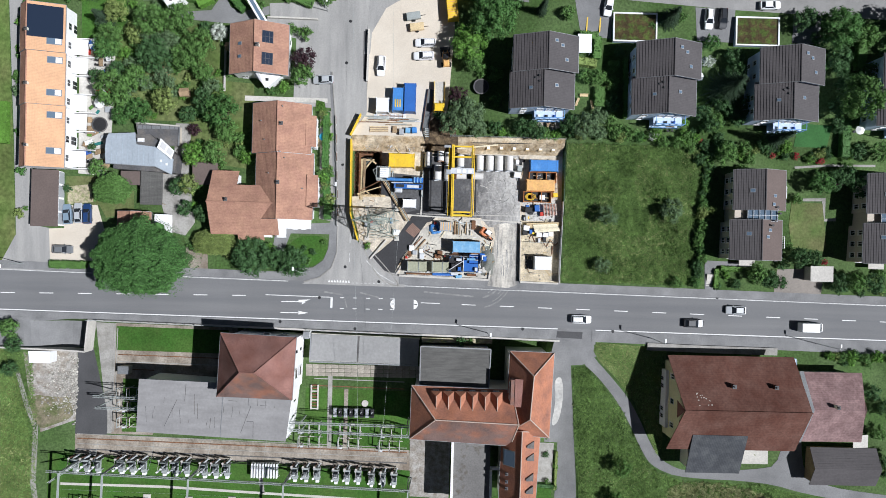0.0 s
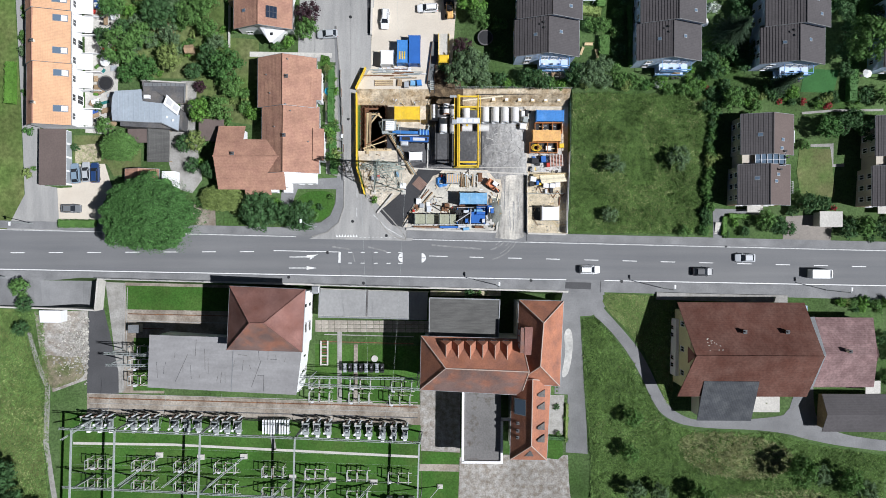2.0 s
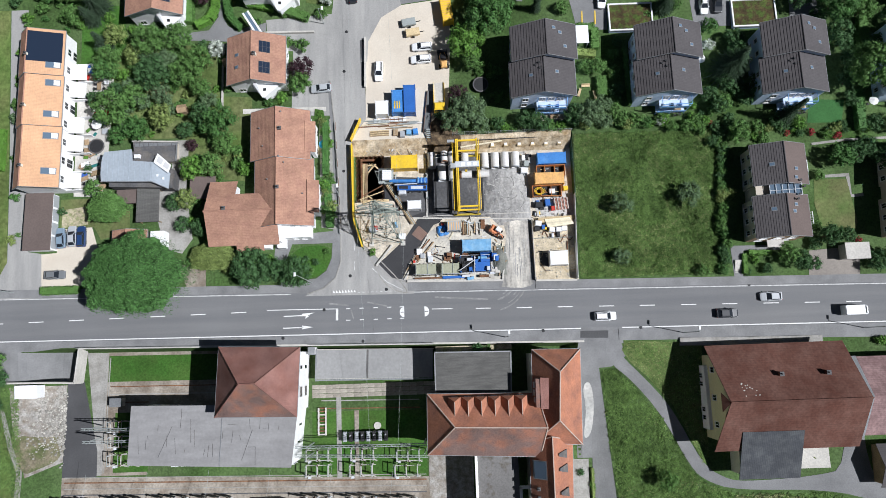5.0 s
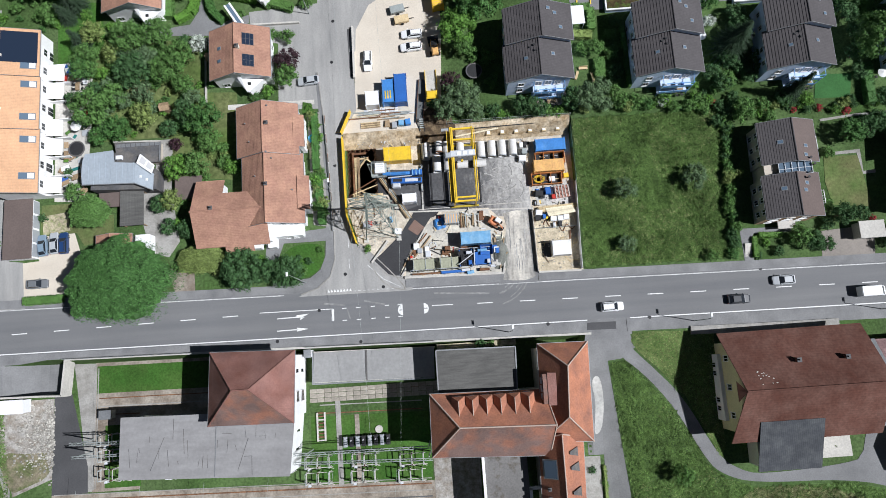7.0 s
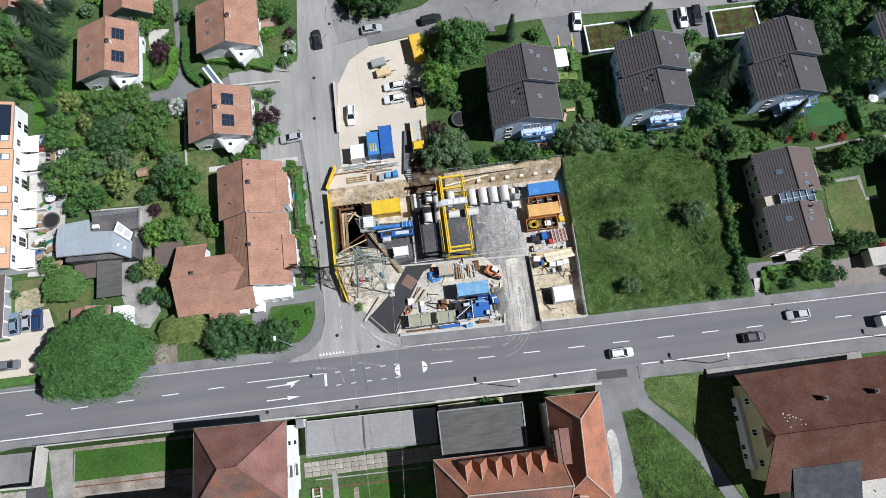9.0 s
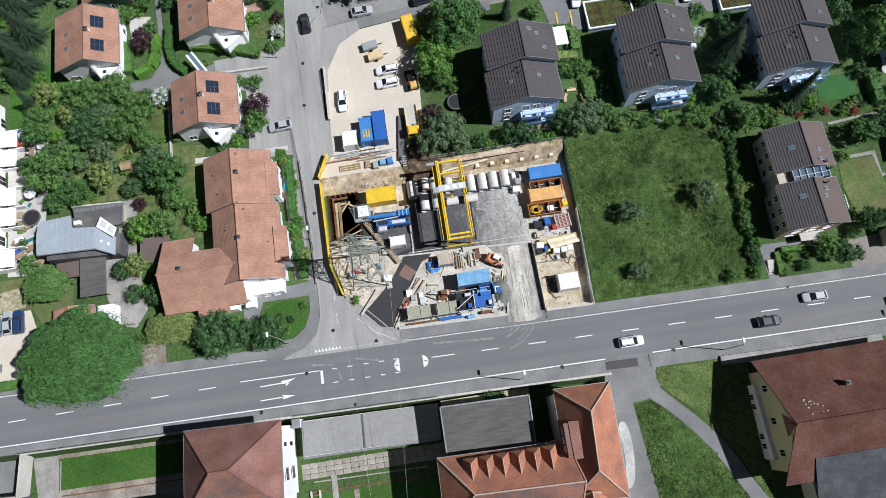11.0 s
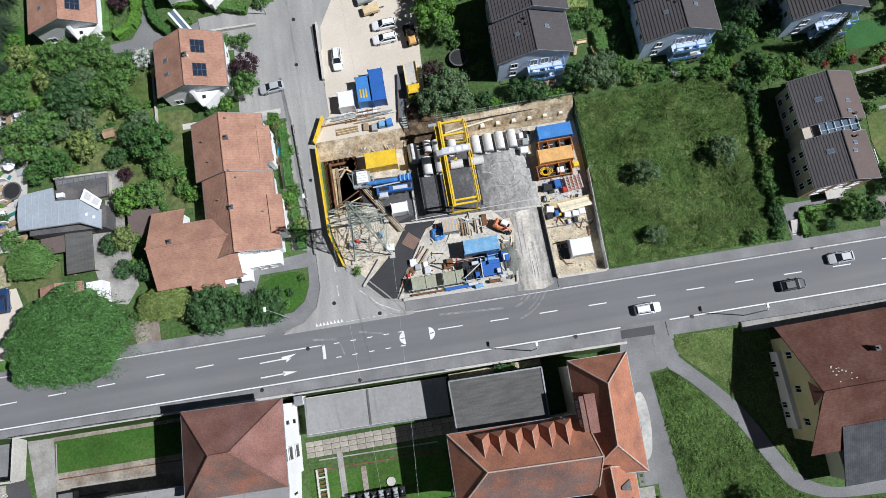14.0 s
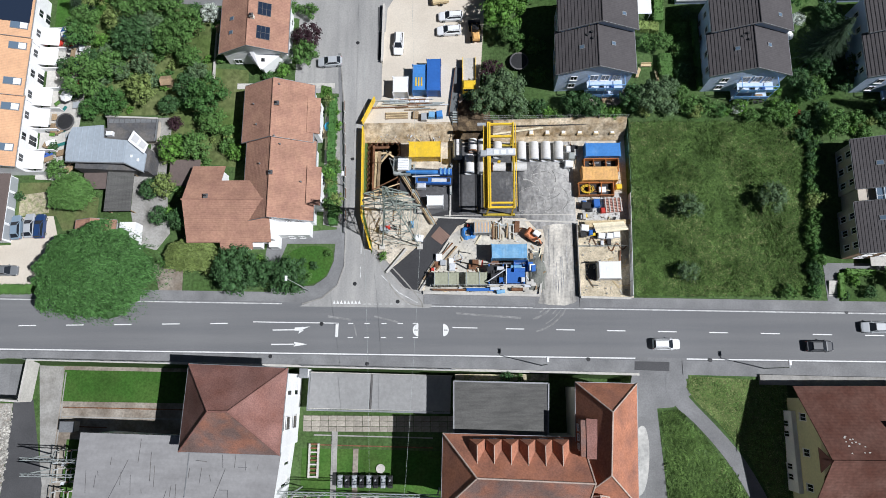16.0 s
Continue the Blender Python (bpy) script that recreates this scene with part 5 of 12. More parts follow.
def apartment(x, y, g):
    """Two brown-roofed units joined by a glazed stair."""
    th = thing("apartment_house", "beige apartment house with dark brown tiled roofs and a glazed stair", "apartment house", x, y, g, group="brown apartment houses")
    # East slopes take the lighter brown, west slopes the dark grey tiles.
    a1, te, tw = gable_unit(th, 0.55, 0.4, 10.7, 8.2, -2.0, 7.6, 9.6, 5.85, BEIGE_WALL, GREY_TILES, 0.45, 0.35, 13, 0.05, BROWN_FLAT)
    a2, te2, tw2 = gable_unit(th, 0.95, 10.9, 11.1, 18.7, -2.0, 8.0, 10.0, 6.25, BEIGE_WALL, GREY_TILES, 0.45, 0.35, 13, 0.05, BROWN_FLAT)
    part("wall", M().box(1.3, 8.2, -2.0, 10.4, 10.9, 7.0), BEIGE_WALL, th, "beige link between the units")
    part("front_cladding", M().box(0.56, 0.34, -2.0, 10.69, 0.4, 7.2), ORANGE_WALL, th, "tan brick south front")
    gl = part("glass_roof", M().slope((3.6, 8.3, 7.9), (3.6, 10.8, 7.9), (9.4, 8.3, 8.9), (9.4, 10.8, 8.9), 1, 0.0, 0.08), SKYLIGHT, th, "glazed stair roof")
    for i in range(6):
        part("glazing_bar", M().beam((3.6 + i * 1.16, 8.25, 8.05 + i * 0.2), (3.6 + i * 1.16, 10.85, 8.05 + i * 0.2), 0.09), PALE_GREY, gl)
    for k in (8.25, 9.5, 10.85):
        part("glazing_bar", M().beam((3.6, k, 8.05), (9.4, k, 9.05), 0.09), PALE_GREY, gl)
    for base, yy0, wx in ((0.0, 0.4, 0.55), (0.4, 10.9, 0.95)):
        for i, yy in enumerate((1.6, 4.0, 6.4)):
            for zz in (2.8, 5.4):
                window(th, wx, yy0 + yy - 0.2, zz + base, 1.0, 1.45, "w")
                window(th, wx + 10.15, yy0 + yy - 0.2, zz + base, 1.0, 1.45, "e")
    for i in range(3):
        for zz in (2.8, 5.2):
            window(th, 2.6 + i * 2.8, 0.33, zz, 1.5, 1.2, "s")
    for p, n in ((a1(1, 0.62, 6.4), te), (a1(1, 0.72, 5.0), te), (a2(1, 0.6, 11.8), te2), (a2(1, 0.55, 13.6), te2)):
        skylight(th, p, (n, 1), 0.7, 0.9)
    skylight(th, a1(-1, 0.6, 5.6), (tw, -1), 0.8, 1.1)
    skylight(th, a2(-1, 0.6, 14.6), (tw2, -1), 0.8, 1.1)
    for yy, zz in ((4.0, 5.7), (14.6, 6.1)):
        b = part("balcony", M().box(11.1, yy - 1.3, zz - 0.15, 12.3, yy + 1.3, zz), PALE_CONCRETE, th)
        for i in range(6):
            part("rail_bar", M().box(12.2, yy - 1.3 + i * 0.5, zz, 12.26, yy - 1.2 + i * 0.5, zz + 0.95), WHITE, b)
        part("rail", M().box(12.18, yy - 1.3, zz + 0.95, 12.28, yy + 1.3, zz + 1.0), WHITE, b)
    for xx, yy, zz in ((8.2, 7.4, 9.1), (8.8, 8.4, 8.9), (9.2, 11.2, 9.0), (9.8, 9.9, 8.9)):
        v = part("vent_pipe", M().tube((xx, yy, zz - 0.6), (xx, yy, zz + 0.5), 0.14, 8), DARK_METAL, th)
        part("cowl", M().tube((xx, yy, zz + 0.5), (xx, yy, zz + 0.62), 0.24, 8), DARK_METAL, v)
    part("entrance_canopy", M().box(4.2, -1.2, 3.2, 7.6, 0.34, 3.35), PALE_CONCRETE, th)
    return th


apartment(62.3, 14.1, -0.8)
apartment(90.6, 14.0, -0.8)


def solar_house(name, x, y, g, w, d, xr, wall, label, panels=True, zr=7.4, ze=4.6, roof=None):
    """A house with its ridge north-south, a gabled white front and solar panels on the east slope."""
    th = thing(name, label, "house", x, y, g, group="terracotta-roofed houses")
    at, te, tw = gable_unit(th, 0.5, 0.8, w - 0.5, d - 0.3, -1.5, ze, zr, xr, wall, roof or TERRACOTTA, 0.5, 0.5, 18, 0.035)
    ln = (w - xr) / math.cos(te)
    if panels:
        for yy in (d * 0.3, d * 0.72):
            ob = part("solar_panel", M().box(-1.15, -1.25, 0.05, 1.15, 1.25, 0.13), DARK_ROOF, th, "dark blue solar panel")
            ob.matrix_basis = Matrix.Translation(at(1, 0.62, yy)) @ Matrix.Rotation(te, 4, "Y")
            for i in range(3):
                for j in range(2):
                    part("cell_field", M().box(-1.1 + i * 0.74, -1.2 + j * 1.22, 0.13, -0.42 + i * 0.74, -0.04 + j * 1.22, 0.145), SOLAR, ob)
    chimney(th, xr - 0.3 + 1.0, d * 0.53, zr - 1.2, zr + 0.75, 0.6)
    for u, yy in ((0.42, d * 0.35), (0.42, d * 0.6)):
        skylight(th, at(-1, u, yy), (tw, -1), 0.7, 0.9)
    # angled bay to the south under a white canopy
    cx = xr + 1.7
    part("bay_wall", M().prism([(cx - 2.7, 0.82), (cx - 0.1, -1.7), (cx + 2.9, 0.82)], -1.5, 3.3), wall, th)
    part("bay_roof", M().add([(cx - 3.0, 0.8, 3.3), (cx - 0.1, -2.1, 3.3), (cx + 3.2, 0.8, 3.3), (cx - 3.0, 0.8, 3.42), (cx - 0.1, -2.1, 3.42), (cx + 3.2, 0.8, 3.42)], [(2, 1, 0), (3, 4, 5), (0, 1, 4, 3), (1, 2, 5, 4), (2, 0, 3, 5)]), WHITE_WALL, th, "white bay canopy")
    part("roof_hatch", M().cham(cx - 0.3, -0.6, 3.42, cx + 0.3, 0.0, 3.6, 0.04), DARK_METAL, th)
    part("side_screen", M().slope((cx - 0.5, -2.0, 3.2), (cx + 0.4, -1.6, 3.2), (cx - 2.2, 0.7, 4.6), (cx - 1.4, 0.7, 4.9), 1, 0.0, 0.12), WHITE_WALL, th, "white slanting canopy band")
    window(th, 2.4, 0.8, 0.4, 1.4, 1.3, "s")
    for yy in (2.5, d * 0.5, d - 2.5):
        window(th, 0.5, yy, 0.6, 1.0, 1.2, "w")
        window(th, w - 0.5, yy, 0.6, 1.0, 1.2, "e")
    return th


solar_house("solar_house", -44.0, 50.4, 1.7, 12.4, 10.8, 6.0, WHITE_WALL, "white house with terracotta roof and two solar panels")
solar_house("solar_house", -65.8, 66.6, 2.4, 12.3, 12.2, 7.2, WHITE_WALL, "white house with terracotta roof and two solar panels")
solar_house("garden_house", -41.6, 69.6, 2.4, 12.6, 11.2, 6.9, WHITE_WALL, "white house with terracotta roof and a gabled porch", panels=False)
th = thing("green_house", "sage green gabled house at the lane's end", "house", -60.5, 81.0, 3.0)
gable_unit(th, 0.3, 0.3, 9.5, 12, -1.5, 3.8, 6.6, 5.2, GREEN_WALL, TERRACOTTA, 0.5, 0.5, 14, 0.03)
window(th, 5.6, 0.28, 1.2, 1.4, 1.6, "s")
window(th, 2.6, 0.28, 0.6, 1.0, 1.2, "s")
th = thing("corner_house", "white house with terracotta roof at the garden edge", "house", -83.5, 84.5, 3.0)
gable_unit(th, 0.3, 0.3, 9.5, 12, -1.5, 3.8, 6.6, 5.2, WHITE_WALL, TERRACOTTA, 0.5, 0.5, 14, 0.03)
window(th, 5.6, 0.28, 1.2, 1.4, 1.6, "s")


def row_house():
    """The L-shaped terracotta-roofed block beside the side street."""
    th = thing("row_house_block", "terracotta-roofed L-shaped row house with white walls", "row house", 0, 0, 0)
    G = 0.6
    n, te, tw = gable_unit(th, -38.4, 34.6, -27.2, 44.6, -1.0, 5.6, 8.5, -33.0, WHITE_WALL, TERRACOTTA, 0.6, 0.3, 18, 0.035)
    s, te2, tw2 = gable_unit(th, -37.6, 20.9, -26.6, 34.1, -1.0, 5.2, 8.1, -32.9, WHITE_WALL, TERRACOTTA, 0.6, 0.5, 18, 0.035)
    # west wing with its ridge east-west
    for xa, xb, yn, zn in ((-47.0, -42.6, 29.9, 4.3), (-42.55, -33, 26.9, 5.7)):
        part("wall", M().add([(xa, 17.6, -1), (xb, 17.6, -1), (xb, yn, -1), (xa, yn, -1), (xa, 17.6, 4.3), (xb, 17.6, 4.3), (xb, yn, zn), (xa, yn, zn), (xa, 23.7, 7.3), (xb, 23.7, 7.3)],
                             [(3, 2, 1, 0), (0, 1, 5, 4), (2, 3, 7, 6), (0, 4, 8, 7, 3), (1, 2, 6, 9, 5), (4, 5, 9, 8), (6, 7, 8, 9)]), WHITE_WALL, th)
    part("roof", M().slope((-47.7, 17.0, 4.35), (-33.2, 17.0, 4.35), (-47.7, 23.7, 7.6), (-33.2, 23.7, 7.6), 18, 0.035), TERRACOTTA, th)
    part("roof", M().slope((-42.0, 30.6, 4.25), (-47.7, 30.6, 4.25), (-42.0, 23.7, 7.6), (-47.7, 23.7, 7.6), 18, 0.035), TERRACOTTA, th)
    part("roof", M().slope((-33.6, 27.5, 5.75), (-42.0, 27.5, 5.75), (-33.6, 23.7, 7.6), (-42.0, 23.7, 7.6), 10, 0.035), TERRACOTTA, th)
    part("ridge_cap", M().tube((-47.8, 23.7, 7.64), (-33.0, 23.7, 7.64), 0.16, 8), TERRACOTTA, th)
    part("porch", M().box(-26.7, 36.0, -1, -25.9, 42.5, 5.0), WHITE_WALL, th)
    part("porch", M().box(-26.6, 23.4, -1, -25.4, 29.8, 5.0), WHITE_WALL, th)
    part("porch_roof", M().slope((-25.6, 36.0, 5.15), (-25.6, 42.6, 5.15), (-27.6, 36.0, 6.15), (-27.6, 42.6, 6.15), 4, 0.03, 0.15), TERRACOTTA, th)
    part("porch_roof", M().slope((-25.0, 23.2, 4.9), (-25.0, 30.0, 4.9), (-27.2, 23.2, 6.0), (-27.2, 30.0, 6.0), 4, 0.03, 0.15), TERRACOTTA, th)
    part("south_porch", M().box(-33.0, 18.6, -1, -27.2, 20.9, 2.6).box(-34.2, 16.6, -1, -32.6, 20.8, 2.2), WHITE_WALL, th)
    part("south_porch", M().box(-41.6, 16.6, -1, -35.6, 17.6, 2.4), WHITE_WALL, th)
    part("bay_roof", M().slope((-42.0, 15.9, 3.7), (-36.4, 15.9, 3.7), (-42.0, 17.2, 4.45), (-36.4, 17.2, 4.45), 3, 0.03, 0.15), TERRACOTTA, th)
    for xx, yy, zz in ((-32.2, 40.2, 8.2), (-32.7, 28.0, 7.9), (-43.6, 24.2, 7.2)):
        chimney(th, xx, yy, zz - 0.6, zz + 0.6, 0.6, TERRACOTTA)
    for xx in (-30.6, -28.8):
        window(th, xx, 20.9, 2.9, 0.9, 1.2, "s")
        window(th, xx, 18.6, 0.6, 0.9, 1.1, "s")
    for xx in (-45, -43):
        window(th, xx, 17.6, 1.2, 1.0, 1.2, "s")
    for xx in (-40.4, -38.4):
        window(th, xx, 16.6, 0.6, 1.1, 1.3, "s")
    for yy in (24.6, 28.4, 37.2, 41.2):
        window(th, -25.4 if yy < 31 else -25.9, yy, 1.0, 1.2, 1.3, "e")
        window(th, -25.4 if yy < 31 else -25.9, yy, 3.2, 1.2, 1.2, "e")
    for p, t in ((n(1, 0.85, 43.8), te), (n(1, 0.9, 34.4), te), (s(1, 0.8, 33.2), te2), (s(1, 0.3, 27), te2)):
        v = part("vent_pipe", M().tube(p, p + Vector((0, 0, 0.45)), 0.13, 8), ZINC, th)
    for sgn_u, yy in ((0.35, 41), (0.5, 37), (0.6, 30)):
        p = n(-1, sgn_u, yy) if yy > 34 else s(-1, sgn_u, yy)
        part("vent_pipe", M().tube(p, p + Vector((0, 0, 0.4)), 0.12, 8), ZINC, th)


row_house()


def long_row():
    """The pale orange roofed row at the west edge."""
    th = thing("long_row_house", "long row house with pale orange tiles and skylights", "row house", 0, 0, 1.0)
    segs = [(30.4, 43.0, 0.0), (43.1, 54.0, 0.35), (54.1, 64.0, 0.7)]
    for i, (a, b, dz) in enumerate(segs):
        # West slope takes the darker terracotta, east slope the pale orange.
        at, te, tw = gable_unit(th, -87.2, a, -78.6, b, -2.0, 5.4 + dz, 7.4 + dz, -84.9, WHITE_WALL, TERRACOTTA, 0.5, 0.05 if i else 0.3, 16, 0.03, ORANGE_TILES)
        for yy in ((33.5, 41.0), (45.6, 52.4), (56.2, 61.0))[i][: 2]:
            if i == 2 and yy > 58:
                ob = part("solar_panel", M().box(-3.4, -3.6, 0.06, 3.2, 3.0, 0.14), SOLAR, th, "dark blue solar roof panel")
                ob.matrix_basis = Matrix.Translation(at(1, 0.5, yy - 0.6)) @ Matrix.Rotation(te, 4, "Y")
                continue
            ob = skylight(th, at(1, 0.27, yy), (te, 1), 1.4, 2.9)
            part("blind", M().box(0.15, -0.55, 0.14, 1.3, 0.55, 0.17), FABRIC_WHITE, ob, "white roof window blind")
        chimney(th, -84.6, a + 4.0, 6.8 + dz, 8.2 + dz, 0.5)
    for i in range(8):
        yy = 32.4 + i * 4.0
        part("terrace_wall", M().box(-78.6, yy - 2.0, -1, -74.0, yy - 1.85, 1.9), WHITE_WALL, th)
        window(th, -78.6, yy, 0.2, 1.8, 2.1, "e")
        window(th, -78.6, yy, 3.0, 1.4, 1.2, "e")
        if i % 3 != 1:
            part("terrace_awning", M().slope((-75.4, yy - 1.7, 2.2), (-75.4, yy + 1.7, 2.2), (-78.5, yy - 1.7, 2.8), (-78.5, yy + 1.7, 2.8), 2, 0.0, 0.06), FABRIC_WHITE, th)


long_row()

th = thing("west_garages", "row of garages with a brown flat roof", "garage", -86.9, 17.8, 0.5)
part("wall", M().box(0.2, 0.2, -1, 5.6, 12.0, 2.5), WHITE_WALL, th)
part("roof", M().cham(0, 0, 2.5, 5.8, 12.2, 2.75, 0.05), BROWN_FLAT, th)
for i in range(4):
    part("garage_door", M().box(5.6, 0.5 + i * 2.95, 0, 5.66, 3.0 + i * 2.95, 2.1), GREY_PAINT, th)


def metal_house():
    """The house under a curved grey sheet roof with its flat annexes."""
    th = thing("metal_roof_house", "house with a curved grey sheet-metal roof and skylight", "house", -69.3, 29.6, 0.8)
    part("wall", M().prism([(0.4, 0.9), (13.5, 0.2), (13.9, 4.0), (8, 8.4), (0.8, 8.2)], -1.5, 3.4), DARK_ROOF, th, "dark clad walls")
    # gently pitched sheet roof: a curved west end, a crease, and a diagonal east end
    arc = [(-0.4, 8.2), (-0.85, 7.0), (-1.0, 5.4), (-1.0, 3.6), (-0.8, 1.9)]
    zf = lambda x, y: 4.35 + 0.035 * min(x, 9.9) - 0.02 * (y - 2) - 0.09 * max(0.0, x - 9.9)
    poly = arc + [(4.5, 1.6), (9.9, 1.4), (9.9, 5.5), (5.6, 6.0), (5.3, 8.5)]
    east = [(9.9, 1.4), (13.3, -0.2), (13.5, 3.1), (10.1, 5.5), (9.9, 5.5)]
    for q in (poly, east):
        k = len(q)
        m = M().add([(x, y, zf(x, y)) for x, y in q] + [(x, y, zf(x, y) - 0.28) for x, y in q], [tuple(range(k)), tuple(range(2 * k - 1, k - 1, -1))] + [(i, k + i, k + (i + 1) % k, (i + 1) % k) for i in range(k)])
        part("roof", m, SHEET_METAL, th, "grey-blue standing-seam sheet roof")
    part("fascia", M().beam((-0.9, 1.8, 4.2), (9.9, 1.3, 4.55), 0.14, 0.3).beam((9.9, 1.3, 4.55), (13.4, -0.3, 4.2), 0.14, 0.3), ZINC, th)
    for i in range(9):
        x = 0.4 + i * 1.15
        part("seam", M().beam((x, 1.7, zf(x, 1.7) + 0.03), (x, 8.2 if x < 5.2 else 5.6, zf(x, 8.2 if x < 5.2 else 5.6) + 0.03), 0.04, 0.05), SHEET_METAL, th)
    for x, y in ((11.0, 2.6), (12.2, 1.9)):
        part("roof_hatch", M().cham(x - 0.2, y - 0.25, 4.2, x + 0.2, y + 0.25, 4.7, 0.05), WHITE, th)
    g = part("glass_gable", M().slope((10.8, 7.4, 4.4), (13.7, 4.8, 4.4), (10.3, 5.3, 5.0), (13.4, 2.9, 5.0), 1, 0, 0.12), WHITE, th, "white framed roof light")
    for i in range(2):
        o = i * 1.35
        part("pane", M().slope((11.2 + o, 6.7 - o * 0.9, 4.62), (12.2 + o, 5.85 - o * 0.9, 4.62), (10.9 + o, 5.5 - o * 0.8, 5.0), (11.9 + o, 4.75 - o * 0.8, 5.0), 1, 0, 0.03), LAMP_GLASS, g)
    part("vent_box", M().cham(5.8, 6.6, 3.6, 7.0, 7.4, 4.4, 0.1), WHITE, th)
    th = thing("flat_annex", "dark flat-roofed annex with a seamed northern edge", "annex", -64.9, 35.6, 0.8)
    part("wall", M().box(0.4, 0.4, -1.5, 9.2, 4.4, 2.0), BEIGE_WALL, th)
    part("roof", M().prism([(0.8, 0.2), (9.4, 0.2), (9.5, 4.5), (0.0, 5.0)], 2.0, 2.2), DARK_ROOF, th)
    part("parapet", M().beam((0.0, 4.95, 2.4), (9.5, 4.45, 2.4), 0.3, 0.4), PALE_CONCRETE, th)
    part("parapet", M().beam((9.45, 4.4, 2.3), (9.35, 0.2, 2.3), 0.2, 0.3), ZINC, th)
    for i in range(9):
        part("roof_panel", M().box(0.5 + i * 0.98, 3.75, 2.2, 1.35 + i * 0.98, 4.45, 2.28), ZINC, th)
    th = thing("carport", "grey flat-roofed carport with two roof levels", "carport", -63.6, 23.0, 0.4)
    for x, y in ((0.3, 0.3), (4.4, 0.3), (0.3, 7.0), (4.4, 7.0)):
        part("post", M().beam((x, y, -1), (x, y, 2.4), 0.15), WOOD, th)
    part("roof", M().cham(0, 0, 2.4, 4.75, 7.4, 2.6, 0.04), GRAVEL_ROOF, th)
    for i in range(8):
        part("roof_seam", M().box(0.3 + i * 0.58, 0.1, 2.6, 0.36 + i * 0.58, 7.3, 2.65), GRAVEL_ROOF, th)
    part("roof", M().cham(-4.5, 4.2, 2.0, 0, 7.2, 2.2, 0.04), BROWN_FLAT, th)
    part("yard_wall", M().box(-1.2, 0.6, -0.4, -0.1, 4.2, 0.3), PALE_CONCRETE, th)
    th = thing("tiled_shed", "old shed with a mottled tile roof", "shed", -68.6, 15.6, 0.4)
    gable_unit(th, 0.3, 0.3, 7.0, 5.6, -1, 2.0, 3.4, 3.5, WHITE_WALL, TERRACOTTA, 0.3, 0.3, 10, 0.05)
    part("white_gable", M().box(8.2, 1.0, -0.5, 11.0, 5.4, 2.6), WHITE_WALL, th)
    th = thing("garden_shed", "low shed with a brown flat roof", "shed", -52.6, 27.6, 0.6)
    part("wall", M().box(0.2, 0.2, -1, 5.2, 4.6, 2.0), WOOD, th)
    part("roof", M().cham(0, 0, 2.0, 5.4, 4.8, 2.2, 0.04), BROWN_FLAT, th)


metal_house()


def green_garage(x, y, g):
    th = thing("garage", "pale blue garage with a sedum roof behind a white parapet", "garage", x, y, g, group="sedum-roofed garages")
    part("wall", M().box(0, 0, -1.5, 9.2, 6.0, 2.6), BLUE_WALL, th)
    for a in ((-0.1, -0.1, 9.3, 0.2), (-0.1, 5.8, 9.3, 6.1), (-0.1, 0.2, 0.2, 5.8), (9.0, 0.2, 9.3, 5.8)):
        part("parapet", M().box(a[0], a[1], 2.6, a[2], a[3], 2.95), WHITE, th)
    part("planting", M().box(0.2, 0.2, 2.6, 9.0, 5.8, 2.72), SEDUM, th, "red and green sedum planting")
    for i in range(3):
        part("garage_door", M().box(0.5 + i * 2.9, 6.0, 0, 2.9 + i * 2.9, 6.06, 2.1), WHITE, th)


green_garage(37.2, 60.2, 2.6)
green_garage(63.4, 60.0, 2.6)


def hip_roof(parent, corners, r0, r1, ze, zr, roof, n=14, lip=0.02, south=None):
    """A hip roof on four corners (sw, se, ne, nw) with the ridge from r0 to r1 (west-east or south-north)."""
    sw, se, ne, nw = [(*c, ze) for c in corners]
    a, b = (*r0, zr), (*r1, zr)
    ew = abs(r1[0] - r0[0]) >= abs(r1[1] - r0[1])
    faces = [(sw, se, a, b), (ne, nw, b, a), (nw, sw, a, a), (se, ne, b, b)] if ew else [(sw, se, a, a), (ne, nw, b, b), (nw, sw, b, a), (se, ne, a, b)]
    for i, f in enumerate(faces):
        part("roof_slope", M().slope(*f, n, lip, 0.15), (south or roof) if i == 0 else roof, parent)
    caps = M()
    for c in ((sw, a), (nw, a if ew else b), (se, b if ew else a), (ne, b), (a, b)):
        caps.tube(Vector(c[0]) + Vector((0, 0, 0.03)), Vector(c[1]) + Vector((0, 0, 0.03)), 0.13, 6)
    part("ridge_cap", caps, PALE_RIDGE if roof == RUSSET else roof, parent)
    g = M()
    for p, q in ((sw, se), (se, ne), (ne, nw), (nw, sw)):
        g.beam(Vector(p) - Vector((0, 0, 0.08)), Vector(q) - Vector((0, 0, 0.08)), 0.16, 0.14)
    part("gutter", g, ZINC, parent)


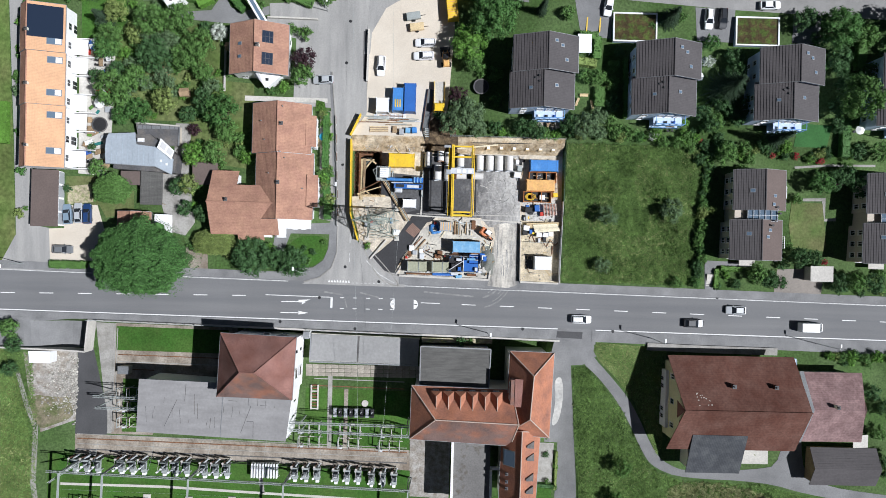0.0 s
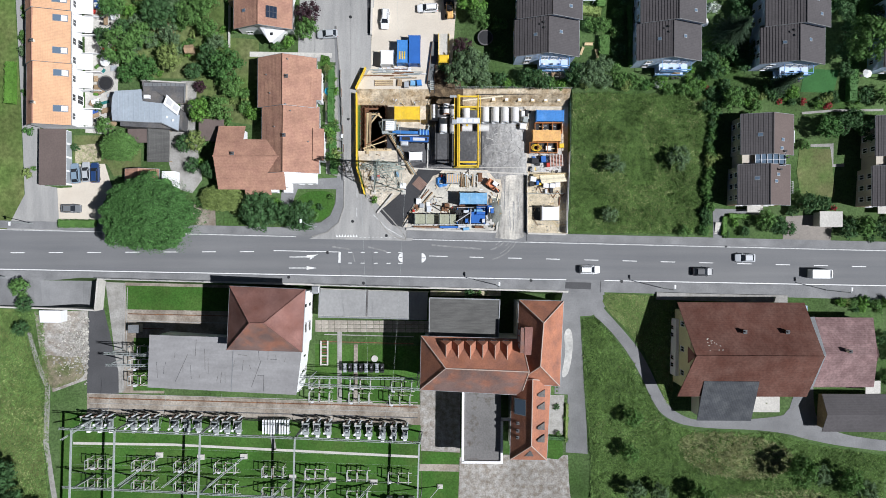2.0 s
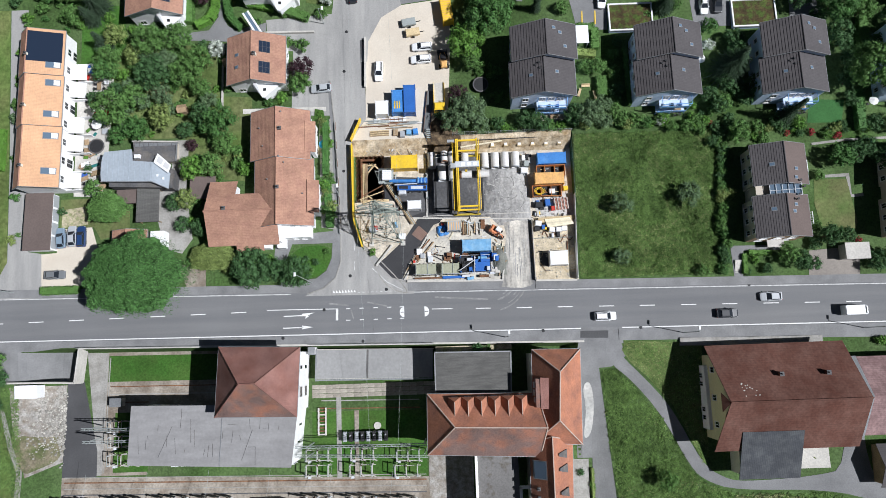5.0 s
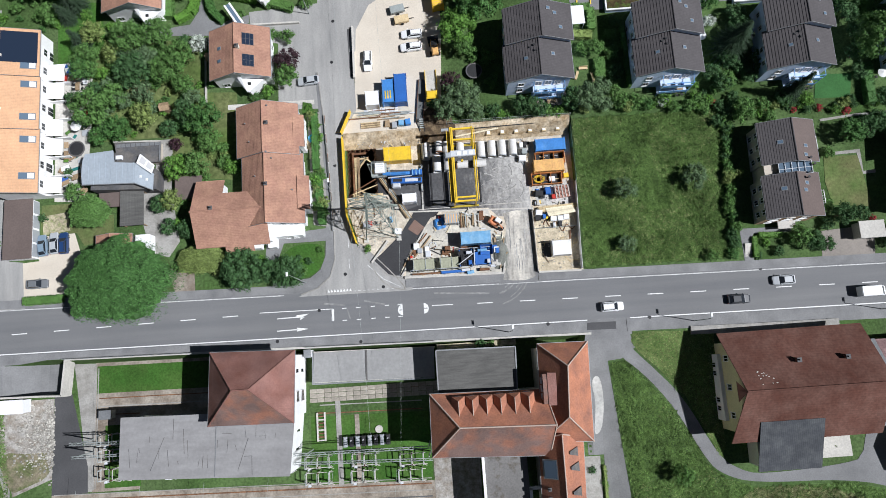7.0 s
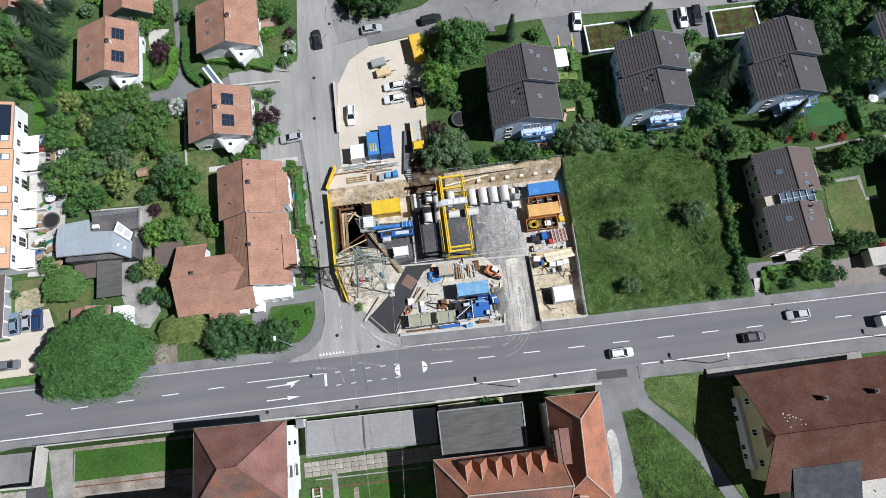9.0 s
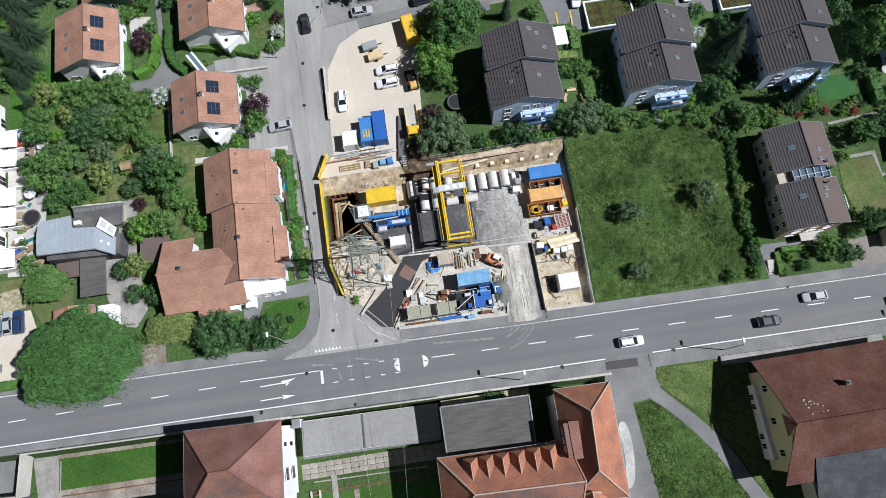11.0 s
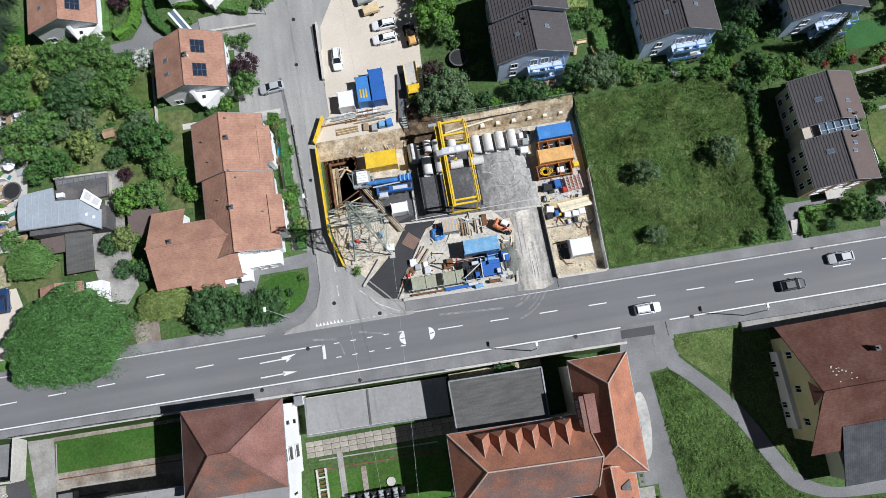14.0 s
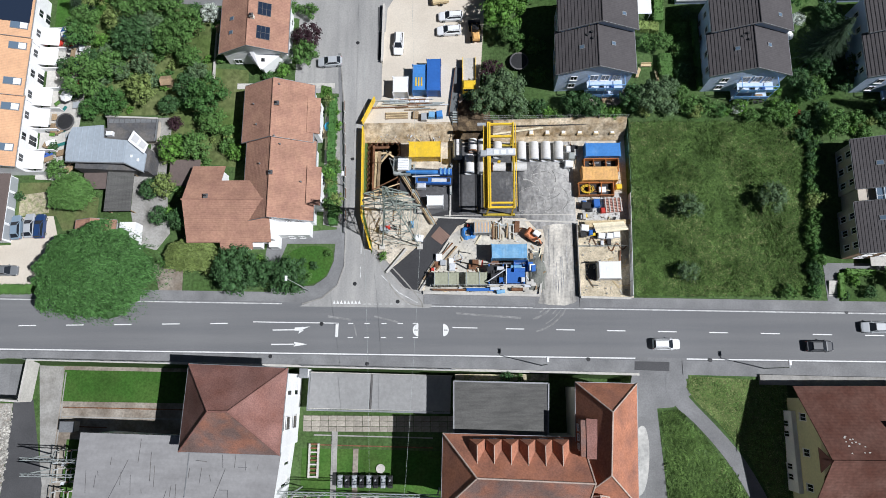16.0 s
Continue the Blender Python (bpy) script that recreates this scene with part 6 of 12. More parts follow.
def tower():
    th = thing("control_tower_building", "white tower block with a faded brown hip roof", "building", 0, 0, 0)
    part("wall", M().prism([(-42.8, -15.8), (-29.2, -16.2), (-28.8, -4.8), (-42.4, -4.2)], -4.2, 9.4), WHITE_WALL, th)
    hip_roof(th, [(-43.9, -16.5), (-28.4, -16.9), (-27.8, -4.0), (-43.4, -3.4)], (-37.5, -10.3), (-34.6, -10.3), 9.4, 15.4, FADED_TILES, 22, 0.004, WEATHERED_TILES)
    for y in (-7.2, -12.6):
        for z in (-1.5, 2.6, 6.0):
            window(th, -28.92, y, z, 2.0, 2.2, "e", 4)
    for x in (-40, -36, -32):
        for z in (1.0, 5.0):
            window(th, x, -4.4, z, 1.4, 2.2, "n")
    hall = thing("flat_hall", "long hall with a pale grey flat roof", "hall", 0, 0, 0)
    part("wall", M().prism([(-61.6, -25.0), (-30.6, -26.4), (-29.6, -16.3), (-61.2, -14.5)], -4.2, 5.0), WHITE_WALL, hall)
    part("roof", M().prism([(-62.1, -25.3), (-30.5, -26.7), (-29.4, -17.0), (-43.5, -16.6), (-43.5, -14.6), (-61.8, -14.1)], 5.0, 5.3), FLAT_ROOF, hall)
    part("roof_joint", M().beam((-43.9, -16.8, 5.32), (-44.3, -25.9, 5.32), 0.14, 0.08), ZINC, hall)
    for x0, y0, x1, y1 in ((-53.6, -18.2, -56.2, -24.0), (-51.8, -15.0, -52.0, -18.6), (-50.0, -17.0, -49.9, -21.4), (-58.6, -20.6, -58.7, -22.4), (-38.0, -19.4, -40.0, -25.0), (-38.8, -22.6, -37.4, -22.6), (-37.4, -22.6, -37.4, -26.0), (-46.4, -22.0, -46.6, -24.2), (-42.8, -18.2, -41.0, -18.4), (-34.6, -19.2, -36.0, -19.2)):
        part("roof_seam", M().beam((x0, y0, 5.31), (x1, y1, 5.31), 0.07, 0.05), DARK_ROOF, hall)
    seam_rng = random.Random(8)
    for i in range(16):
        x, y, ln = -60 + i * 1.8, seam_rng.uniform(-24.5, -19), seam_rng.uniform(0.5, 3.5)
        part("roof_seam", M().beam((x, y, 5.31), (x + seam_rng.uniform(-0.3, 0.3), y + ln, 5.31), 0.06, 0.04), DARK_ROOF, hall)
    for x in (-60, -40):
        for i in range(4):
            window(hall, x + i * 2.4 + 1.4, -25.2 - 0.045 * (x + i * 2.4 + 60), 0.6, 1.8, 2.6, "s", 3)
    for i in range(5):
        part("cooling_unit", M().cham(-56.6 + i * 2.0, -26.9, -3.8, -55.2 + i * 2.0, -25.6, -1.6, 0.1), WHITE, hall, "white cooling unit")
    for y in (-18.4, -21.8):
        window(hall, -29.75 - 0.1 * (-17 - y), y, -1.2, 2.0, 2.6, "e", 3)
    # low storage under the walkway
    st = thing("storage_block", "low storage block with two grey roof fields", "storage building", 0, 0, 0)
    part("wall", M().prism([(-27.2, -10.5), (-5.9, -10.9), (-2.6, -5.0), (-26.8, -4.4)], -4.2, -0.9), PALE_CONCRETE, st)
    part("roof_field", M().prism([(-26.9, -10.4), (-16.6, -10.6), (-16.4, -4.8), (-26.6, -4.6)], -0.9, -0.72), GREY_SLAB, st)
    part("roof_field", M().prism([(-16.2, -10.6), (-3.0, -10.9), (-2.8, -5.1), (-16.0, -4.8)], -0.9, -0.72), GREY_SLAB, st)
    part("rim", M().beam((-27.1, -10.7, -0.8), (-3.0, -11.1, -0.8), 0.3, 0.25).beam((-27.0, -10.6, -0.8), (-26.8, -4.4, -0.8), 0.25, 0.25), ZINC, st)
    part("roof_joint", M().beam((-16.35, -10.6, -0.72), (-16.15, -4.8, -0.72), 0.3, 0.08), DARK_ROOF, st)
    th2 = thing("stair_house", "small white stair house at the wall", "stair house", -28.6, -5.4, -3.8)
    part("wall", M().box(0.4, 0, 0, 1.6, 1.4, 4.2), WHITE_WALL, th2)
    part("roof", M().box(0.3, -0.1, 4.2, 1.7, 1.5, 4.35), ZINC, th2)


tower()


def offices():
    th = thing("office_block", "red-roofed office wings with six dormers", "office building", 0, 0, 0)
    part("wall", M().box(-2.1, -13.9, -4.2, 12.4, -6.4, 4.6), CREAM_WALL, th)
    part("flat_roof", M().prism([(-2.3, -14.2), (12.4, -14.4), (12.7, -6.2), (-2.3, -5.9)], 4.6, 4.95), GRAVEL_ROOF, th)
    m = M()
    for a, b in (((-2.3, -14.2), (12.4, -14.4)), ((12.4, -14.4), (12.7, -6.2)), ((12.7, -6.2), (-2.3, -5.9)), ((-2.3, -5.9), (-2.3, -14.2))):
        m.beam((*a, 5.0), (*b, 5.0), 0.22, 0.2)
    part("roof_rim", m, ZINC, th)
    part("wall", M().box(-3.3, -24.2, -4.2, 17.0, -14.4, 7.6), CREAM_WALL, th)
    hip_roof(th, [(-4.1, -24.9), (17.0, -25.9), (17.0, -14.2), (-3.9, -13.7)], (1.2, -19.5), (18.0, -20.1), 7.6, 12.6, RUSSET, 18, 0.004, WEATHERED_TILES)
    part("wall", M().box(16.6, -23.0, -4.2, 24.8, -6.8, 8.1), CREAM_WALL, th)
    hip_roof(th, [(15.9, -23.2), (25.0, -23.9), (25.7, -6.2), (16.4, -6.0)], (20.2, -18.9), (20.8, -10.2), 8.1, 13.0, RUSSET, 18, 0.004)
    # six dormers on the north slope of the long wing
    for i in range(6):
        x = 1.25 + i * 2.5
        w, zb, zt, yf, yb = 1.08, 9.3, 10.9, -14.5, -17.95
        part("dormer_wall", M().box(x - w, -16.0, 7.9, x + w, yf, zb), WEATHERED_TILES, th)
        part("dormer_roof", M().slope((x + w + 0.1, yf + 0.15, zb), (x + w + 0.1, -16.05, zb), (x, yf - 0.6, zt), (x, yb, zt), 6, 0.015, 0.1), RUSSET, th)
        part("dormer_roof", M().slope((x - w - 0.1, -16.05, zb), (x - w - 0.1, yf + 0.15, zb), (x, yb, zt), (x, yf - 0.6, zt), 6, 0.015, 0.1), RUSSET, th)
        part("dormer_hip", M().slope((x + w + 0.1, yf + 0.15, zb), (x - w - 0.1, yf + 0.15, zb), (x, yf - 0.6, zt), (x, yf - 0.6, zt), 1, 0.0, 0.1), RUSSET, th)
        part("dormer_ridge", M().tube((x, yf - 0.6, zt + 0.03), (x, yb, zt + 0.03), 0.07, 6), PALE_RIDGE, th)
        window(th, x, yf + 0.02, 8.2, 1.0, 1.0, "n")
    # flat dormer on the west slope, panel on the east slope
    part("flat_dormer", M().prism([(16.4, -16.6), (19.5, -16.8), (19.6, -11.6), (16.5, -11.4)], 8.2, 10.9), WEATHERED_TILES, th)
    part("dormer_roof", M().prism([(17.2, -16.9), (19.9, -17.0), (20.0, -11.4), (17.3, -11.2)], 10.9, 11.05), FADED_TILES, th)
    for y in (-12.6, -14.0, -15.4):
        window(th, 16.38, y, 9.0, 0.9, 1.0, "w")
    sm = part("snow_guard", M().slope((24.4, -18.0, 8.75), (24.4, -12.0, 8.75), (22.4, -18.0, 10.4), (22.4, -12.0, 10.4), 1, 0.0, 0.02), FADED_TILES, th, "paler field of newer tiles")
    # south wing
    part("wall", M().box(15.6, -39.0, -4.2, 22.3, -23.0, 6.6), CREAM_WALL, th)
    hip_roof(th, [(14.9, -39.7), (22.6, -39.8), (23.4, -23.2), (15.2, -23.2)], (18.8, -35.6), (19.0, -22.0), 6.6, 10.6, RUSSET, 14, 0.004)
    for y in (-25.4, -28.0, -32.2, -34.8):
        d = part("eyebrow_dormer", M().slope((21.9, y + 0.8, 8.2), (21.9, y - 0.8, 8.2), (20.2, y + 0.25, 9.8), (20.2, y - 0.25, 9.8), 1, 0.0, 0.5), DARK_ROOF, th, "small dark dormer")
    part("eyebrow_dormer", M().slope((17.8, -38.6, 7.9), (19.7, -38.6, 7.9), (18.7, -37.0, 9.4), (18.9, -37.0, 9.4), 1, 0.0, 0.5), DARK_ROOF, th, "small dark dormer")
    gl = part("roof_light", M().slope((15.5, -26.4, 7.6), (15.5, -29.8, 7.6), (17.8, -26.4, 9.75), (17.8, -29.8, 9.75), 1, 0, 0.1), ZINC, th)
    part("pane", M().slope((15.7, -26.6, 7.86), (15.7, -29.6, 7.86), (17.6, -26.6, 9.66), (17.6, -29.6, 9.66), 1, 0, 0.03), SKYLIGHT, gl)
    for y in (-31.6, -33.2, -34.6):
        chimney(th, 16.3, y, 6.8, 8.2, 0.5, FADED_TILES)
    for x, y, z in ((16.2, -20.6, 11.3), (22.0, -13.0, 10.9), (10.0, -20.2, 11.5)):
        part("vent_pipe", M().tube((x, y, z - 0.6), (x, y, z + 0.5), 0.15, 8), ZINC, th)
    for y in (-26, -29, -32, -35):
        window(th, 22.3, y, 0.5, 1.2, 1.6, "e")
        window(th, 22.3, y, 3.6, 1.2, 1.6, "e")
    for y in (-9, -12, -15, -18, -21):
        for z in (-1.2, 2.0, 5.2):
            window(th, 24.8, y, z, 1.2, 1.7, "e")
    an = thing("annex", "flat-roofed annex with a white parapet and mossy roof", "annex", 0, 0, 0)
    part("wall", M().box(5.2, -40.8, -4.2, 13.0, -24.6, 2.9), WHITE_WALL, an)
    part("flat_roof", M().prism([(5.0, -40.9), (13.4, -41.2), (13.2, -24.8), (5.0, -24.8)], 2.9, 3.1), ANNEX_ROOF, an)
    for a in ((4.8, -41.2, 5.3, -24.9), (4.8, -41.6, 13.7, -41.1), (13.2, -41.1, 13.7, -32.0), (13.2, -32.4, 15.4, -31.9)):
        part("parapet", M().box(a[0], a[1], 2.6, a[2], a[3], 3.6), WHITE_WALL, an)


offices()


def farmhouse():
    th = thing("farmhouse", "big farmhouse with a dark brown roof and pale yellow gable", "farmhouse", 0, 0, 0)
    part("wall", M().add([(51.9, -24.6, -3.5), (77.6, -24.6, -3.5), (77.6, -8.4, -3.5), (51.9, -8.4, -3.5), (51.9, -24.6, 6.0), (77.6, -24.6, 6.0), (77.6, -8.4, 6.0), (51.9, -8.4, 6.0), (51.9, -19.5, 8.7), (51.9, -13.5, 8.7), (53.0, -16.5, 10.2), (77.6, -16.5, 10.3)],
                         [(0, 1, 5, 4), (2, 3, 7, 6), (0, 4, 8, 9, 7, 3), (1, 2, 6, 11, 5), (3, 2, 1, 0), (8, 10, 9)]), YELLOW_WALL, th, "pale yellow rendered walls")
    part("roof", M().slope((77.4, -6.4, 5.3), (50.4, -6.5, 5.3), (78.6, -17.0, 10.6), (52.4, -17.0, 10.6), 24, 0.015, 0.22), BROWN_ROOF, th)
    part("roof", M().slope((50.5, -26.5, 5.3), (78.0, -26.4, 5.3), (52.4, -17.0, 10.6), (78.6, -17.0, 10.6), 24, 0.015, 0.22), BROWN_ROOF, th)
    part("half_hip", M().slope((51.2, -15.2, 9.3), (51.2, -18.8, 9.3), (52.45, -17.0, 10.55), (52.45, -17.0, 10.55), 8, 0.015, 0.15), BROWN_ROOF, th)
    part("ridge_cap", M().tube((52.4, -17.0, 10.65), (78.6, -17.0, 10.65), 0.16, 8), BROWN_ROOF, th)
    tile_rng = random.Random(12)
    for i in range(14):
        x, y = tile_rng.uniform(54.9, 58.2), tile_rng.uniform(-15.9, -13.6)
        z = 5.3 + (-6.45 - y) / 10.5 * 5.3
        part("patched_tile", M().slope((x + tile_rng.uniform(0.12, 0.4), y, z + 0.05), (x, y, z + 0.05), (x + 0.22, y - 0.16, z + 0.13), (x, y - 0.16, z + 0.13), 1, 0.0, 0.03), PALE_CONCRETE, th)
    for x in (63.0, 71.8):
        chimney(th, x, -12.2, 7.6, 9.2, 0.7, BROWN_ROOF)
    for y in (-11.2, -16.5, -21.6):
        window(th, 51.9, y, 3.6, 1.1, 1.7, "w")
        window(th, 51.9, y, 0.2, 1.1, 1.7, "w")
    part("plinth", M().box(51.2, -22.8, -3.5, 51.9, -10.4, 2.2), WHITE_WALL, th, "white ground-floor bay")
    for y in (-12.4, -14.0, -19.0, -20.6):
        window(th, 51.2, y, -0.6, 0.9, 1.6, "w")
    part("leanto_wall", M().box(56.2, -31.4, -4.0, 66.6, -24.6, 2.7), CREAM_WALL, th)
    part("leanto_roof", M().slope((55.6, -32.2, 3.0), (67.3, -32.2, 3.0), (55.3, -22.8, 7.5), (66.9, -22.8, 7.5), 12, 0.01, 0.2), SLATE, th, "grey lean-to roof")
    part("terrace", M().box(68.0, -31.2, -3.5, 75.4, -25.4, -0.6), PALE_CONCRETE, th)
    w = thing("farm_wing", "lower wing with dull pink tiles beside the farmhouse", "house", 0, 0, 0)
    part("wall", M().add([(78.2, -23.8, -3.5), (92.0, -23.8, -3.5), (92.0, -10.2, -3.5), (78.2, -10.2, -3.5), (78.2, -23.8, 4.5), (92.0, -23.8, 4.5), (92.0, -10.2, 4.5), (78.2, -10.2, 4.5), (78.2, -17, 7.4), (92.0, -17, 7.4)],
                         [(0, 1, 5, 4), (2, 3, 7, 6), (0, 4, 8, 7, 3), (1, 2, 6, 9, 5), (3, 2, 1, 0)]), CREAM_WALL, w)
    part("roof", M().slope((92.8, -9.6, 4.2), (80.0, -9.6, 4.2), (91.4, -17, 7.7), (80.6, -17, 7.7), 16, 0.03, 0.2), PINK_ROOF, w)
    part("roof", M().slope((79.6, -24.6, 4.2), (93.0, -24.5, 4.2), (80.6, -17, 7.7), (91.4, -17, 7.7), 16, 0.03, 0.2), PINK_ROOF, w)
    part("verge_flashing", M().beam((79.3, -24.7, 4.4), (80.1, -17, 7.9), 0.9, 0.1).beam((80.1, -17, 7.9), (79.6, -9.5, 4.4), 0.9, 0.1), ZINC, w)
    chimney(w, 85.2, -16.2, 6.8, 8.6, 0.6)
    for x in (82, 85.5, 89):
        window(w, x, -23.8, 0.5, 1.1, 1.4, "s")
    part("roof", M().slope((93.0, -24.5, 4.2), (92.8, -9.6, 4.2), (91.45, -17, 7.65), (91.45, -17, 7.65), 12, 0.02, 0.15), PINK_ROOF, w)
    aw = thing("awning_frame", "white striped awning over a small terrace", "awning", 92.9, -26.5, -1.0)
    part("cover", M().slope((3.6, 0.0, 2.2), (3.6, 2.8, 2.2), (0.0, 0.0, 2.7), (0.0, 2.8, 2.7), 1, 0.0, 0.04), PALE_CONCRETE, aw)
    for yy in (0.1, 2.7):
        part("post", M().beam((3.5, yy, -1.5), (3.5, yy, 2.2), 0.08), GALV, aw)
    s = thing("barn_shed", "brown-roofed shed beside the farm path", "shed", 0, 0, 0)
    part("wall", M().add([(84.4, -34.4, -3.5), (98, -34.4, -3.5), (98, -27.2, -3.5), (84.4, -27.2, -3.5), (84.4, -34.4, 1.2), (98, -34.4, 1.2), (98, -27.2, 1.2), (84.4, -27.2, 1.2), (84.4, -30.8, 2.9), (98, -30.8, 2.9)],
                         [(0, 1, 5, 4), (2, 3, 7, 6), (0, 4, 8, 7, 3), (1, 2, 6, 9, 5), (3, 2, 1, 0)]), WOOD, s)
    part("roof", M().slope((98.5, -26.7, 1.0), (83.8, -26.7, 1.0), (98.5, -30.8, 3.1), (83.8, -30.8, 3.1), 8, 0.03, 0.15), GREY_TILES, s)
    part("roof", M().slope((83.8, -35.0, 1.0), (98.5, -35.0, 1.0), (83.8, -30.8, 3.1), (98.5, -30.8, 3.1), 8, 0.03, 0.15), GREY_TILES, s)
    pw = M()
    strip(pw, [(47.6, -5.5), (60, -5.8), (76.4, -6.0)], 1.6, -1.0, 0.55, False)
    tagged(part("garden_wall", pw, CONCRETE), "low concrete planter wall along the walkway", "wall", kind="structure")


farmhouse()
sh = thing("metal_shed", "small white sheet-metal shed on stony ground", "shed", -88.6, -12.3, land(-86, -11))
part("wall", M().box(0.1, 0.1, -0.5, 4.6, 2.6, 2.0), WHITE, sh)
part("roof", M().slope((0, 0, 2.0), (4.7, 0, 2.0), (0, 2.7, 2.35), (4.7, 2.7, 2.35), 1, 0.0, 0.1), WHITE, sh)
kb = thing("cable_cabinet", "small grey switch cabinet in the yard", "cabinet", -69.9, -14.6, -3.8)
part("body", M().box(0, 0, 0, 2.4, 1.6, 1.7), PALE_CONCRETE, kb)
part("lid", M().cham(-0.1, -0.1, 1.7, 2.5, 1.7, 1.85, 0.05), ZINC, kb)
gb = thing("garage_entry", "pale flat-roofed entry of the apartment garage", "garage", 82.0, 10.0, 1.0)
part("wall", M().box(0, 0, -0.5, 4.6, 3.0, 2.0), PALE_CONCRETE, gb)
part("roof", M().cham(-0.2, -0.2, 2.0, 4.8, 3.2, 2.2, 0.04), PALE_CONCRETE, gb)


# ---- building site ----
def container(x, y, rz, ln, wd, h, paint, label, z=0.0, name="container", open_top=False, roof=None):
    """A steel container with corrugated sides, roof ribs, corner posts and doors; x, y is its centre."""
    th = thing(name, label, "container", x, y, z, rz)
    a, b = ln / 2, wd / 2
    if open_top:
        t = 0.08
        part("body", M().box(-a, -b, 0.1, a, b, 0.18).box(-a, -b, 0.18, a, -b + t, h).box(-a, b - t, 0.18, a, b, h).box(-a, -b + t, 0.18, -a + t, b - t, h).box(a - t, -b + t, 0.18, a, b - t, h), paint, th)
        m = M()
        for p, q in (((-a, -b), (a, -b)), ((-a, b), (a, b)), ((-a, -b), (-a, b)), ((a, -b), (a, b))):
            m.beam((*p, h), (*q, h), 0.12, 0.12)
        part("rim", m, paint, th)
    else:
        part("body", M().box(-a + 0.04, -b + 0.04, 0.12, a - 0.04, b - 0.04, h - 0.04), paint, th)
        m = M()
        k = int(ln / 0.5)
        for i in range(k):
            u = -a + 0.3 + (ln - 0.6) * i / max(1, k - 1)
            m.box(u - 0.08, -b + 0.12, h - 0.05, u + 0.08, b - 0.12, h - 0.022)
        part("roof_rib", m, roof or paint, th)
    for sx in (-1, 1):
        for sy in (-1, 1):
            part("corner_post", M().box(sx * a - 0.08, sy * b - 0.08, 0, sx * a + 0.08, sy * b + 0.08, h + 0.01), paint, th)
    k = int(ln / 0.32)
    for sy in (-1, 1):
        m = M()
        for i in range(k):
            u = -a + 0.25 + (ln - 0.5) * i / max(1, k - 1)
            m.box(u - 0.06, min(sy * b, sy * (b - 0.05)), 0.2, u + 0.06, max(sy * b, sy * (b - 0.05)), h - 0.12)
        part("corrugation", m, paint, th)
    if not open_top:
        d = part("door", M().box(a - 0.02, -b + 0.1, 0.15, a + 0.03, -0.01, h - 0.1), paint, th)
        part("lock_bar", M().tube((a + 0.05, -b + 0.5, 0.2), (a + 0.05, -b + 0.5, h - 0.2), 0.03, 6), GALV, d)
        d = part("door", M().box(a - 0.02, 0.01, 0.15, a + 0.03, b - 0.1, h - 0.1), paint, th)
        part("lock_bar", M().tube((a + 0.05, b - 0.5, 0.2), (a + 0.05, b - 0.5, h - 0.2), 0.03, 6), GALV, d)
    return th


container(-7.5, 34.0, 0, 5.5, 2.9, 2.6, YELLOW, "bright yellow equipment container beside the pit", name="equipment_container")
container(-5.6, 24.7, 0, 2.8, 1.8, 2.4, WHITE, "small white site cabin on the pad", name="site_cabin")
container(23.6, 33.6, 0, 6.0, 2.44, 2.6, BLUE, "blue steel container against the fence", name="shipping_container")
container(23.4, 31.2, 0, 5.9, 2.2, 1.6, ORANGE, "open orange steel bin full of steel parts", name="steel_bin", open_top=True)
container(22.9, 29.3, 0, 6.0, 2.44, 2.6, PALE_ORANGE, "sun-bleached orange container with a blue end", name="shipping_container")
container(22.4, 26.9, 0, 6.0, 2.3, 1.3, ORANGE, "open orange skip with hoses and tools", name="steel_bin", open_top=True)
container(7.0, 15.5, 0, 5.9, 2.44, 2.7, SKY_BLUE, "faded blue control container on a platform", z=0.6, name="control_container")
container(-5.9, 47.3, 90, 6.06, 2.44, 2.6, DEEP_BLUE, "deep blue shipping container in the lot", z=land(-6, 47) + 0.05, name="shipping_container")
container(-8.5, 46.9, 90, 4.9, 2.3, 2.5, BLUE, "blue shipping container with yellow lettering bars", z=land(-8, 47) + 0.05, name="shipping_container")
container(-11.8, 45.6, 90, 3.0, 2.7, 2.5, WHITE, "white site office container in the lot", z=land(-12, 46) + 0.05, name="office_container")
container(23.8, 12.4, 0, 3.6, 2.9, 2.5, WHITE, "white plant housing on the gravel", name="plant_housing")
container(-3.6, 11.0, 0, 4.2, 2.2, 2.3, OLIVE, "olive steel settling tank", name="settling_tank")
container(1.4, 11.0, 0, 3.7, 2.2, 2.3, OLIVE, "olive steel settling tank", name="settling_tank")
container(2.5, 19.9, 0, 2.7, 2.0, 2.2, GREY_PAINT, "grey pump unit with a rusty lid", name="pump_unit", roof=PALE_ORANGE)
container(2.7, 67.0, 97, 5.4, 2.3, 2.6, YELLOW, "yellow container at the end of the lot", z=land(2, 67), name="shipping_container", roof=PALE_ORANGE)
for x in (-9.0, -8.5, -8.0):
    ob = part("lettering_bar", M().box(x - 0.12, 45.2, 0, x + 0.12, 46.9, 0.012), YELLOW)
    ob.matrix_basis = pose(0, 0, land(-8, 47) + 2.56)
    ob.parent = bpy.data.objects["shipping_container.003"]
    ob.matrix_basis = bpy.data.objects["shipping_container.003"].matrix_basis.inverted() @ ob.matrix_basis

